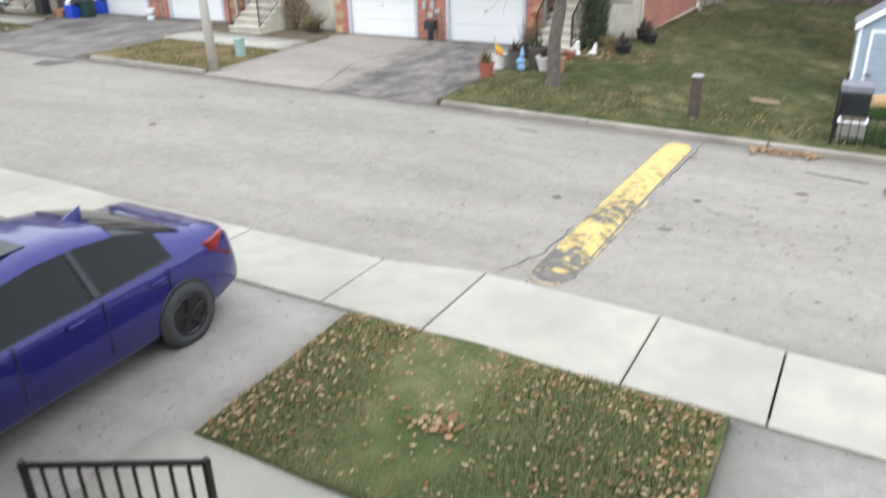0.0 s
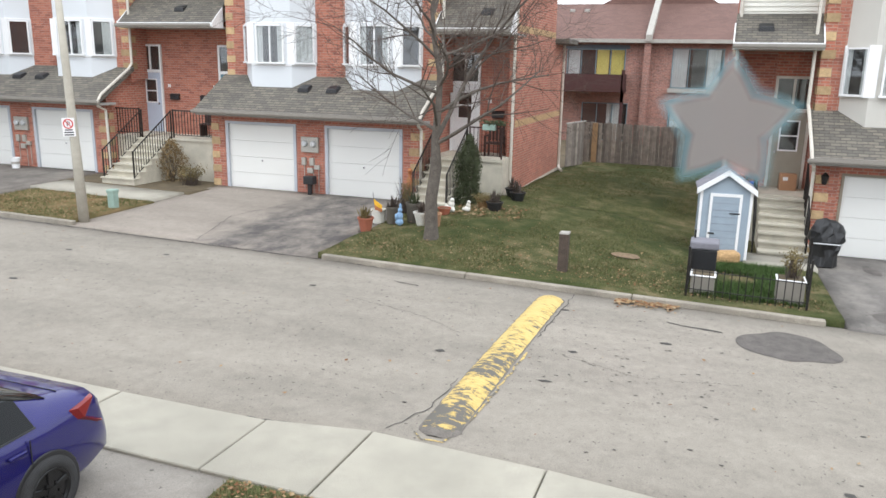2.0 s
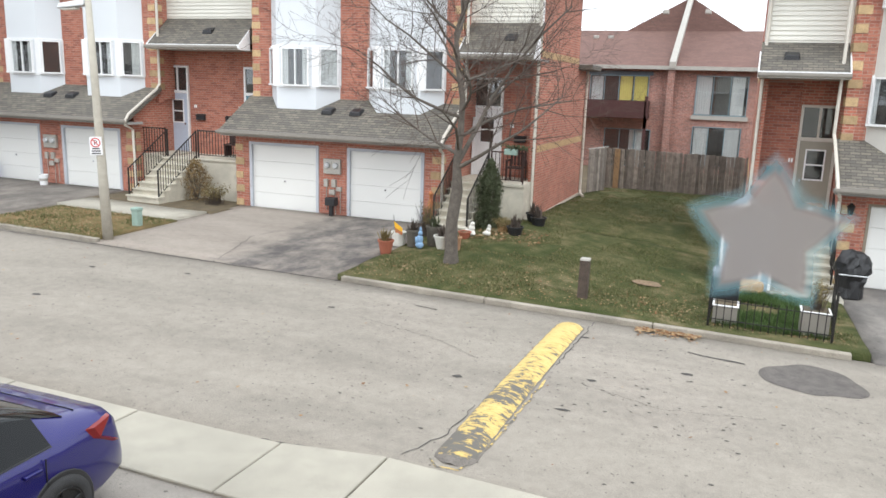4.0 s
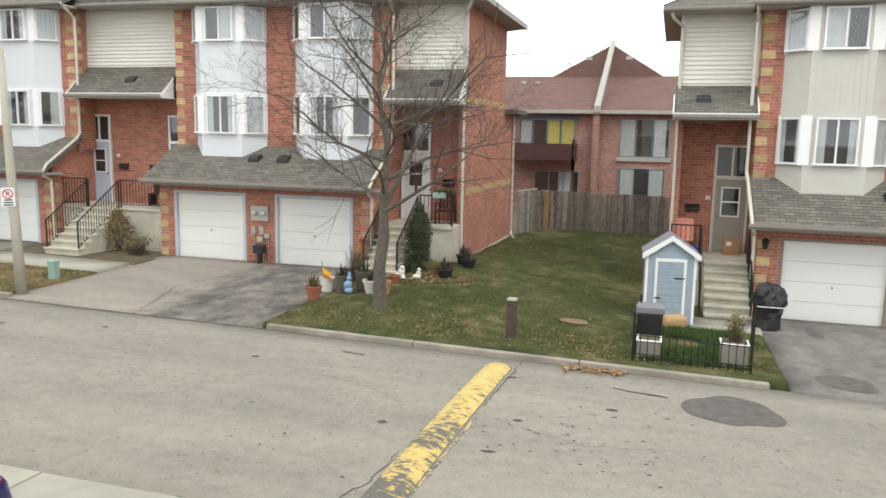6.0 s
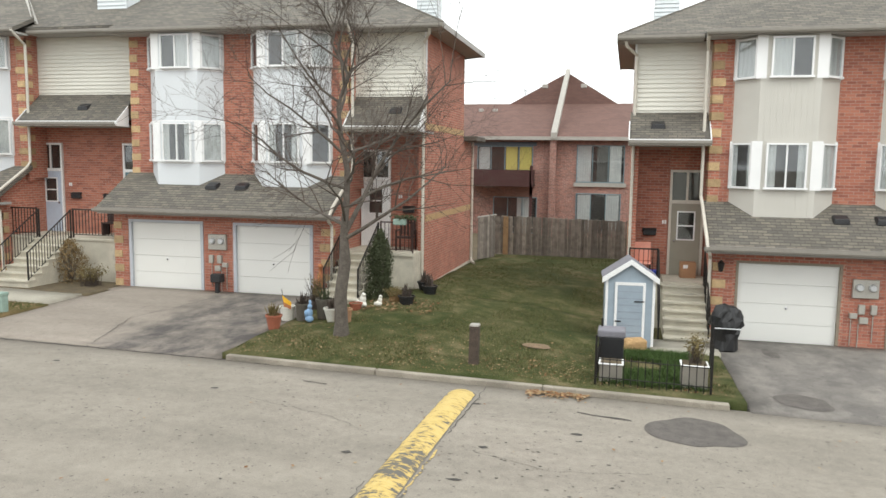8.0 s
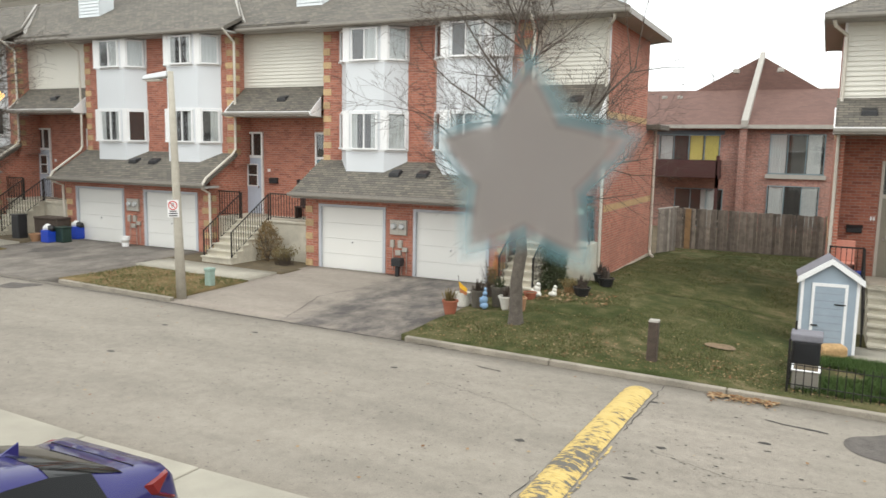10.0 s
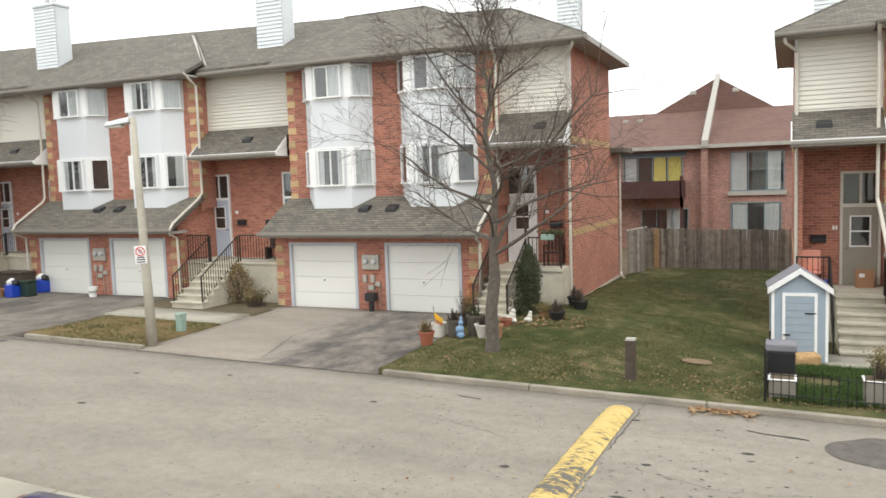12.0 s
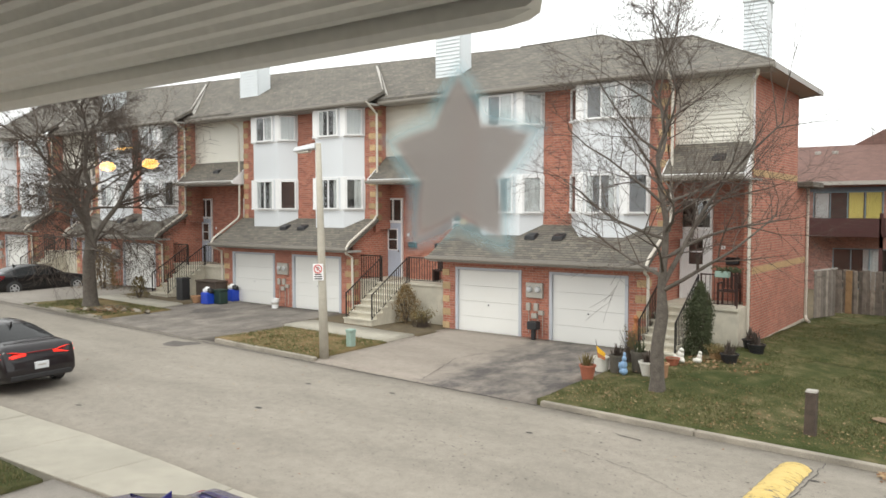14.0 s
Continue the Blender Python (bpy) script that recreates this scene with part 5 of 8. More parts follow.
# ---- the house behind, the fence ----
def back_house():
    root = thing("back_house", "brown-brick two-storey house with a red-brown roof", "house")
    y = 24.0
    bm = wall_y(y, y + 0.3, -4.0, 24.0, -0.5, 5.45, [])
    part("wall", bm, BRICK_BACK, root)
    part("side_wall", new_box(23.7, y + 0.3, -0.5, 24.0, y + 10, 5.45), BRICK_BACK, root)
    bm = bmesh.new()
    prism(bm, [(-4.5, y - 0.5, 5.45), (24.5, y - 0.5, 5.45), (24.5, y + 5, 7.75), (-4.5, y + 5, 7.75)], [(-4.5, y - 0.5, 5.6), (24.5, y - 0.5, 5.6), (24.5, y + 5, 7.9), (-4.5, y + 5, 7.9)])
    prism(bm, [(-4.5, y + 5, 7.75), (24.5, y + 5, 7.75), (24.5, y + 10.5, 5.45), (-4.5, y + 10.5, 5.45)], [(-4.5, y + 5, 7.9), (24.5, y + 5, 7.9), (24.5, y + 10.5, 5.6), (-4.5, y + 10.5, 5.6)])
    part("roof", bm, SHINGLE_BROWN, root)
    bm = bmesh.new()
    v = [bm.verts.new(p) for p in ((4.9, y - 0.5, 5.62), (17.2, y - 0.5, 5.62), (11.06, y + 5.0, 9.85), (4.9, y + 10, 5.62), (17.2, y + 10, 5.62), (11.06, y + 6.0, 9.85))]
    v2 = [bm.verts.new(p) for p in ((7.4, y + 4.8, 7.86), (14.25, y + 4.8, 7.86))]
    bm.faces.new((v[0], v[1], v2[1], v2[0]))
    bm.faces.new((v2[0], v2[1], v[2]))
    bm.faces.new((v2[0], v[2], v[5], v[3]))
    bm.faces.new((v[1], v[4], v[5], v[2], v2[1]))
    part("cross_roof", bm, SHINGLE_BROWN, root)
    bm = bmesh.new()
    prism(bm, [(10.66, y - 0.62, 5.5), (11.00, y - 0.62, 5.5), (11.22, y + 5.0, 9.8), (10.94, y + 5.0, 9.8)], [(10.66, y - 0.62, 5.85), (11.00, y - 0.62, 5.85), (11.22, y + 5.0, 10.08), (10.94, y + 5.0, 10.08)])
    part("party_parapet", bm, FLASH, root, "pale parapet strip up the roof")
    part("party_pier", new_box(10.62, y - 0.45, -0.4, 10.98, y, 5.5), BRICK_BACK, root)
    part("fascia", new_box(-4.5, y - 0.56, 5.42, 24.5, y - 0.5, 5.62), FLASH, root)
    part("lintel_band", new_box(5.8, y - 0.06, 5.08, 9.8, y, 5.32), mat("slate_trim", (0.09, 0.11, 0.13), 0.6), root)
    teal = mat("teal_frame_paint", (0.17, 0.24, 0.27), 0.6)
    win = window(root, 7.95, y, 0, 3.3, 3.4, 5.08, 4, [(0.52, 0.73), (0.77, 0.99)], frame=teal, cmat=YELLOWC)
    part("curtain", turned(curtain_mesh(-1.55, -0.9, -0.032, 3.44, 5.0), 7.95, y, 0), CURTAIN, win)
    window(root, 13.48, y, 0, 2.7, 3.05, 5.15, 3, [(0, 0.3), (0.7, 0.95)], frame=teal)
    window(root, 13.42, y, 0, 2.55, 0.3, 2.40, 3, [(0.02, 0.32), (0.68, 0.98)], frame=teal)
    window(root, 8.6, y, 0, 2.6, 0.0, 2.1, 3, [(0.55, 0.9)], frame=teal)
    part("window_ledge", new_box(12.0, y - 0.14, 2.78, 14.95, y, 3.0), FLASH, root)
    bm = new_box(5.6, y - 1.5, 2.75, 9.75, y, 2.9)
    box(bm, 5.6, y - 1.5, 2.9, 9.7, y - 1.44, 3.7)
    box(bm, 9.62, y - 1.5, 2.2, 9.78, y - 1.38, 3.95)
    box(bm, 9.66, y - 1.44, 2.9, 9.72, y, 3.7)
    box(bm, 9.62, y - 1.5, -0.2, 9.78, y - 1.36, 2.75)
    part("balcony", bm, WOOD_RED, root, "dark stained timber balcony")
    for x in (9.6, 12.0):
        part("roof_vent", soft_box(x, y + 3.6, 8.75, x + 0.35, y + 3.95, 9.0, 0.03, 1), FLASH, root)
    for x in (5.6, 6.5):
        part("roof_vent", soft_box(x, y + 3.6, 7.3, x + 0.3, y + 3.9, 7.5, 0.03, 1), FLASH, root)


back_house()

fence = thing("board_fence", "weathered grey board fence with one tan post", "fence")
rng = random.Random(4)
boards = [mesh_of("board", soft_box(-0.068, -0.012, 0, 0.068, 0.012, 1.72, 0.006, 1), WOOD_OLD) for _ in range(1)]
n = 44
for k in range(n):
    t = k / (n - 1)
    x, y = lerp(9.25, 15.4, t), lerp(12.75, 12.35, t)
    for off in (0.0,):
        ob = new("board", boards[0])
        ob.parent = fence
        ob.matrix_basis = pose(x, y + (0.04 if k % 2 else 0.0), lerp(0.08, 0.02, t) - 0.06 + rng.uniform(-0.02, 0.02), 0, rng.uniform(-0.8, 0.8), 0)
part("post", new_box(9.75, 12.6, -0.1, 9.98, 12.66, 1.72), WOOD_NEW, fence, "newer tan post")
for z in (0.4, 1.3):
    bm = bmesh.new()
    tube(bm, [(9.2, 12.82, z), (15.4, 12.42, z - 0.18)], 0.04, 4)
    part("rail", bm, WOOD_OLD, fence)
gate = thing("side_gate", "grey board gate standing off the rear corner of the house", "gate")
for k in range(9):
    ob = new("board", boards[0])
    ob.parent = gate
    ob.matrix_basis = pose(9.25 + 0.055 * k, 9.5 + 0.13 * k, 0.15, 0, 0, 67)
bm = bmesh.new()
tube(bm, [(9.2, 9.4, 1.88), (9.75, 10.75, 1.92)], 0.03, 6)
part("top_rail", bm, FLASH, gate)


# ---- trees ----
def tree(name, label, at, height, trunk_r, fork, seed, limbs=14, depth=4, lean=(0, 0), kids_at=(6, 6, 5, 4), reach=2.6, low=1.25, high=0.45, curl=0.10, forks=2, fine=0.003, bulk=1.0):
    """A trunk that runs on as a leader, limbs leaving it in a spiral, each splitting into twigs."""
    rng = random.Random(seed)
    root = thing(name, label, "tree", "bare street trees", pose(*at))
    wood, twigs = bmesh.new(), bmesh.new()

    def branch(p, d, length, r, level, bend):
        n = 5 if level < 2 else (4 if level < 3 else 3)
        pts, rr, ways = [p.copy()], [r], []
        dd = d.copy()
        for i in range(n):
            dd = (dd + Vector((rng.gauss(0, 0.14), rng.gauss(0, 0.14), rng.gauss(bend, 0.09)))).normalized()
            pts.append(pts[-1] + dd * length / n)
            rr.append(max(fine, r * (1 - 0.75 * (i + 1) / n)))
            ways.append(dd.copy())
        tube(wood if level < 2 else twigs, pts, rr, 6 if level < 2 else (4 if level < 3 else 3), cap=False)
        if level >= depth:
            return
        for k in range(kids_at[level - 1]):
            t = rng.uniform(0.25, 0.98) if k else 0.99
            i = min(n - 1, int(t * n))
            q = pts[i].lerp(pts[i + 1], t * n - i)
            side = ways[i].orthogonal().normalized()
            side.rotate(Matrix.Rotation(rng.uniform(0, 6.283), 3, ways[i]))
            nd = (ways[i] * rng.uniform(0.6, 1.0) + side * rng.uniform(0.5, 1.0) + Vector((0, 0, bend))).normalized()
            branch(q, nd, length * rng.uniform(0.32, 0.62), max(fine, rr[i] * rng.uniform(0.45, 0.65)), level + 1, bend * 0.7)

    # trunk and leader as one tapering, slightly crooked stem
    stem, sr = [Vector((0, 0, -0.15)), Vector((0, 0, 0.05)), Vector((0, 0, 0.4))], [trunk_r * 1.7, trunk_r * 1.35, trunk_r * 1.05]
    n = 12
    for k in range(1, n + 1):
        t = k / n
        z = 0.4 + (height - 0.4) * t
        over = max(0.0, (z - fork) / (height - fork))
        wob = 0.025 + 0.16 * over
        stem.append(Vector((lean[0] * t + rng.gauss(0, wob), lean[1] * t + rng.gauss(0, wob), z)))
        sr.append(trunk_r * (1 - 0.14 * min(1, z / fork)) if z < fork else trunk_r * max(0.03, 0.60 * (1 - over) ** 1.1))
    tube(wood, stem, sr, 10)

    def on_stem(z):
        for a, b in zip(stem[2:], stem[3:]):
            if a.z <= z <= b.z:
                return a.lerp(b, (z - a.z) / (b.z - a.z))
        return stem[-1]

    for k in range(limbs):
        t = (k / (limbs - 1)) ** 0.85
        z = lerp(fork * 0.92, height * 0.90, t) + rng.uniform(-0.15, 0.15)
        a = 2.4 * k + rng.uniform(-0.5, 0.5)
        tilt = lerp(low, high, t) + rng.uniform(-0.12, 0.12)
        d = Vector((math.cos(a) * math.sin(tilt), math.sin(a) * math.sin(tilt), math.cos(tilt)))
        branch(on_stem(z), d, reach * (1 - 0.62 * t) * rng.uniform(0.8, 1.15), bulk * trunk_r * lerp(0.27, 0.11, t) * rng.uniform(0.8, 1.15), 1, curl)
    for k in range(forks):
        a = 1.1 + 6.283 * k / max(1, forks) + rng.uniform(-0.3, 0.3)
        tilt = rng.uniform(0.5, 0.72)
        d = Vector((math.cos(a) * math.sin(tilt), math.sin(a) * math.sin(tilt), math.cos(tilt)))
        branch(on_stem(fork + 0.25 * k), d, (height - fork) * rng.uniform(0.6, 0.75), trunk_r * 0.44, 1, 0.08)
    part("trunk", wood, BARK, root, smooth=True)
    part("crown", twigs, TWIG, root, "leafless brown crown of fine twigs")
    return root


tree("street_tree", "bare deciduous tree with a grey trunk on the lawn", (8.75, -4.5, -0.08), 8.9, 0.150, 2.45, 24, 26, 4, (0.15, 0), (8, 6, 5), 3.3, 1.32, 0.6, 0.045, 1, 0.0028, 1.25)
tree("street_tree", "bare tree with a dense drooping crown on the verge", (-14.6, -5.0, 0.12), 9.2, 0.27, 2.6, 35, 30, 4, (0.1, 0), (12, 8, 6), 3.6, 1.66, 0.6, -0.02, 3, 0.0046, 0.9)
for x, y, s in ((4.0, 62.0, 5), (24.0, 64.0, 7), (-70, 60, 9), (30, 58, 12)):
    tree("far_tree", "hazy bare tree far behind the houses", (x, y, 0), 12.5, 0.2, 3, s, 12, 3, (0, 0), (6, 6, 5), 4.0)


# ---- the room behind the camera's window ----
bm = bmesh.new()
WX0, WX1, WZ0, WZ1, WY = 13.7, 16.2, 3.0, 4.95, -20.60
own = thing("own_house", "unseen house front round the viewing window, pale to bounce light", "house")
# out of view; pale siding here bounces neutral light up to the awning
part("front_wall", wall_y(WY, WY + 0.12, 11.5, 21.0, -0.4, 6.4, [(WX0, WX1, WZ0, WZ1)]), SIDING, own)
part("room_shell", (lambda b: (box(b, 12.4, -24.6, 2.3, 18.2, WY - 0.001, 2.45), box(b, 12.4, -24.6, 5.2, 18.2, WY - 0.001, 5.35), box(b, 12.25, -24.6, 2.3, 12.4, WY - 0.001, 5.35), box(b, 18.2, -24.6, 2.3, 18.35, WY - 0.001, 5.35), box(b, 12.25, -24.75, 2.3, 18.35, -24.6, 5.35), b)[-1])(bmesh.new()), ROOM, own)
part("neighbour_wall", new_box(2.0, -21.2, -0.4, 11.5, -20.9, 6.4), BRICK, own)
bm = bmesh.new()
bm.faces.new([bm.verts.new(p) for p in ((WX0, WY + 0.02, WZ0), (WX1, WY + 0.02, WZ0), (WX1, WY + 0.02, WZ1), (WX0, WY + 0.02, WZ1))])
pane = part("window_pane", bm, CLEAR)
pane.visible_shadow = False
tagged(pane, "clear window pane in front of the camera", "window pane", "", "structure")

# ribbed awning outside, above and to one side of the window
bm = bmesh.new()
ya, za, xr = -19.9, 4.298, 14.55
prof = [(-0.62, 0.115)]
k = 0
y = -0.60
while y < -0.045:
    prof += [(y, 0.05 - 0.05 * y), (y + 0.012, 0.03 - 0.05 * y), (y + 0.034, 0.03 - 0.05 * y), (y + 0.046, 0.05 - 0.05 * y)]
    y += 0.052
prof += [(-0.04, 0.012), (-0.025, 0.002), (0.0, 0.0), (0.02, 0.010), (0.032, 0.03), (0.03, 0.055), (0.01, 0.075), (-0.62, 0.16)]
cols = []
for x, shrink in ((9.0, 0.0), (12.5, 0.0), (xr - 0.09, 0.0), (xr - 0.06, 0.012), (xr - 0.03, 0.034), (xr - 0.012, 0.06), (xr, 0.10)):
    cols.append([bm.verts.new((x, ya + min(p, 0.032 - shrink) if p > -0.06 else ya + p, za + 0.035 * (12.9 - x) / 1.6 * (1 if x < 14 else 0) * 0.6 + max(q, shrink * 0.35))) for p, q in prof])
for a, b in zip(cols, cols[1:]):
    for i in range(len(prof)):
        j = (i + 1) % len(prof)
        bm.faces.new((a[i], a[j], b[j], b[i]))
bm.faces.new(cols[0][::-1])
bm.faces.new(cols[-1])
solid("awning", bm, AWN, "ribbed grey metal awning with a rounded edge on the house front", "awning")


# star-shaped gel cling on the pane; its outer rings imitate blurred blue glow
def star_cling(cx, cy, cz, r, first, last):
    bm = bmesh.new()
    lay = bm.verts.layers.float.new("rim")
    rings = []
    for f, t in ((0.0, 0.0), (0.78, 0.0), (0.90, 0.25), (1.0, 0.5), (1.12, 0.75), (1.26, 1.0)):
        ring = []
        for k in range(40):
            a = math.pi / 2 + 2 * math.pi * k / 40
            u = (k % 8) / 8
            u = u * 2 if u <= 0.5 else 2 - u * 2
            inner = 0.52
            s = math.sin(math.pi / 5)
            c = math.cos(math.pi / 5)
            tip, dent = Vector((1, 0)), Vector((inner * c, inner * s))
            p = tip.lerp(dent, u)
            rad = p.length
            soft = rad * (1 - 0.10 * (1 - u) ** 3)
            rr = soft * min(f, 1.0) + max(0, f - 1.0) * 0.85
            ang = math.pi / 2 + 2 * math.pi * (k // 8) / 5 + (math.atan2(p.y, p.x) if (k % 8) <= 4 else 2 * math.pi / 5 - math.atan2(p.y, p.x))
            v = bm.verts.new((cx + r * rr * math.cos(ang), cy, cz + r * rr * math.sin(ang)))
            v[lay] = t
            ring.append(v)
        rings.append(ring)
    for a, b in list(zip(rings, rings[1:]))[first:last]:
        for k in range(40):
            j = (k + 1) % 40
            bm.faces.new((a[k], a[j], b[j], b[k]))
    bmesh.ops.delete(bm, geom=[v for v in bm.verts if not v.link_faces], context="VERTS")
    return bm


def cling_mat():
    m = bpy.data.materials.new("gel_with_blur_glow")
    m.use_nodes = True
    n, l = m.node_tree.nodes, m.node_tree.links
    b = n["Principled BSDF"]
    b.inputs["Roughness"].default_value = 0.6
    at = n.new("ShaderNodeAttribute")
    at.attribute_name = "rim"
    # grey core to pale blue: the out-of-focus glow is put into the colour
    ramp = n.new("ShaderNodeValToRGB")
    e = ramp.color_ramp.elements
    e[0].position, e[0].color = 0.25, (0.44, 0.40, 0.38, 1)
    e[1].position, e[1].color = 0.75, (0.42, 0.78, 0.88, 1)
    l.new(at.outputs["Fac"], ramp.inputs["Fac"])
    l.new(ramp.outputs["Color"], b.inputs["Base Color"])
    op = n.new("ShaderNodeValToRGB")
    o = op.color_ramp.elements
    o[0].position, o[0].color = 0.1, (0.97, 0.97, 0.97, 1)
    o[1].position, o[1].color = 1.0, (0, 0, 0, 1)
    mid = o.new(0.5)
    mid.color = (0.5, 0.5, 0.5, 1)
    l.new(at.outputs["Fac"], op.inputs["Fac"])
    tr = n.new("ShaderNodeBsdfTranslucent")
    l.new(ramp.outputs["Color"], tr.inputs["Color"])
    clear = n.new("ShaderNodeBsdfTransparent")
    mx, mx2 = n.new("ShaderNodeMixShader"), n.new("ShaderNodeMixShader")
    mx.inputs[0].default_value = 0.85
    l.new(b.outputs[0], mx.inputs[1])
    l.new(tr.outputs[0], mx.inputs[2])
    l.new(op.outputs["Color"], mx2.inputs[0])
    l.new(clear.outputs[0], mx2.inputs[1])
    l.new(mx.outputs[0], mx2.inputs[2])
    l.new(mx2.outputs[0], n["Material Output"].inputs["Surface"])
    return m


CLING = cling_mat()
star = thing("star_cling", "grey star-shaped gel cling on the pane, blue blur glow drawn round it", "window sticker")
part("gel_star", star_cling(14.907, -20.623, 4.060, 0.0278, 0, 3), CLING, star)
part("blur_glow_rim", star_cling(14.907, -20.623, 4.060, 0.0278, 3, 5), CLING, star, "translucent pale blue rim drawn for the blurred edge glow")

# two-bulb lamp in the room, seen as a reflection in the pane
lamp = thing("ceiling_lamp", "warm two-bulb ceiling lamp inside the room", "lamp")
for bx in (13.19, 13.38):
    bm = bmesh.new()
    lathe(bm, [(0.003 + 0.016 * math.sin(math.pi * q / 10), -0.012 * math.cos(math.pi * q / 10)) for q in range(11)], (bx, -21.4, 4.16), 24)
    part("bulb", bm, BULB, lamp, smooth=True)
bm = bmesh.new()
tube(bm, [(13.16, -21.4, 4.205), (13.41, -21.4, 4.205)], 0.006, 6)
tube(bm, [(13.285, -21.4, 4.205), (13.285, -21.4, 5.2)], 0.006, 6)
part("lamp_arm", bm, CHROME, lamp)

# porch railing below the window
r = railing("porch_railing", (10.83, -18.87, -0.15), (11.84, -18.32, -0.15), h=0.95)


# ---- cars ----
def sedan(name, label, paint, at, length=4.6, lit=False, rim=WHEEL, fastback=True, plate=True, spokes=5):
    """A saloon lofted from cross sections, nose at +y; panes, wheels, lamps and trim are parts."""
    root = thing(name, label, "car", "cars", at)
    k = length / 4.6
    st = [(0.0, 0.58, 0.60, 0.62, 0.40, 0.34), (0.08, 0.76, 0.66, 0.69, 0.5, 0.24), (0.3, 0.86, 0.73, 0.78, 0.58, 0.18), (0.7, 0.895, 0.79, 0.86, 0.62, 0.18), (1.15, 0.90, 0.85, 0.93, 0.66, 0.18),
          (1.42, 0.90, 0.89, 0.985, 0.68, 0.18), (1.75, 0.905, 0.905, 1.19, 0.63, 0.18), (2.1, 0.905, 0.92, 1.365, 0.575, 0.18), (2.5, 0.905, 0.93, 1.425, 0.56, 0.18), (2.9, 0.905, 0.94, 1.425, 0.56, 0.18),
          (3.3, 0.905, 0.95, 1.37, 0.56, 0.18), (3.7, 0.90, 0.965, 1.235, 0.59, 0.18), (4.02, 0.89, 0.98, 1.10, 0.62, 0.2), (4.28, 0.87, 0.985, 1.055, 0.66, 0.22), (4.44, 0.845, 0.97, 1.035, 0.68, 0.26),
          (4.50, 0.83, 0.90, 0.94, 0.66, 0.27), (4.56, 0.81, 0.72, 0.74, 0.6, 0.28), (4.60, 0.77, 0.55, 0.56, 0.55, 0.30)]
    half = []
    for x, w, belt, top, rw, zb in st:
        y = -x * k
        mid = lerp(zb, belt, 0.55)
        half.append([(0.0, y, zb), (w * 0.88, y, zb), (w * 0.985, y, zb + 0.10), (w, y, mid), (w * 0.985, y, lerp(mid, belt, 0.6)), (w * 0.955, y, belt), (lerp(w * 0.955, rw, 0.86), y, lerp(belt, top, 0.82)), (rw * 0.86, y, lerp(belt, top, 0.965)), (rw * 0.45, y, top - 0.003), (0.0, y, top)])
    body, glass, names = bmesh.new(), {}, {}
    side_rows, front_rows, rear_rows = range(5, 12), range(5, 7), range(9, 12)
    m = len(half[0])

    def vert(bm, i, j, s, out=0.0):
        x, y, z = half[i][j]
        return bm.verts.new((s * (x + (out if x else 0)), y, z + out * 0.5))

    for i in range(len(half) - 1):
        for j in range(m - 1):
            for s in (1, -1):
                quad = [(i, j), (i + 1, j), (i + 1, j + 1), (i, j + 1)]
                body.faces.new([vert(body, a, b, s) for a, b in quad])
                key = None
                if j == 5 and 5 <= i <= 10:
                    key = ("side_window", s, 0 if i < 8 else 1)
                elif j >= 6 and i in (5, 6):
                    key = ("windscreen", 0, 0)
                elif j >= 6 and i in (10, 11):
                    key = ("rear_window", 0, 0)
                if key:
                    g = glass.setdefault(key, bmesh.new())
                    g.faces.new([vert(g, a, b, s, 0.006) for a, b in quad])
    for end in (0, len(half) - 1):
        body.faces.new([vert(body, end, j, 1) for j in range(m)] + [vert(body, end, j, -1) for j in range(m - 2, 0, -1)])
    bmesh.ops.remove_doubles(body, verts=list(body.verts), dist=1e-4)
    part("body", body, paint, root, smooth=True)
    for key, g in glass.items():
        bmesh.ops.remove_doubles(g, verts=list(g.verts), dist=1e-4)
        part(key[0], g, CAR_GLASS, root, smooth=True)
    for s in (1, -1):
        bm = bmesh.new()
        tube(bm, [(s * 0.866, -1.45 * k, 0.895), (s * 0.868, -2.1 * k, 0.922), (s * 0.868, -2.9 * k, 0.942), (s * 0.864, -3.7 * k, 0.968)], 0.010, 5)
        part("window_trim", bm, DARK, root)
        bm = bmesh.new()
        prism(bm, [(s * 0.855, -2.87 * k, 0.945), (s * 0.855, -2.80 * k, 0.945), (s * 0.60, -2.78 * k, 1.335), (s * 0.60, -2.84 * k, 1.335)], [(s * 0.877, -2.87 * k, 0.952), (s * 0.877, -2.80 * k, 0.952), (s * 0.622, -2.78 * k, 1.345), (s * 0.622, -2.84 * k, 1.345)])
        part("pillar", bm, DARK, root)
        for y in (-2.55, -3.45):
            part("door_handle", soft_box(min(s * 0.89, s * 0.925), (y - 0.1) * k, 0.80, max(s * 0.89, s * 0.925), (y + 0.08) * k, 0.835, 0.008, 1), paint, root)
        bm = bmesh.new()
        for y in (-2.0, -2.85, -3.6):
            box(bm, min(s * 0.898, s * 0.908), y * k - 0.004, 0.36, max(s * 0.898, s * 0.908), y * k + 0.004, 0.90)
        part("door_seams", bm, DARK, root)
        part("wing_mirror", soft_box(min(s * 0.90, s * 1.07), -1.82 * k, 0.92, max(s * 0.90, s * 1.07), -1.66 * k, 1.06, 0.035, 2), paint, root)
        part("headlamp", soft_box(min(s * 0.52, s * 0.80), -0.26 * k, 0.60, max(s * 0.52, s * 0.80), -0.055 * k, 0.70, 0.03, 2), CHROME, root)
        bm = bmesh.new()
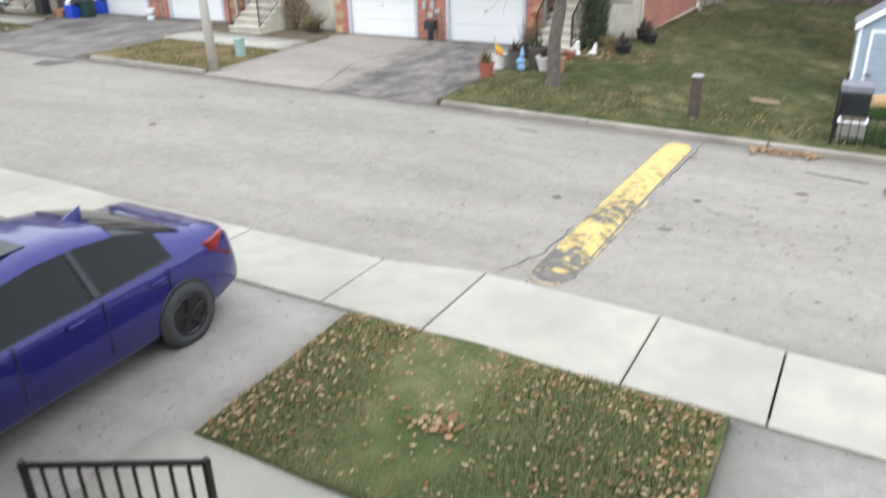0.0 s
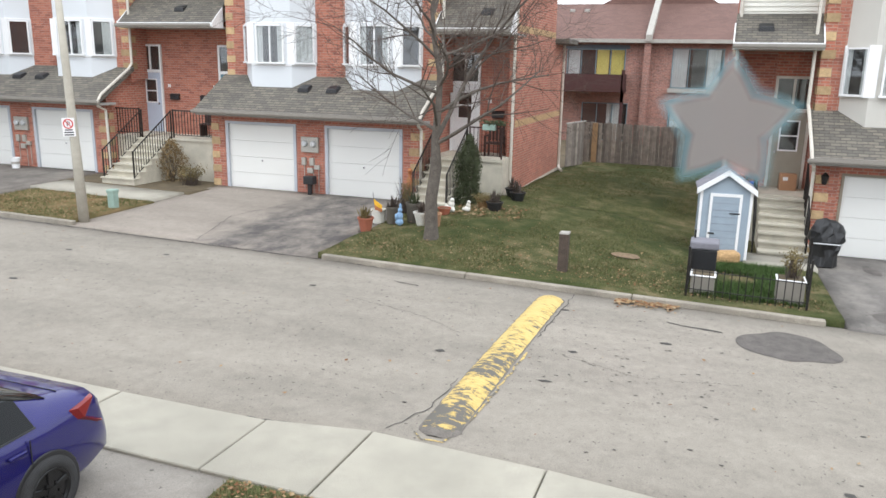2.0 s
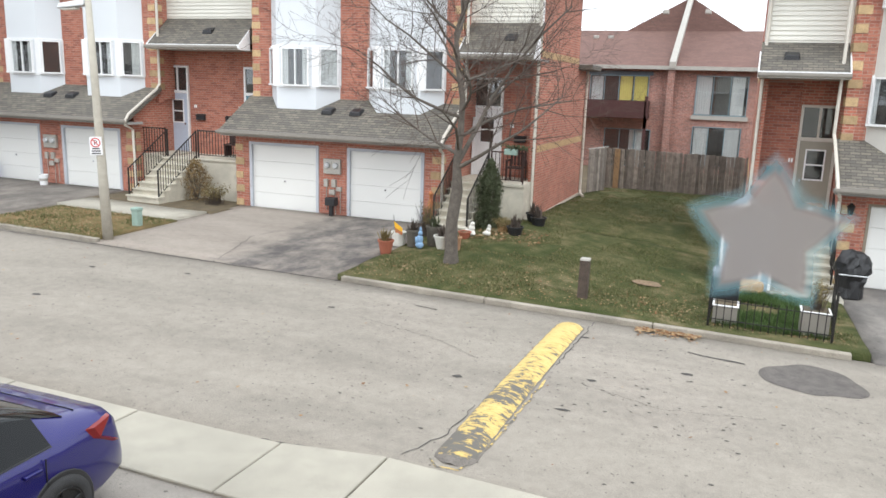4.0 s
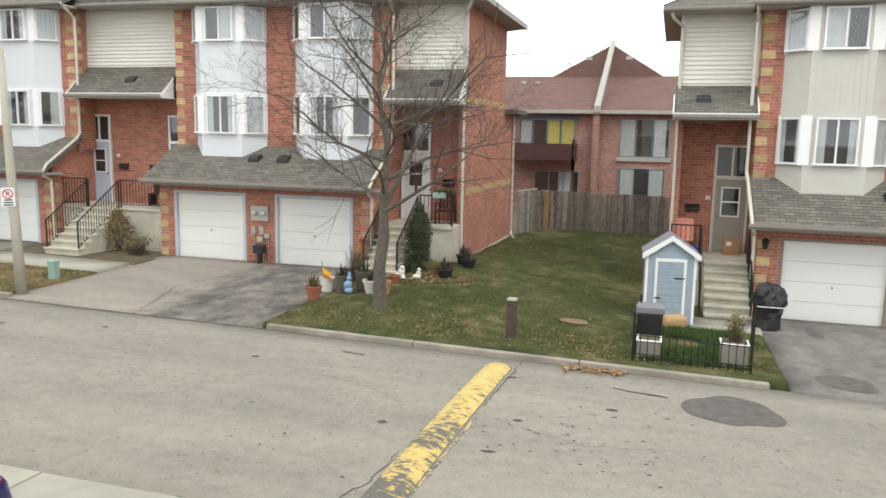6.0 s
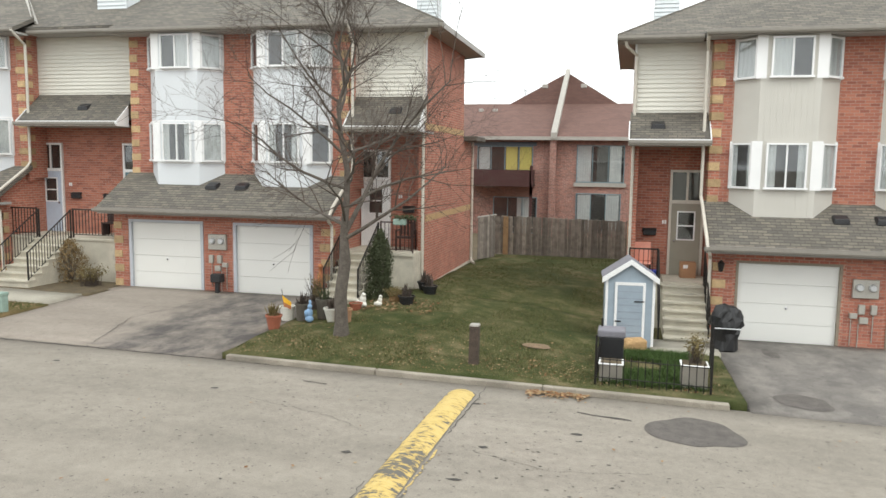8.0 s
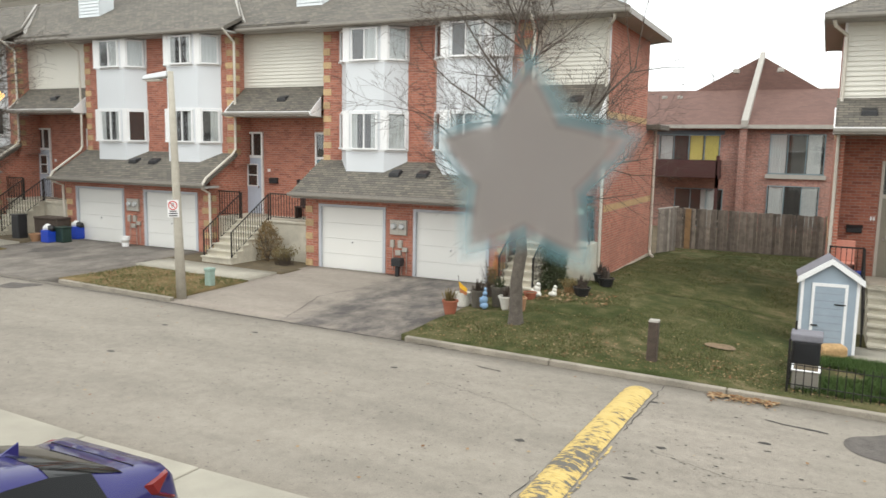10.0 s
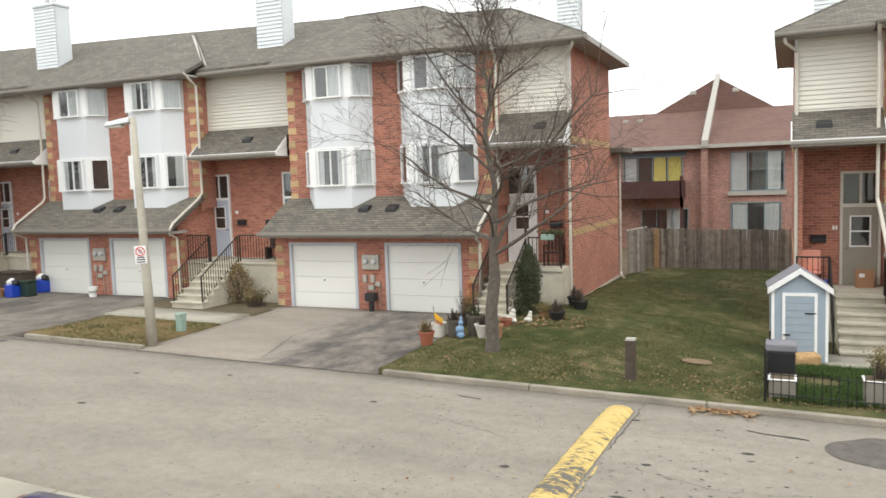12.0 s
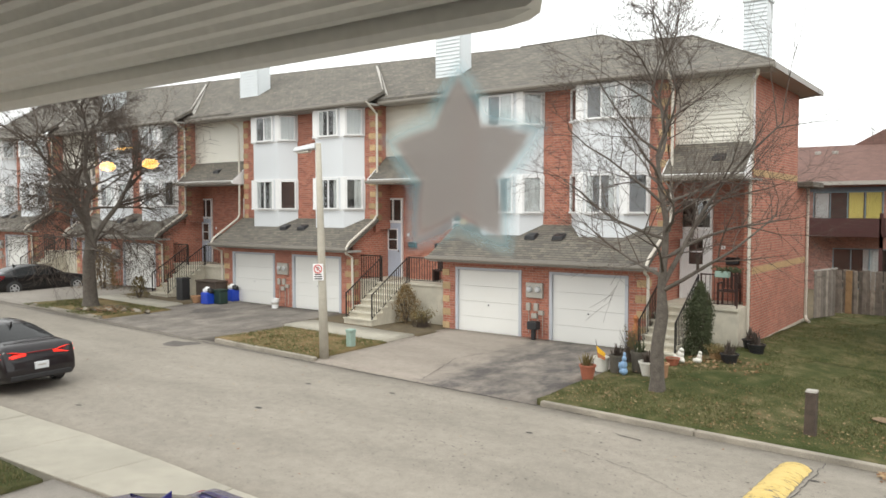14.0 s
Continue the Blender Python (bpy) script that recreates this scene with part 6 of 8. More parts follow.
        a = [(s * 0.34, -4.475 * k, 0.80), (s * 0.34, -4.465 * k, 0.955), (s * 0.62, -4.455 * k, 0.985), (s * 0.84, -4.34 * k, 0.985), (s * 0.872, -4.12 * k, 0.955), (s * 0.88, -4.18 * k, 0.84), (s * 0.855, -4.42 * k, 0.70), (s * 0.62, -4.53 * k, 0.72)]
        if lit:
            a = [(s * 0.30, -4.48 * k, 0.85), (s * 0.30, -4.475 * k, 0.90), (s * 0.60, -4.465 * k, 0.955), (s * 0.83, -4.36 * k, 0.96), (s * 0.865, -4.18 * k, 0.935), (s * 0.87, -4.20 * k, 0.88), (s * 0.84, -4.40 * k, 0.835), (s * 0.60, -4.49 * k, 0.82)]
        out = 0.085 if lit else 0.045
        drop = -0.03 if lit else 0.0
        prism(bm, [Vector(p) + Vector((-0.04 * s, 0.06, drop)) for p in a], [Vector(p) + Vector((0.018 * s, -out, drop)) for p in a])
        part("tail_lamp", bm, TAIL_ON if lit else TAIL, root, "glowing red tail lamp" if lit else "dark red tail lamp")
    for s in (1, -1):
        for y in (-0.88, -3.74):
            bm = bmesh.new()
            lathe(bm, [(0.29, -0.10), (0.325, -0.07), (0.33, 0.0), (0.325, 0.07), (0.29, 0.10), (0.22, 0.10), (0.215, 0.074)], sides=28)
            # thin dark ring drawn for the shaded gap between tyre and body
            arch = bmesh.new()
            lathe(arch, [(0.352, -0.03), (0.362, 0.0), (0.352, 0.008)], sides=28)
            rimm = bmesh.new()
            lathe(rimm, [(0.213, 0.0755), (0.217, 0.098), (0.198, 0.101), (0.186, 0.08), (0.180, 0.0765)], sides=24)
            spk = bmesh.new()
            for q in range(spokes):
                a = 2 * math.pi * q / spokes
                c, d = math.cos(a), math.sin(a)
                prism(spk, [(-0.035 * d, 0.035 * c, 0.02), (0.035 * d, -0.035 * c, 0.02), (0.20 * c + 0.03 * d, 0.20 * d - 0.03 * c, 0.02), (0.20 * c - 0.03 * d, 0.20 * d + 0.03 * c, 0.02)],
                      [(-0.03 * d, 0.03 * c, 0.055), (0.03 * d, -0.03 * c, 0.055), (0.20 * c + 0.02 * d, 0.20 * d - 0.02 * c, 0.05), (0.20 * c - 0.02 * d, 0.20 * d + 0.02 * c, 0.05)])
            lathe(spk, [(0.05, 0.02), (0.05, 0.062), (0.03, 0.068)], sides=12)
            for q in range(5):
                a = 2 * math.pi * (q + 0.5) / 5
                lathe(spk, [(0.014, 0.03), (0.014, 0.066), (0.008, 0.07)], (0.085 * math.cos(a), 0.085 * math.sin(a), 0.0), 8)
            disc = bmesh.new()
            lathe(disc, [(0.20, 0.0), (0.13, 0.012), (0.05, 0.02)], sides=20)
            for b_ in (spk, disc):
                for v in b_.verts:
                    v.co.z = 0.0775 + 0.45 * v.co.z
            rot = Matrix.Rotation(radians(90 * s), 4, "Y")
            for b_ in (bm, arch, rimm, spk, disc):
                bmesh.ops.transform(b_, matrix=Matrix.Translation((s * 0.838, y * k, 0.33)) @ rot, verts=list(b_.verts))
            bmesh.ops.translate(arch, verts=list(arch.verts), vec=(s * 0.062, 0, 0.012))
            part("arch_gap_shade", arch, DARK, root)
            wheel = part("wheel", bm, RUBBER, root, smooth=True)
            part("rim", rimm, rim, wheel, smooth=True)
            part("spokes", spk, rim, wheel)
            part("wheel_disc", disc, WHEEL, wheel)
    bm = soft_box(-0.16, -4.60 * k - 0.02, 0.50, 0.16, -4.56 * k, 0.66, 0.01, 1)
    part("number_plate", bm, WHITE, root)
    part("plate_bar", new_box(-0.09, -4.60 * k - 0.024, 0.575, 0.09, -4.60 * k - 0.018, 0.605), METER, root)
    part("bumper_strip", soft_box(-0.70, -4.60 * k - 0.012, 0.30, 0.70, -4.50 * k, 0.42, 0.02, 1), DARK, root)
    part("grille", soft_box(-0.5, -0.06 * k, 0.36, 0.5, 0.012, 0.52, 0.02, 1), DARK, root)
    bm = bmesh.new()
    prism(bm, [(-0.03, -3.42 * k, 1.33), (0.03, -3.42 * k, 1.33), (0.03, -3.2 * k, 1.37), (-0.03, -3.2 * k, 1.37)], [(-0.008, -3.44 * k, 1.45), (0.008, -3.44 * k, 1.45), (0.01, -3.3 * k, 1.40), (-0.01, -3.3 * k, 1.40)])
    part("roof_antenna", bm, paint, root)
    part("boot_seam", new_box(-0.6, -4.2 * k, 1.05, 0.6, -4.194 * k, 1.075), DARK, root)
    return root


purple = sedan("sedan", "indigo blue saloon parked nose-in on the driveway", CAR_BLUE, pose(8.56, -20.02, -0.115, 0, 0, 180))
part("sunroof", soft_box(-0.36, -2.62, 1.415, 0.36, -2.2, 1.428, 0.004, 1), CAR_GLASS, purple)
grey = sedan("sedan", "charcoal saloon braking in the street, tail lamps lit", CAR_GREY, pose(-7.25, -13.05, road_z(-5) + 0.02, 0, 0, 94), 4.95, True, GALV)
bm = soft_box(-0.62, -4.95 * 1.0 + 0.07, 0.865, 0.62, -4.95 + 0.11, 0.89, 0.008, 1)
part("tail_light_strip", bm, TAIL, grey)
sedan("sedan", "glossy black saloon parked on the driveway by the verge", CAR_BLACK, pose(-23.3, -0.6, 0.06, 0, 0, 0), 4.8, False, GALV)


# ---- street furniture ----
lamp_post = thing("street_lamp", "slim tapered concrete street lamp with a grey head", "street lamp", "", pose(-0.14, -6.1, 0.0, 0, -1.7, 0) @ Matrix.Diagonal((1, 1, 0.945, 1)))
bm = bmesh.new()
tube(bm, [(0, 0, -0.2), (0, 0, 2.0), (0, 0, 4.2), (0, 0, 6.25)], [0.135, 0.115, 0.095, 0.075], 14)
part("pole", bm, POLE, lamp_post, smooth=True)
bm = bmesh.new()
tube(bm, [(0, 0, 6.1), (-0.25, 0, 6.17), (-0.45, 0, 6.18)], 0.03, 8)
part("arm", bm, GALV, lamp_post)
bm = bmesh.new()
prism(bm, [(-0.95, -0.11, 6.06), (-0.05, -0.13, 6.10), (-0.05, 0.13, 6.10), (-0.95, 0.11, 6.06)], [(-0.9, -0.08, 6.20), (-0.05, -0.09, 6.27), (-0.05, 0.09, 6.27), (-0.9, 0.08, 6.20)])
bevelled(bm, 0.03, 2)
head = part("lamp_head", bm, GALV, lamp_post)
part("lens", soft_box(-0.85, -0.08, 6.02, -0.35, 0.08, 6.07, 0.015, 1), WHITE_POT, head)
sign = thing("parking_sign", "small white no-parking sign with a red ring", "street sign", "", pose(-0.205, -6.1, -0.09, 0, -1.7, 30))
part("plate", soft_box(-0.15, -0.135, 2.24, 0.15, -0.12, 2.70, 0.006, 1), TRIM, sign)
bm = bmesh.new()
for q in range(24):
    a, b = 2 * math.pi * q / 24, 2 * math.pi * (q + 1) / 24
    prism(bm, [(r * math.cos(c), -0.137, 2.555 + r * math.sin(c)) for r, c in ((0.095, a), (0.12, a), (0.12, b), (0.095, b))], [(r * math.cos(c), -0.142, 2.555 + r * math.sin(c)) for r, c in ((0.095, a), (0.12, a), (0.12, b), (0.095, b))])
prism(bm, [(-0.08, -0.138, 2.625), (-0.065, -0.138, 2.64), (0.08, -0.138, 2.485), (0.065, -0.138, 2.47)], [(-0.08, -0.143, 2.625), (-0.065, -0.143, 2.64), (0.08, -0.143, 2.485), (0.065, -0.143, 2.47)])
part("red_ring", bm, REDP, sign)
cu = bpy.data.curves.new("letter", "FONT")
cu.body, cu.size, cu.extrude, cu.align_x = "P", 0.17, 0.001, "CENTER"
letter = new("letter", cu)
cu.materials.append(DARK)
letter.parent = sign
letter.matrix_basis = pose(0, -0.1365, 2.495, 90, 0, 0)
bm = bmesh.new()
for z, w in ((2.39, 0.09), (2.33, 0.11), (2.27, 0.11)):
    box(bm, -w, -0.138, z, w, -0.135, z + 0.03)
part("text_bars", bm, DARK, sign)

bm = soft_box(-0.13, -0.13, -0.1, 0.13, 0.13, 0.62, 0.03, 2)
ub = thing("utility_pedestal", "pale green utility pedestal on the verge", "utility box", "", pose(-0.49, -4.68, 0.03) @ Matrix.Diagonal((0.8, 0.8, 0.82, 1)))
part("body", bm, GREEN_BOX, ub)
part("lid", soft_box(-0.15, -0.15, 0.56, 0.15, 0.15, 0.68, 0.03, 2), GREEN_BOX, ub)

post = thing("bollard_post", "short square brown timber post with a pale top", "post", "", pose(12.12, -5.7, -0.3))
bm = bmesh.new()
prism(bm, [(-0.1, -0.1, -0.2), (0.1, -0.1, -0.2), (0.1, 0.1, -0.2), (-0.1, 0.1, -0.2)], [(-0.075, -0.095, 1.05), (0.115, -0.095, 1.05), (0.115, 0.095, 1.05), (-0.075, 0.095, 1.05)])
bevelled(bm, 0.012, 2)
part("shaft", bm, POST, post)
bm = bmesh.new()
prism(bm, [(-0.08, -0.1, 1.04), (0.12, -0.1, 1.04), (0.12, 0.1, 1.04), (-0.08, 0.1, 1.04)], [(-0.07, -0.09, 1.075), (0.11, -0.09, 1.075), (0.11, 0.09, 1.075), (-0.07, 0.09, 1.075)])
part("cap", bm, FLASH, post)

# ---- the end house's front garden ----
shed = thing("garden_shed", "small blue-grey resin shed with white trim", "shed", "", pose(15.20, -1.60, -0.42, 0, 0, 4))
W2, D2, HE, HP = 0.58, 0.5, 1.78, 2.18
bm = bmesh.new()
prism(bm, [(-W2, -D2, 0), (W2, -D2, 0), (W2, -D2, HE), (0, -D2, HP), (-W2, -D2, HE)], [(-W2, D2, 0), (W2, D2, 0), (W2, D2, HE), (0, D2, HP), (-W2, D2, HE)])
part("walls", bm, SHED_BLUE, shed)
for s in (-1, 1):
    bm = bmesh.new()
    prism(bm, [(0, -D2 - 0.08, HP + 0.0), (s * (W2 + 0.08), -D2 - 0.08, HE - 0.05), (s * (W2 + 0.08), D2 + 0.08, HE - 0.05), (0, D2 + 0.08, HP)], [(0, -D2 - 0.08, HP + 0.05), (s * (W2 + 0.08), -D2 - 0.08, HE), (s * (W2 + 0.08), D2 + 0.08, HE), (0, D2 + 0.08, HP + 0.05)])
    part("roof_panel", bm, SHED_ROOF, shed)
    bm = bmesh.new()
    prism(bm, [(0, -D2 - 0.10, HP - 0.07), (s * (W2 + 0.09), -D2 - 0.10, HE - 0.13), (s * (W2 + 0.09), -D2 - 0.06, HE - 0.13), (0, -D2 - 0.06, HP - 0.07)], [(0, -D2 - 0.10, HP + 0.055), (s * (W2 + 0.09), -D2 - 0.10, HE + 0.005), (s * (W2 + 0.09), -D2 - 0.06, HE + 0.005), (0, -D2 - 0.06, HP + 0.055)])
    part("barge_board", bm, TRIM, shed)
    part("corner_trim", new_box(min(s * W2, s * (W2 - 0.05)) - 0.006, -D2 - 0.012, 0, max(s * W2, s * (W2 - 0.05)) + 0.006, -D2 + 0.05, HE - 0.04), TRIM, shed)
dr = part("shed_door", new_box(-0.30, -D2 - 0.02, 0.06, 0.30, -D2 + 0.01, 1.60), SHED_BLUE, shed)
bm = bmesh.new()
for b in ((-0.36, -D2 - 0.028, 0.04, -0.30, -D2, 1.67), (0.30, -D2 - 0.028, 0.04, 0.36, -D2, 1.67), (-0.30, -D2 - 0.028, 1.60, 0.30, -D2, 1.67)):
    box(bm, *b)
part("door_trim", bm, TRIM, shed)
bm = bmesh.new()
for q in range(9):
    box(bm, -0.29, -D2 - 0.026, 0.12 + q * 0.165, 0.29, -D2 - 0.018, 0.125 + q * 0.165)
part("board_lines", bm, SHED_ROOF, dr)
part("hinge", new_box(0.10, -D2 - 0.04, 1.20, 0.33, -D2 - 0.02, 1.225), IRON, dr)
part("hinge", new_box(0.10, -D2 - 0.04, 0.25, 0.33, -D2 - 0.02, 0.275), IRON, dr)
part("latch", new_box(-0.34, -D2 - 0.045, 0.70, -0.20, -D2 - 0.02, 0.73), IRON, dr)


def pot(name, x, y, z, r0, r1, h, material, label, plant=None, seed=0, group="garden pots"):
    root = thing(name, label, "plant pot", group, pose(x, y, z))
    bm = bmesh.new()
    lathe(bm, [(r0 * 0.95, -0.03), (r0, 0), (r1, h * 0.86), (r1 * 1.1, h * 0.87), (r1 * 1.1, h), (r1 * 0.95, h), (r1 * 0.9, h * 0.8)], sides=18)
    part("pot", bm, material, root)
    bm = bmesh.new()
    lathe(bm, [(r1 * 0.85, h * 0.7), (r1 * 0.9, h * 0.86)], sides=14)
    part("soil", bm, EARTH, root)
    if plant:
        rng = random.Random(seed)
        bm = bmesh.new()
        for q in range(46):
            a, l_ = rng.uniform(0, 6.28), rng.uniform(0.12, 0.42)
            t = rng.uniform(0.1, 0.7)
            p0 = Vector((rng.uniform(-r1, r1) * 0.5, rng.uniform(-r1, r1) * 0.5, h * 0.85))
            p1 = p0 + Vector((math.cos(a) * math.sin(t), math.sin(a) * math.sin(t), math.cos(t))) * l_
            w = Vector((-math.sin(a), math.cos(a), 0)) * 0.012
            mid = p0.lerp(p1, 0.6)
            bm.faces.new([bm.verts.new(c) for c in (p0 - w * 0.3, p0 + w * 0.3, mid + w * 1.6, p1, mid - w * 1.6)])
        part("stems", bm, plant, root)
    return root


def leafy(name, label, category, x, y, z, rx, ry, h, material, seed, n=900, leaf=0.05, taper=0.5, twigm=None):
    """A shrub of many small leaves round thin stems."""
    rng = random.Random(seed)
    root = thing(name, label, category, "", pose(x, y, z))
    bm, stems = bmesh.new(), bmesh.new()
    for q in range(14):
        a = rng.uniform(0, 6.28)
        tip = Vector((math.cos(a) * rx * rng.uniform(0.2, 0.8), math.sin(a) * ry * rng.uniform(0.2, 0.8), h * rng.uniform(0.5, 0.95)))
        tube(stems, [(0, 0, -0.05), tip * 0.5 + Vector((0, 0, 0.08)), tip], [0.016, 0.010, 0.004], 4)
    for q in range(n):
        t = rng.random() ** 0.8
        a = rng.uniform(0, 6.28)
        wid = (1 - t) ** taper * (0.86 + 0.14 * math.sin(9 * t + seed)) * (1 + 0.20 * math.sin(3 * a + 4 * t + seed) + 0.10 * math.sin(7 * a - 9 * t))
        rr = math.sqrt(rng.uniform(0.25, 1.0)) * wid * rng.uniform(0.75, 1.15)
        p = Vector((math.cos(a) * rx * rr, math.sin(a) * ry * rr, 0.03 + t * h * rng.uniform(0.92, 1.06)))
        u = Vector((rng.gauss(0, 1), rng.gauss(0, 1), rng.gauss(0.4, 0.8))).normalized() * leaf * rng.uniform(0.6, 1.4)
        w = u.orthogonal().normalized() * leaf * 0.32
        bm.faces.new([bm.verts.new(c) for c in (p - u, p + w, p + u, p - w)])
    part("stems", stems, TWIG, root)
    part("foliage", bm, material, root)
    return root


def bushy(name, label, x, y, z, r, h, seed, n=70, material=TWIG, lean=0.5):
    """A thin twiggy shrub without many leaves."""
    rng = random.Random(seed)
    root = thing(name, label, "shrub", "", pose(x, y, z))
    bm = bmesh.new()
    for q in range(n):
        a, t = rng.uniform(0, 6.28), rng.uniform(0.05, lean)
        p = Vector((rng.uniform(-r, r) * 0.35, rng.uniform(-r, r) * 0.35, 0))
        l_ = h * rng.uniform(0.5, 1.0)
        d = Vector((math.cos(a) * math.sin(t), math.sin(a) * math.sin(t), math.cos(t)))
        tube(bm, [p, p + d * l_ * 0.5 + Vector((0, 0, 0.03)), p + d * l_], [0.007, 0.005, 0.002], 3)
    part("stems", bm, material, root)
    lf = bmesh.new()
    for q in range(n * 7):
        a, t = rng.uniform(0, 6.28), rng.random()
        p = Vector((math.cos(a) * r * t * rng.random(), math.sin(a) * r * t * rng.random(), 0.1 + h * t * rng.uniform(0.5, 1)))
        u = Vector((rng.gauss(0, 1), rng.gauss(0, 1), rng.gauss(0, 1))).normalized() * 0.035
        w = u.orthogonal().normalized() * 0.014
        lf.faces.new([lf.verts.new(c) for c in (p - u, p + w, p + u, p - w)])
    part("foliage", lf, SHRUB, root)
    return root


def figure(name, label, x, y, z, parts_, material, s=1.0):
    """A plain garden figure: one smooth mesh of stacked rounds."""
    bm = bmesh.new()
    lathe(bm, [(r * s, h * s) for r, h in parts_], sides=14)
    return solid(name, bm, material, label, "garden ornament", "garden ornaments", pose(x, y, z), True)


def ornament(name, label, x, y, z, lumps, material):
    """A plain rounded garden figure of merged lumps, one mesh."""
    bm = bmesh.new()
    for cx, cy, cz, rx, ry, rz in lumps:
        got = bmesh.ops.create_icosphere(bm, subdivisions=2, radius=1.0)
        for v in got["verts"]:
            v.co = Vector((cx + v.co.x * rx, cy + v.co.y * ry, cz + v.co.z * rz)) + 0.012 * noise.noise_vector(v.co * 2.3 + Vector((cx, cy, cz)) * 9)
    return solid(name, bm, material, label, "garden ornament", "garden ornaments", pose(x, y, z), True)


def g(x, y):
    return lawn_z(x, y) + 0.01


pot("plant_pot", 6.85, -4.1, g(6.85, -4.1), 0.14, 0.19, 0.33, TERRA, "terracotta pot beside the driveway", SHRUB, 1)
pot("plant_pot", 6.72, -3.05, g(6.7, -3.05), 0.16, 0.19, 0.34, WHITE_POT, "white pot holding a small bright flag", None, 2)
pot("plant_pot", 7.15, -3.05, g(7.1, -3.1), 0.17, 0.19, 0.44, GREY_POT, "tall dark grey planter with dry stems", TWIG, 3)
pot("plant_pot", 7.62, -2.8, g(7.6, -2.8), 0.17, 0.2, 0.5, GREY_POT, "grey-green planter with trailing leaves", HEDGE, 4)
pot("plant_pot", 8.0, -3.2, g(8.0, -3.2), 0.13, 0.20, 0.34, WHITE_POT, "white urn with dead flowers", TWIG, 5)
pot("plant_pot", 8.35, -3.3, g(8.3, -3.3), 0.17, 0.2, 0.34, CARD, "tan planter beside the tree", None, 6)
pot("plant_pot", 8.15, -1.9, g(8.1, -1.9), 0.12, 0.17, 0.2, TERRA, "low terracotta dish by the steps", None, 7)
for x, y, h in ((9.35, -1.2, 0.22), (9.6, 0.35, 0.24), (9.35, 0.75, 0.26)):
    pot("plant_pot", x, y, g(x, y), 0.17, 0.22, h, DARK, "black plastic planter by the house corner", TWIG, int(x * 10))
flag = thing("garden_flag", "small yellow and orange flag on a stick", "flag", "", pose(6.72, -3.22, g(6.8, -3.2) + 0.3))
bm = bmesh.new()
tube(bm, [(0, 0, -0.05), (-0.08, 0, 0.5)], 0.008, 5)
part("stick", bm, TWIG, flag)
for q, mt in ((0, YELLOWF), (1, ORANGE)):
    bm = bmesh.new()
    prism(bm, [(-0.06 + 0.02 * q, -0.01, 0.34 - 0.17 * q), (0.20, -0.04, 0.18 - 0.10 * q), (0.18, -0.03, 0.06 - 0.06 * q), (-0.03 + 0.02 * q, -0.01, 0.18 - 0.13 * q)], [(-0.06 + 0.02 * q, 0.0, 0.34 - 0.17 * q), (0.20, -0.03, 0.18 - 0.10 * q), (0.18, -0.02, 0.06 - 0.06 * q), (-0.03 + 0.02 * q, 0.0, 0.18 - 0.13 * q)])
    part("cloth", bm, mt, flag)
ornament("garden_ornament", "pale blue painted garden figure beside the pots", 7.45, -3.35, g(7.45, -3.35), [(0, 0, 0.09, 0.11, 0.10, 0.10), (0, 0, 0.24, 0.09, 0.08, 0.12), (0.02, -0.01, 0.40, 0.06, 0.06, 0.07), (0.02, 0, 0.50, 0.035, 0.035, 0.07), (-0.07, -0.05, 0.22, 0.04, 0.05, 0.09)], BLUEP)
ornament("garden_ornament", "white plaster garden figure on the lawn", 8.20, -1.55, g(8.2, -1.55), [(0, 0, 0.09, 0.13, 0.11, 0.10), (0.02, 0, 0.22, 0.09, 0.08, 0.11), (0.05, -0.02, 0.34, 0.065, 0.06, 0.065), (-0.10, -0.04, 0.13, 0.06, 0.05, 0.08), (0.10, -0.06, 0.07, 0.05, 0.07, 0.05)], STATUE)
ornament("garden_ornament", "small white plaster garden figure", 8.66, -1.5, g(8.66, -1.5), [(0, 0, 0.07, 0.10, 0.08, 0.08), (0.03, 0, 0.17, 0.06, 0.055, 0.08), (0.05, -0.01, 0.26, 0.05, 0.045, 0.05), (-0.08, 0, 0.06, 0.06, 0.04, 0.05)], STATUE)
figure("scarecrow_doll", "brown straw doll tied to the stair railing", 6.66, -0.75, 0.30, [(0.03, 0), (0.07, 0.15), (0.09, 0.4), (0.08, 0.55), (0.03, 0.6), (0.06, 0.66), (0.05, 0.74), (0.09, 0.76), (0.03, 0.85)], ORANGE)
bushy("dry_shrub", "tall dry stems standing by the steps", 6.95, -1.7, g(6.95, -1.7), 0.28, 0.95, 61, 90)
bushy("dry_shrub", "clump of tan dry grass by the cedar", 8.95, -1.0, g(8.95, -1.0), 0.35, 0.32, 62, 120, STRAW)
dchair = thing("porch_chair", "dark brown slatted chair on the end porch", "chair", "", pose(8.45, 1.75, 1.34))
part("seat", soft_box(-0.27, -0.25, 0.38, 0.27, 0.25, 0.43, 0.015, 1), IRON_BROWN, dchair)
for q in range(5):
    part("slat", soft_box(-0.25 + q * 0.108, 0.20, 0.45, -0.18 + q * 0.108, 0.23, 0.92, 0.008, 1), IRON_BROWN, dchair)
part("top_rail", soft_box(-0.27, 0.19, 0.92, 0.27, 0.24, 0.99, 0.012, 1), IRON_BROWN, dchair)
for q in (-0.25, 0.25):
    part("armrest", soft_box(q - 0.03, -0.25, 0.60, q + 0.03, 0.22, 0.64, 0.01, 1), IRON_BROWN, dchair)
    for w in (-0.23, 0.21):
        part("leg", new_box(q - 0.022, w - 0.022, 0, q + 0.022, w + 0.022, 0.60), IRON_BROWN, dchair)
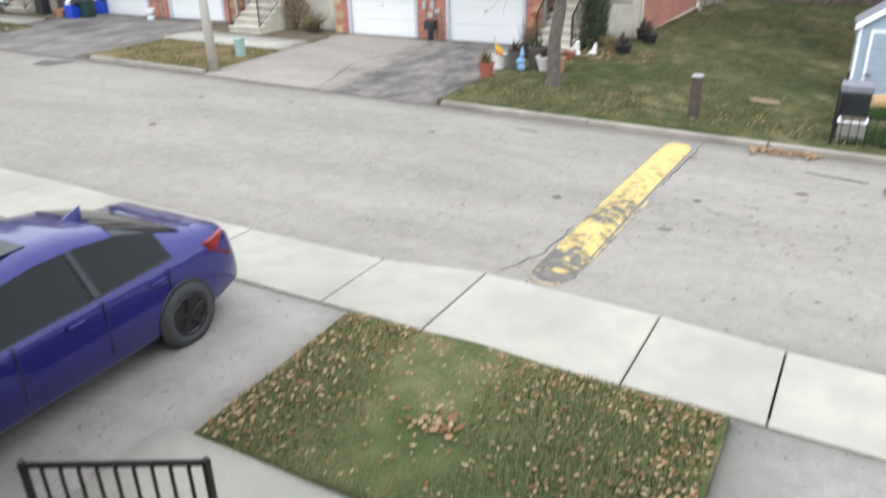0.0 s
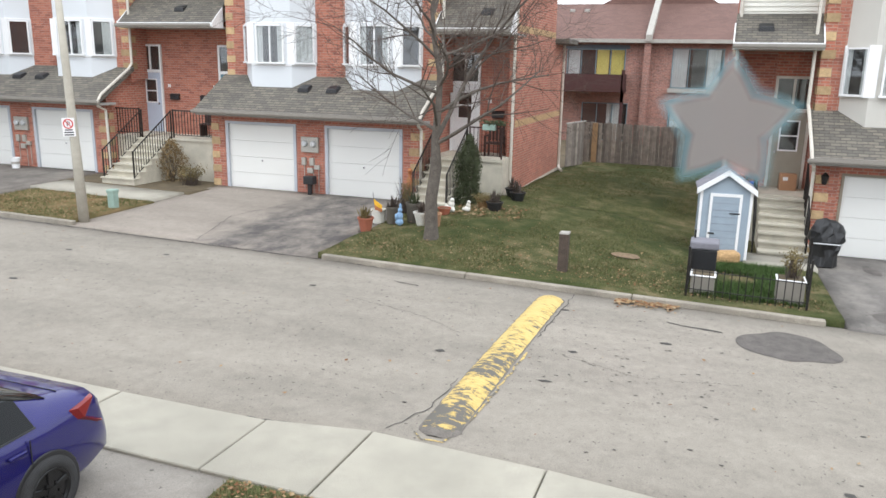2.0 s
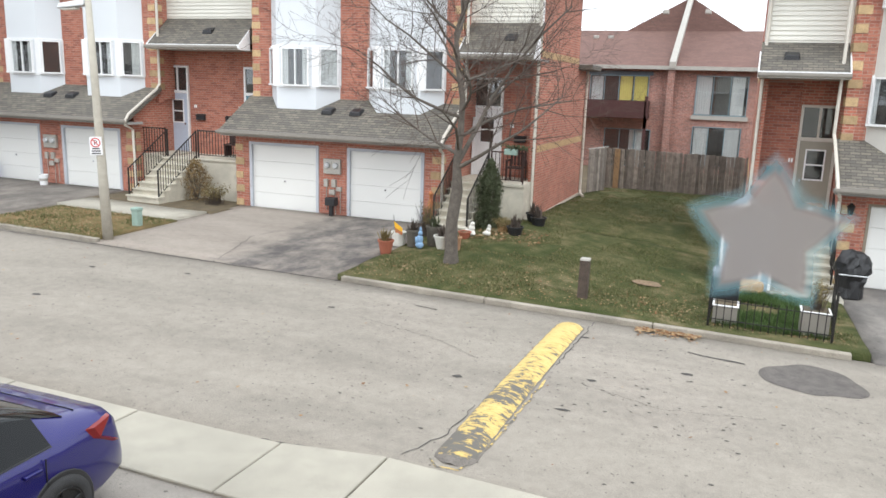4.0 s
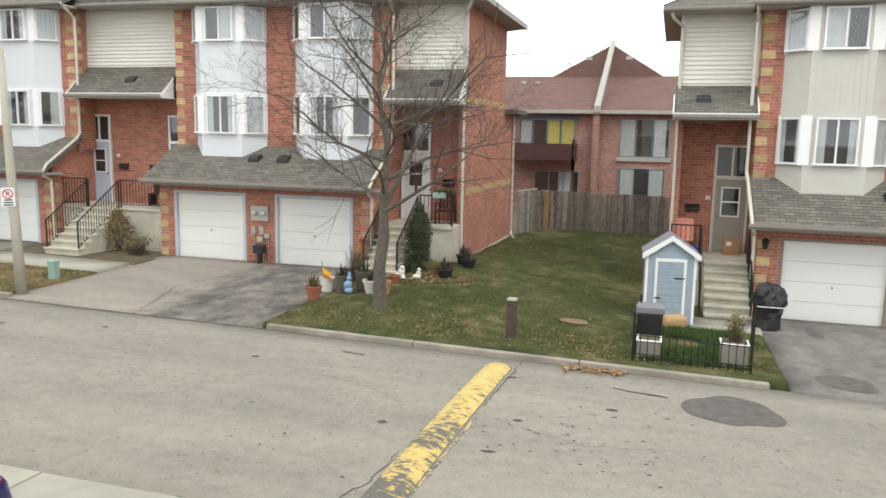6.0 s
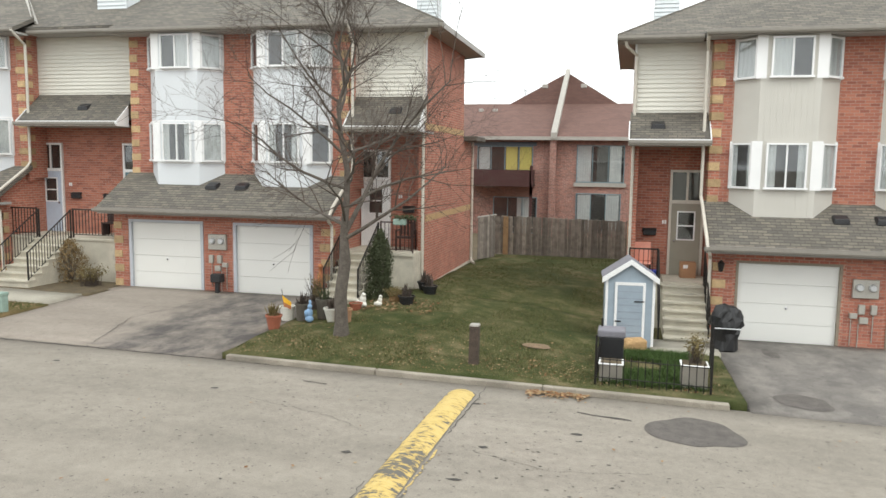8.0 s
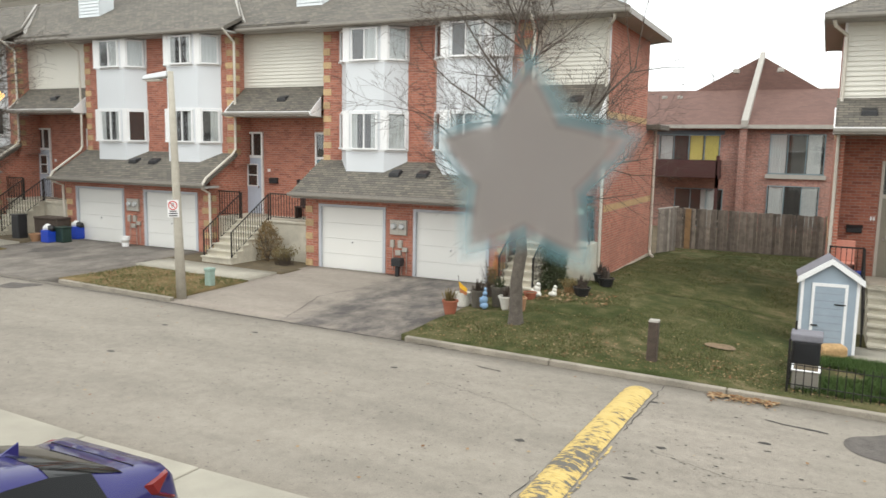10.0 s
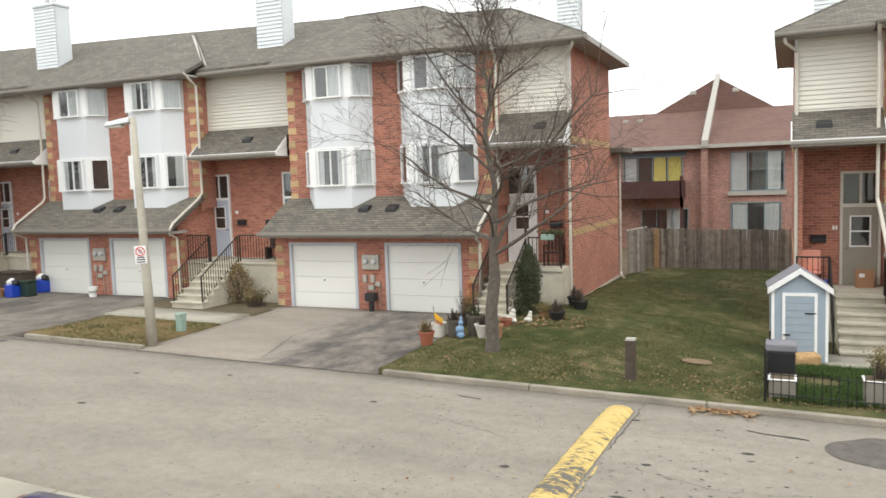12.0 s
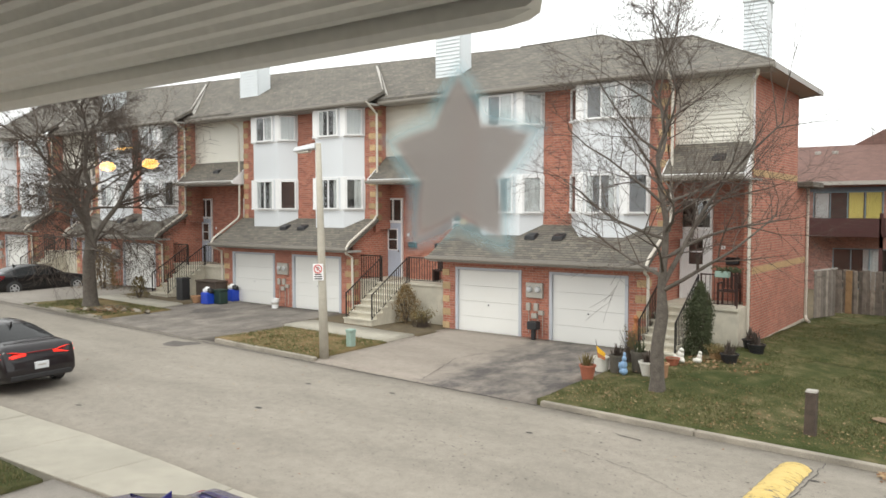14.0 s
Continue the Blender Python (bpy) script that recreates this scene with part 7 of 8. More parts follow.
leafy("cedar_shrub", "dark green conical cedar beside the porch", "shrub", 8.30, -0.3, 0.08, 0.52, 0.50, 1.95, HEDGE, 2, 8200, 0.042, 0.38)
bm = bmesh.new()
box(bm, 0, 0, 0, 0.34, 0.02, 0.25)
basket = thing("hanging_planter", "teal rail planter with dark foliage on the porch", "planter", "", pose(8.55, 0.85, 2.2))
part("basket", soft_box(-0.2, -0.16, 0, 0.2, 0.0, 0.18, 0.03, 2), GREEN_BOX, basket)
lf = bmesh.new()
rng = random.Random(8)
for q in range(160):
    p = Vector((rng.gauss(0.12, 0.18), rng.gauss(-0.08, 0.07), 0.16 + rng.random() * 0.14))
    u = Vector((rng.gauss(0, 1), rng.gauss(0, 1), rng.gauss(0, 1))).normalized() * 0.05
    w = u.orthogonal().normalized() * 0.02
    lf.faces.new([lf.verts.new(c) for c in (p - u, p + w, p + u, p - w)])
part("foliage", lf, HEDGE, basket)
part("hook", new_box(-0.02, -0.02, -0.05, 0.02, 0.06, 0.1), IRON, basket)
pedestal = thing("stove_pedestal", "small dark cast stand before the meter wall", "stand", "", pose(3.12, -0.28, drive_z(3.1, -0.28)))
part("top", soft_box(-0.17, -0.14, 0.33, 0.17, 0.14, 0.58, 0.02, 1), DARK, pedestal)
part("leg", soft_box(-0.06, -0.06, 0.0, 0.06, 0.06, 0.33, 0.01, 1), DARK, pedestal)

# front garden of the corner house
gf = thing("garden_fence", "low black wire garden fence round a lawn patch", "fence")
runs = [((14.62, -6.3), (16.72, -6.35)), ((14.62, -6.3), (14.66, -4.2)), ((16.72, -6.35), (16.98, -3.6))]
fence_bar = mesh_of("picket", new_box(-0.008, -0.008, 0, 0.008, 0.008, 0.62), IRON)
for (xa, ya), (xb, yb) in runs:
    n = int(math.hypot(xb - xa, yb - ya) / 0.13)
    for q in range(n + 1):
        x, y = lerp(xa, xb, q / n), lerp(ya, yb, q / n)
        ob = new("picket", fence_bar)
        ob.parent = gf
        ob.location = (x, y, g(x, y) - 0.04)
    for hh in (0.14, 0.50):
        bm = bmesh.new()
        tube(bm, [(xa, ya, g(xa, ya) + hh), (xb, yb, g(xb, yb) + hh)], 0.010, 5)
        part("rail", bm, IRON, gf)
for x, y in ((14.62, -6.3), (16.72, -6.35), (16.98, -3.6), (14.66, -4.2)):
    part("corner_post", new_box(x - 0.02, y - 0.02, g(x, y) - 0.1, x + 0.02, y + 0.02, g(x, y) + 0.95), IRON, gf)
binx = thing("storage_bin", "dark grey lidded storage bin in the garden", "bin", "", pose(14.87, -4.35, g(14.87, -4.35)))
part("body", soft_box(-0.26, -0.24, -0.03, 0.26, 0.24, 0.62, 0.03, 2), DARK, binx)
part("lid", soft_box(-0.29, -0.27, 0.62, 0.29, 0.27, 0.78, 0.03, 2), SHED_ROOF, binx)
crate = thing("planter_crate", "slatted grey planter box with a white rim", "planter", "garden planters", pose(14.9, -5.85, g(14.9, -5.85)))
part("box", soft_box(-0.22, -0.2, -0.03, 0.22, 0.2, 0.36, 0.015, 1), GUTTER, crate)
part("rim", soft_box(-0.24, -0.22, 0.35, 0.24, 0.22, 0.375, 0.008, 1), TRIM, crate)
part("soil", new_box(-0.2, -0.18, 0.37, 0.2, 0.18, 0.385), EARTH, crate)
crate2 = thing("planter_crate", "tall slatted planter with a dry plant", "planter", "garden planters", pose(16.45, -5.85, g(16.45, -5.85)))
part("box", soft_box(-0.24, -0.2, -0.03, 0.24, 0.2, 0.46, 0.015, 1), GUTTER, crate2)
part("rim", soft_box(-0.26, -0.22, 0.45, 0.26, 0.22, 0.475, 0.008, 1), TRIM, crate2)
part("soil", new_box(-0.22, -0.18, 0.47, 0.22, 0.18, 0.485), EARTH, crate2)
bushy("dry_shrub", "dry brown plant in a tall planter", 16.45, -5.85, g(16.45, -5.85) + 0.42, 0.3, 0.55, 17, 60)
bm = soft_box(-0.28, -0.2, 0, 0.28, 0.2, 0.3, 0.09, 3)
for v in bm.verts:
    v.co += Vector((noise.noise(v.co * 9), noise.noise(v.co * 9 + Vector((5, 0, 0))), noise.noise(v.co * 9 + Vector((0, 7, 0))))) * 0.05
solid("straw_bale", bm, STRAW, "small tan straw bale before the shed", "straw bale", "", pose(15.35, -2.5, g(15.35, -2.5), 0, 0, 15))
bbq = thing("barbecue", "barbecue under a black fabric cover", "barbecue", "", pose(17.52, -1.55, g(17.5, -1.55) - 0.04) @ Matrix.Diagonal((0.86, 0.86, 0.92, 1)))
bm = bmesh.new()
lathe(bm, [(0.30, 0), (0.35, 0.06), (0.33, 0.3), (0.36, 0.5), (0.40, 0.66), (0.43, 0.70)], sides=28, squash=0.8)
for v in bm.verts:
    v.co += Vector((noise.noise(v.co * 7), noise.noise(v.co * 7 + Vector((3, 0, 0))), 0.4 * noise.noise(v.co * 6 + Vector((0, 9, 0))))) * 0.075
part("cart_cover", bm, BAG, bbq)
bm = bmesh.new()
lathe(bm, [(0.42, 0.68), (0.47, 0.72), (0.46, 0.84), (0.43, 0.96), (0.36, 1.10), (0.27, 1.20), (0.14, 1.25), (0.02, 1.26)], sides=28, squash=0.8)
for v in bm.verts:
    v.co += Vector((noise.noise(v.co * 6) - 0.5 * (v.co.z - 0.7), noise.noise(v.co * 6 + Vector((3, 0, 0))), 0.6 * noise.noise(v.co * 6 + Vector((0, 5, 0))))) * 0.085
part("hood_cover", bm, BAG, bbq)
part("handle", soft_box(-0.34, -0.40, 0.66, 0.38, -0.35, 0.69, 0.01, 1), GALV, bbq)
chair = thing("porch_chair", "salmon folding chair on the porch", "chair", "", pose(15.55, 1.75, CZ + 1.34))
part("seat", soft_box(-0.25, -0.25, 0.40, 0.25, 0.25, 0.45, 0.02, 1), SALMON, chair)
part("backrest", soft_box(-0.25, 0.20, 0.45, 0.25, 0.26, 1.0, 0.02, 1), SALMON, chair)
for x in (-0.23, 0.23):
    for y in (-0.22, 0.22):
        part("leg", new_box(x - 0.015, y - 0.015, 0, x + 0.015, y + 0.015, 0.42), IRON, chair)
tote = thing("blue_tote", "blue plastic tote on the porch", "tote", "", pose(15.75, 1.2, CZ + 1.34))
part("tub", soft_box(-0.2, -0.15, 0, 0.2, 0.15, 0.25, 0.02, 1), BLUE_BIN, tote)
part("lid", soft_box(-0.22, -0.17, 0.25, 0.22, 0.17, 0.29, 0.01, 1), BLUE_BIN, tote)
cardbox = thing("cardboard_box", "brown cardboard parcel standing at the door", "box", "", pose(16.85, 2.15, CZ + 1.34, 0, 0, 6))
part("carton", soft_box(-0.21, -0.15, 0, 0.21, 0.15, 0.46, 0.006, 1), CARD, cardbox)
part("shipping_label", new_box(-0.15, -0.153, 0.28, -0.02, -0.149, 0.38), TRIM, cardbox)
wl_ = thing("wall_lantern", "small black wall lantern by the garage", "lantern", "", pose(17.5, 0.0, CZ + 1.95))
bm = bmesh.new()
lathe(bm, [(0.04, 0), (0.06, 0.03), (0.085, 0.2), (0.1, 0.21), (0.02, 0.3)], (0, -0.12, -0.1), 8)
part("lantern_body", bm, IRON, wl_)
part("bracket", new_box(-0.03, -0.12, 0.1, 0.03, 0, 0.14), IRON, wl_)

# shared porch next door: shrubs, bucket
leafy("porch_shrub", "olive-brown leafy shrub beside the concrete steps", "shrub", -2.2, -0.1, 0.05, 0.8, 0.6, 1.35, OLIVE, 41, 1500, 0.045, 0.4)
bushy("porch_shrub", "low dry plants under the porch wall", -1.2, -0.4, 0.05, 0.7, 0.6, 42, 110)
bench = thing("porch_bench", "dark bench on the neighbouring porch", "bench", "", pose(-1.75, 1.6, 1.46))
part("seat", soft_box(-0.45, -0.2, 0.38, 0.45, 0.2, 0.43, 0.01, 1), IRON_BROWN, bench)
part("backrest", soft_box(-0.45, 0.16, 0.43, 0.45, 0.2, 0.85, 0.01, 1), IRON_BROWN, bench)
for x in (-0.4, 0.4):
    part("leg", new_box(x - 0.03, -0.18, 0, x + 0.03, 0.18, 0.38), IRON_BROWN, bench)
bucket = thing("bucket", "white plastic bucket by the garage", "bucket", "", pose(-8.66, -0.55, drive_z(-8.66, -0.55)))
bm = bmesh.new()
lathe(bm, [(0.13, 0), (0.155, 0.34), (0.165, 0.345), (0.165, 0.38), (0.14, 0.38), (0.13, 0.3)], sides=18)
part("pail", bm, TRIM, bucket)
part("band", (lambda b: (lathe(b, [(0.146, 0.15), (0.153, 0.24)], sides=18), b)[-1])(bmesh.new()), METER, bucket)

# bins by the far porch
for x, y, m_, lab, h in ((-11.93, -1.37, BLUE_BIN, "blue recycling box heaped with bags", 0.48), (-11.49, -1.05, COMPOST, "dark green compost bin by the porch", 0.55), (-11.91, -0.12, BLUE_BIN, "dark blue recycling box with bags", 0.5), (-13.70, -1.35, DARK, "black refuse bin by the steps", 0.92)):
    b = thing("recycling_bin", lab, "bin", "bins by the porch", pose(x, y, drive_z(x, y)))
    part("tub", soft_box(-0.22, -0.2, 0, 0.22, 0.2, h, 0.03, 2), m_, b)
    if m_ is BLUE_BIN:
        for q in range(3):
            bm = bmesh.new()
            bmesh.ops.create_icosphere(bm, subdivisions=2, radius=0.15)
            for v in bm.verts:
                v.co += v.co.normalized() * noise.noise(v.co * 14 + Vector((q, 0, x))) * 0.07
            bmesh.ops.translate(bm, verts=list(bm.verts), vec=(-0.12 + 0.12 * q, 0.02 * q, h + 0.05 + 0.04 * (q % 2)))
            part("bag", bm, TRIM if q < 2 else DARK, b, smooth=True)
    else:
        part("lid", soft_box(-0.25, -0.23, h, 0.25, 0.23, h + 0.06, 0.02, 1), m_, b)
pot("plant_pot", -12.57, -1.47, drive_z(-12.57, -1.47), 0.15, 0.22, 0.3, CARD, "tan flower pot by the bins", None, 31)
chest = thing("deck_box", "brown lidded deck box behind the bins", "chest", "", pose(-13.02, -0.40, drive_z(-13.0, -0.4) + 0.03))
part("body", soft_box(-0.70, -0.3, -0.03, 0.70, 0.3, 0.72, 0.02, 1), POST, chest)
part("lid", soft_box(-0.73, -0.33, 0.72, 0.73, 0.33, 0.81, 0.02, 1), POST, chest)
leafy("verge_shrub", "small leafy green shrub on the verge", "shrub", -15.4, -2.4, 0.15, 0.5, 0.5, 1.0, SHRUB, 12, 500, 0.06, 0.3)
leafy("verge_shrub", "brown shrub with withered leaves by the far steps", "shrub", -20.5, -1.2, 0.1, 1.3, 1.0, 2.2, OLIVE, 51, 2600, 0.06, 0.35)
rng = random.Random(77)
blotch("soil_bed", -13.35, -4.95, 0.95, 0.72, lambda x, y: lawn_z(x, y) + 0.035, EARTH, "dug-over bed of dark soil beside the tree", 33, rough=0.16)
leaves_bed = [(random.Random(q).gauss(-12.5, 0.6), random.Random(q + 900).gauss(-5.3, 0.35)) for q in range(160)]
rocks = thing("rock_border", "border of small pale stones round the tree bed", "rocks")
for q in range(16):
    bm = bmesh.new()
    bmesh.ops.create_icosphere(bm, subdivisions=1, radius=rng.uniform(0.08, 0.16))
    x, y = -13.6 + 0.15 * q + rng.uniform(-0.1, 0.1), -5.9 + 0.10 * q + rng.uniform(-0.15, 0.15)
    for v in bm.verts:
        v.co = Vector((v.co.x * 1.2, v.co.y, v.co.z * 0.7)) + v.co.normalized() * noise.noise(v.co * 8 + Vector((q, 0, 0))) * 0.04
    bmesh.ops.translate(bm, verts=list(bm.verts), vec=(x, y, lawn_z(x, y) + 0.03))
    part("stone", bm, KERB if q % 2 else EARTH, rocks)

# ---- grass and leaves ----
def tufts(name, x0, x1, y0, y1, zf, n, seed, label, hmin=0.03, hmax=0.08, keep=None, material=None):
    """Short grass blades in small bunches, one mesh."""
    rng = random.Random(seed)
    v, f = [], []
    for q in range(n):
        x, y = rng.uniform(x0, x1), rng.uniform(y0, y1)
        if keep and not keep(x, y):
            continue
        if noise.noise((x * 0.7, y * 0.7, 0.3)) < -0.28:
            continue
        z = zf(x, y)
        for b in range(3):
            a = rng.uniform(0, 6.28)
            h, w = rng.uniform(hmin, hmax), rng.uniform(0.004, 0.009)
            dx, dy = math.cos(a), math.sin(a)
            ox, oy = rng.uniform(-0.03, 0.03), rng.uniform(-0.03, 0.03)
            k = len(v)
            v += [(x + ox - dy * w, y + oy + dx * w, z - 0.01), (x + ox + dy * w, y + oy - dx * w, z - 0.01), (x + ox + dx * h * 0.6, y + oy + dy * h * 0.6, z + h)]
            f.append((k, k + 1, k + 2))
    me = bpy.data.meshes.new(name)
    me.from_pydata(v, [], f)
    me.materials.append(material or BLADE)
    return tagged(new(name, me), label, "grass", "", "stuff")


def island_mat(name, colours, rough=0.9):
    m = bpy.data.materials.new(name)
    m.use_nodes = True
    n, l = m.node_tree.nodes, m.node_tree.links
    b = n["Principled BSDF"]
    b.inputs["Roughness"].default_value = rough
    b.inputs["Specular IOR Level"].default_value = 0.2
    geo = n.new("ShaderNodeNewGeometry")
    ramp = n.new("ShaderNodeValToRGB")
    ramp.color_ramp.interpolation = "LINEAR"
    e = ramp.color_ramp.elements
    for i, c in enumerate(colours):
        q = e[i] if i < 2 else e.new(0.5)
        q.color = (*c, 1)
    for i, q in enumerate(ramp.color_ramp.elements):
        q.position = i / (len(colours) - 1)
    l.new(geo.outputs["Random Per Island"], ramp.inputs["Fac"])
    l.new(ramp.outputs["Color"], b.inputs["Base Color"])
    return m


BLADE = island_mat("grass_blades", [(0.075, 0.10, 0.034), (0.24, 0.20, 0.11), (0.12, 0.13, 0.05)])
NEAR_BLADE = island_mat("front_blades", [(0.11, 0.15, 0.055), (0.30, 0.25, 0.14), (0.17, 0.19, 0.08)])
GREEN_BLADE = island_mat("green_blades", [(0.035, 0.07, 0.02), (0.08, 0.12, 0.035)])
LEAVES = island_mat("fallen_leaf_mix", [(0.17, 0.085, 0.04), (0.30, 0.19, 0.095), (0.22, 0.11, 0.055), (0.36, 0.27, 0.16)])
tufts("grass_blades", 6.9, 17.2, -6.45, 0.9, lawn_z, 34000, 1, "short thin autumn grass blades on the lawn", 0.02, 0.05)
tufts("grass_blades", 9.2, 15.0, 1.0, 12.2, lawn_z, 14000, 2, "short green grass blades between the houses", 0.02, 0.05)
tufts("grass_blades", 10.62, 14.46, -17.36, -15.16, lambda x, y: near_z(x, y) + 0.03, 16000, 3, "green grass blades on the front lawn", 0.03, 0.07, None, NEAR_BLADE)
tufts("grass_blades", -4.7, -0.3, -6.45, -3.4, lawn_z, 3000, 4, "thin dry grass blades on the verge")
tufts("grass_blades", -17.2, -11.6, -6.45, -3.5, lawn_z, 6000, 5, "thin dry grass blades on the tree verge")
tufts("grass_blades", -5.0, 3.3, -18.5, -15.45, lambda x, y: near_z(x, y) + 0.03, 9000, 6, "green grass blades on the neighbouring lawn")
tufts("garden_grass", 14.75, 16.7, -6.2, -2.6, lawn_z, 9000, 7, "longer dark green grass in the fenced patch", 0.06, 0.15, None, GREEN_BLADE)


def leaves(name, pts, zf, label, size=0.05):
    rng = random.Random(len(pts))
    v, f = [], []
    for x, y in pts:
        s, a = size * rng.uniform(0.5, 1.3), rng.uniform(0, 6.28)
        c, d = math.cos(a) * s, math.sin(a) * s
        z = zf(x, y) + rng.uniform(0.012, 0.035)
        k = len(v)
        t = [rng.uniform(0, 0.6) * s for _ in range(4)]
        v += [(x - c, y - d, z + t[0]), (x + d * 0.6, y - c * 0.6, z + t[1]), (x + c, y + d, z + t[2]), (x - d * 0.6, y + c * 0.6, z + t[3])]
        f += [(k, k + 1, k + 2), (k, k + 2, k + 3)]
    me = bpy.data.meshes.new(name)
    me.from_pydata(v, [], f)
    me.materials.append(LEAVES)
    return tagged(new(name, me), label, "fallen leaves", "", "stuff")


rng = random.Random(5)
near_pts = []
while len(near_pts) < 1500:
    x, y = rng.uniform(10.62, 14.46), rng.uniform(-17.36, -15.16)
    edge = min(x - 10.58, 14.50 - x, -15.12 - y) 
    if rng.random() < math.exp(-max(0, edge) / 0.35) + 0.10:
        near_pts.append((x, y))
leaves("fallen_leaves", near_pts, lambda x, y: near_z(x, y) + 0.04, "dry brown leaves along the lawn edges", 0.027)
leaves("fallen_leaves", [(rng.gauss(12.35, 0.14), rng.gauss(-16.4, 0.12)) for _ in range(60)], lambda x, y: near_z(x, y) + 0.07, "small heap of reddish leaves on the lawn", 0.04)
leaves("fallen_leaves", [(13.4 + 1.15 * rng.random(), -6.86 - abs(rng.gauss(0, 0.16)) * (0.5 + rng.random())) for _ in range(420)], road_crown, "drift of rusty leaves along the kerb", 0.04)
leaves("fallen_leaves", [(rng.uniform(-4.6, -0.3), rng.uniform(-6.4, -3.4)) for _ in range(1500)], lawn_z, "brown leaves scattered over the verge", 0.032)
leaves("fallen_leaves", [(rng.uniform(7.0, 17.0), -6.4 + abs(rng.gauss(0, 1.7))) for _ in range(1900)], lawn_z, "pale dry leaves scattered over the lawn", 0.026)
leaves("fallen_leaves", leaves_bed, lambda x, y: lawn_z(x, y) + 0.05, "withered leaves over the dug bed", 0.07)
leaves("fallen_leaves", [(rng.uniform(-16, 20), rng.uniform(-13.2, -6.9)) for _ in range(160)], road_crown, "a few pale leaves on the street", 0.03)
leaves("fallen_leaves", [(rng.uniform(8.2, 10.2), rng.uniform(-2.2, -0.5)) for _ in range(240)], lambda x, y: lawn_z(x, y) + 0.01, "tan leaves gathered by the house corner", 0.05)


# ---- brick pieces on the walls that face the street ----
def brick_mat():
    m = bpy.data.materials.new("single_brick")
    m.use_nodes = True
    n, l = m.node_tree.nodes, m.node_tree.links
    b = n["Principled BSDF"]
    b.inputs["Roughness"].default_value = 0.92
    geo, info = n.new("ShaderNodeNewGeometry"), n.new("ShaderNodeObjectInfo")
    add, fr = n.new("ShaderNodeMath"), n.new("ShaderNodeMath")
    add.operation, fr.operation = "ADD", "FRACT"
    l.new(geo.outputs["Random Per Island"], add.inputs[0])
    l.new(info.outputs["Random"], add.inputs[1])
    l.new(add.outputs[0], fr.inputs[0])
    ramp = n.new("ShaderNodeValToRGB")
    e = ramp.color_ramp.elements
    e[0].position, e[0].color = 0.0, (0.28, 0.103, 0.073, 1)
    e[1].position, e[1].color = 1.0, (0.46, 0.188, 0.126, 1)
    mid = e.new(0.5)
    mid.color = (0.38, 0.142, 0.097, 1)
    l.new(fr.outputs[0], ramp.inputs["Fac"])
    t = n.new("ShaderNodeTexNoise")
    t.inputs["Scale"].default_value, t.inputs["Detail"].default_value = 60, 5
    l.new(geo.outputs["Position"], t.inputs["Vector"])
    mix = n.new("ShaderNodeMix")
    mix.data_type, mix.blend_type = "RGBA", "OVERLAY"
    mix.inputs["Factor"].default_value = 0.35
    l.new(ramp.outputs["Color"], mix.inputs["A"])
    l.new(t.outputs["Color"], mix.inputs["B"])
    hsv = n.new("ShaderNodeRGBToBW")
    l.new(t.outputs["Color"], hsv.inputs[0])
    l.new(hsv.outputs[0], mix.inputs["B"])
    l.new(mix.outputs["Result"], b.inputs["Base Color"])
    bp = n.new("ShaderNodeBump")
    bp.inputs["Strength"].default_value, bp.inputs["Distance"].default_value = 0.4, 0.004
    l.new(t.outputs["Fac"], bp.inputs["Height"])
    l.new(bp.outputs[0], b.inputs["Normal"])
    return m


BRICK_ONE = brick_mat()
MORTAR = mat("grey_pink_mortar", (0.40, 0.29, 0.235), 0.95, vary=0.15, scale=6)
BRICK_W, BRICK_H, JOINT = 0.235, 0.0815, 0.012


def brick_cells(x0, x1, z0, z1):
    """Stretcher bond cut off at both ends."""
    row, z = 0, z0
    while z + BRICK_H * 0.6 < z1:
        x = x0 - (BRICK_W / 2 if row % 2 else 0)
        while x < x1 - 0.03:
            a, b = max(x, x0), min(x + BRICK_W, x1)
            if b - a > 0.05:
                yield a + JOINT / 2, b - JOINT / 2, z + JOINT / 2, min(z + BRICK_H, z1) - JOINT / 2
            x += BRICK_W
        z += BRICK_H
        row += 1


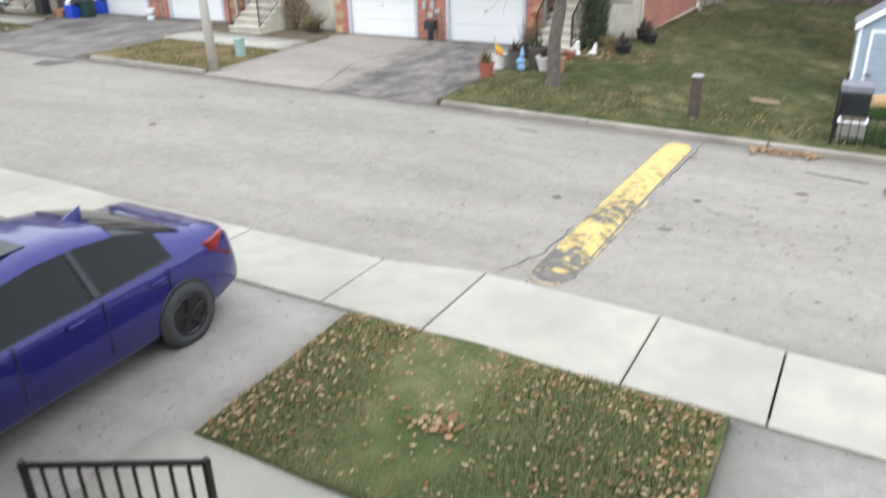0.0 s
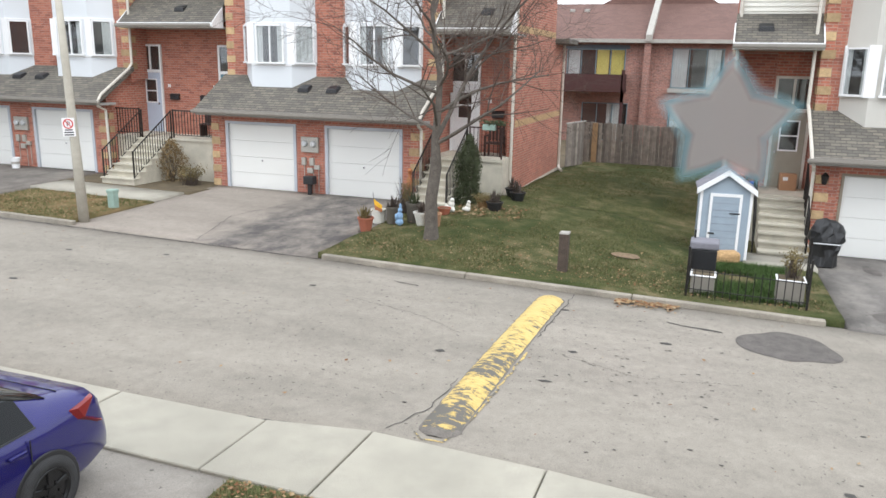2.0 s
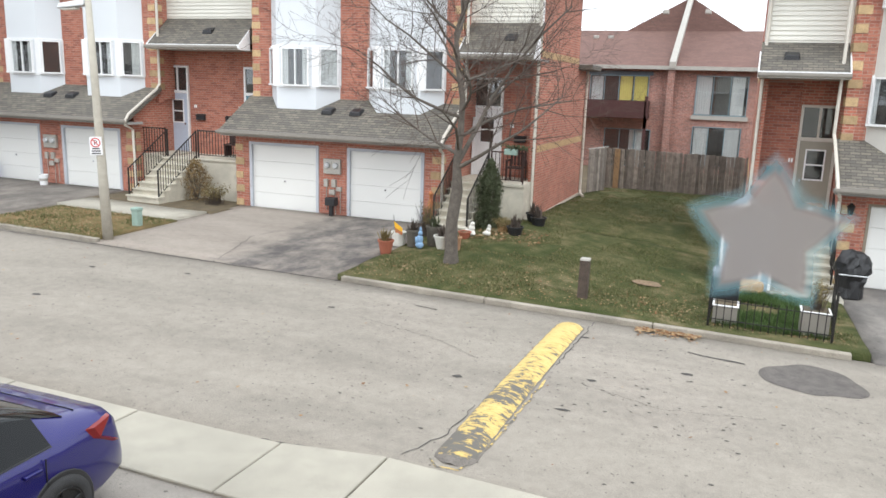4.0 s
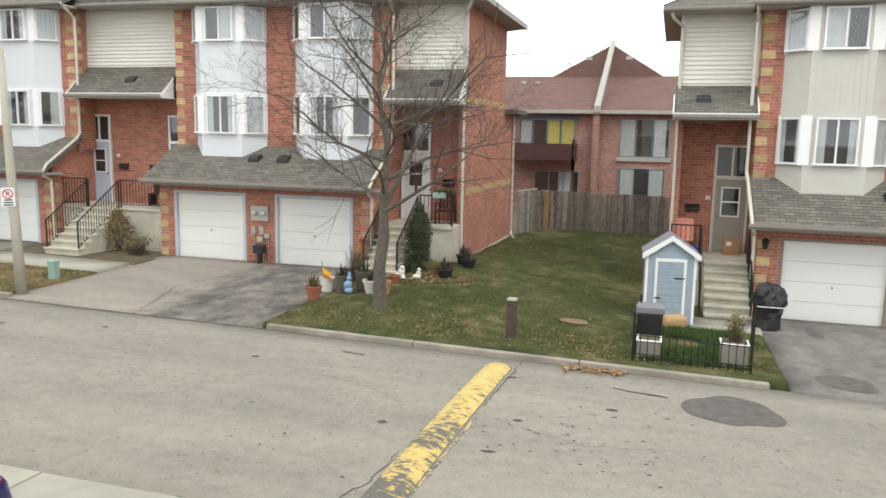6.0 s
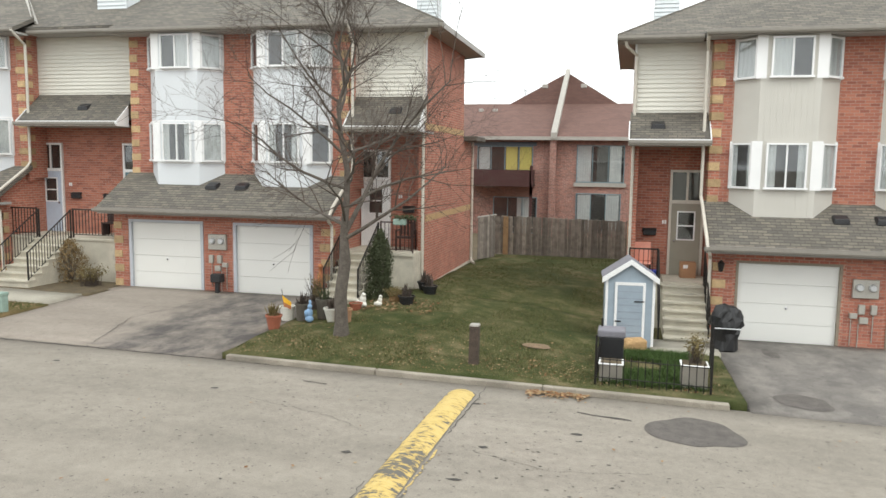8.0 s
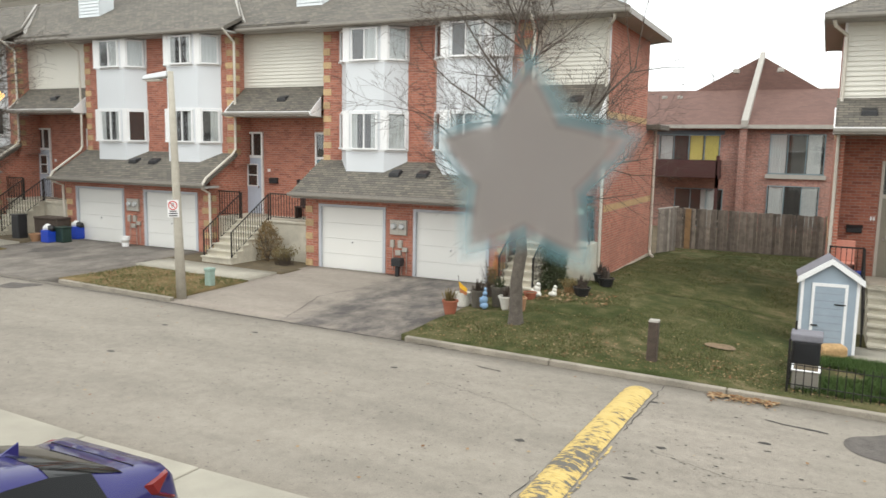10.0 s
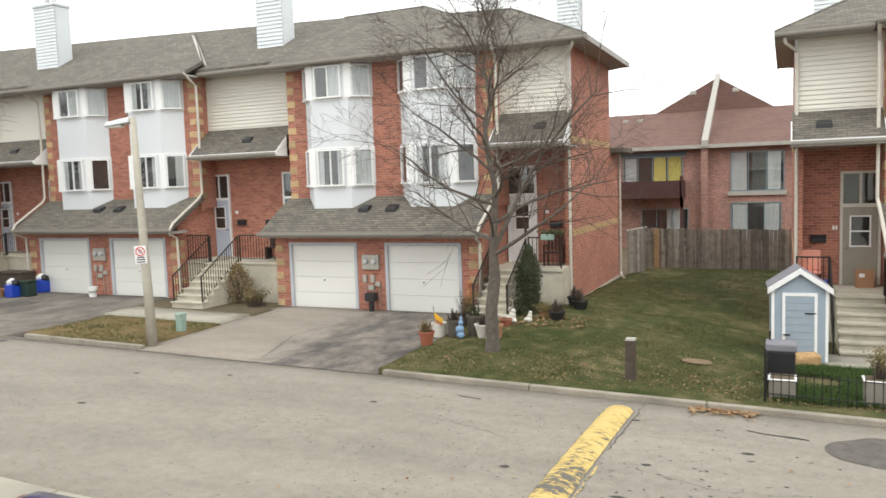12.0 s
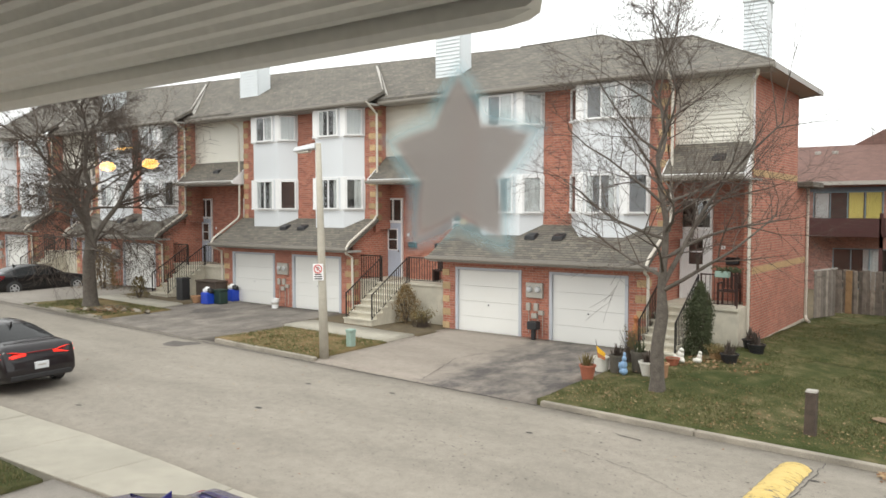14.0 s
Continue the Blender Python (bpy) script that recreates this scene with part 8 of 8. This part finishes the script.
def brick_block(bm, a, b, y, c, d, proud):
    """One brick face with slightly worn edges, open at the back."""
    s = 0.004
    back = [bm.verts.new(p) for p in ((a, y, c), (b, y, c), (b, y, d), (a, y, d))]
    front = [bm.verts.new(p) for p in ((a + s, y - proud, c + s), (b - s, y - proud, c + s), (b - s, y - proud, d - s), (a + s, y - proud, d - s))]
    bm.faces.new(front)
    for i in range(4):
        bm.faces.new((back[i], back[(i + 1) % 4], front[(i + 1) % 4], front[i]))


def brickwork(parent, fields, flip=False, singles=0):
    """Brick faces over a mortar bed; the first ones are pieces of their own."""
    rng = random.Random(len(fields) + singles)
    shared, rest, done = {}, bmesh.new(), 0
    for x0, x1, y, z0, z1 in fields:
        if flip:
            x0, x1 = 6.04 - x1, 6.04 - x0
        part("mortar_bed", new_box(x0, y - 0.004, z0, x1, y + 0.02, z1), MORTAR, parent)
        for a, b, c, d in brick_cells(x0, x1, z0, z1):
            proud = rng.choice((0.006, 0.007, 0.008))
            if done < singles:
                key = (round(b - a, 3), round(d - c, 3), proud)
                if key not in shared:
                    one = bmesh.new()
                    brick_block(one, 0, b - a, 0, 0, d - c, proud)
                    shared[key] = mesh_of("brick", one, BRICK_ONE)
                ob = new("brick", shared[key])
                ob.parent = parent
                ob.location = (a, y - 0.004, c)
                done += 1
            else:
                brick_block(rest, a, b, y - 0.004, c, d, proud)
    if len(rest.verts):
        tagged(part("bricks", rest, BRICK_ONE, parent), "", "", "", "stuff")
    else:
        rest.free()


STREET_FIELDS = [(2.56, 3.48, 0.0, 0.0, 2.34), (-0.33, -0.11, 0.0, 0.0, 2.34), (6.15, 6.37, 0.0, 0.0, 2.34), (2.64, 3.60, 1.2, 3.54, 7.98), (-0.45, 0.0, 1.2, 3.54, 7.98), (6.26, 6.49, 1.2, 3.54, 7.98)]
brickwork(end_house, STREET_FIELDS + [(7.71, 8.80, 2.6, 1.36, 4.92)], False, 300)
brickwork(corner_house, [(7.71, 8.60, 2.6, 1.36, 5.06)] + STREET_FIELDS, True, 300)
for house, wide, move in NEXT_PAIRS[:2]:
    brickwork(house, [(a * wide, b * wide, y, c, d) for a, b, y, c, d in STREET_FIELDS] + [(7.67 + move[0], 10.0 + move[0], 2.6 + move[1], 1.36 + move[2], 4.92)])
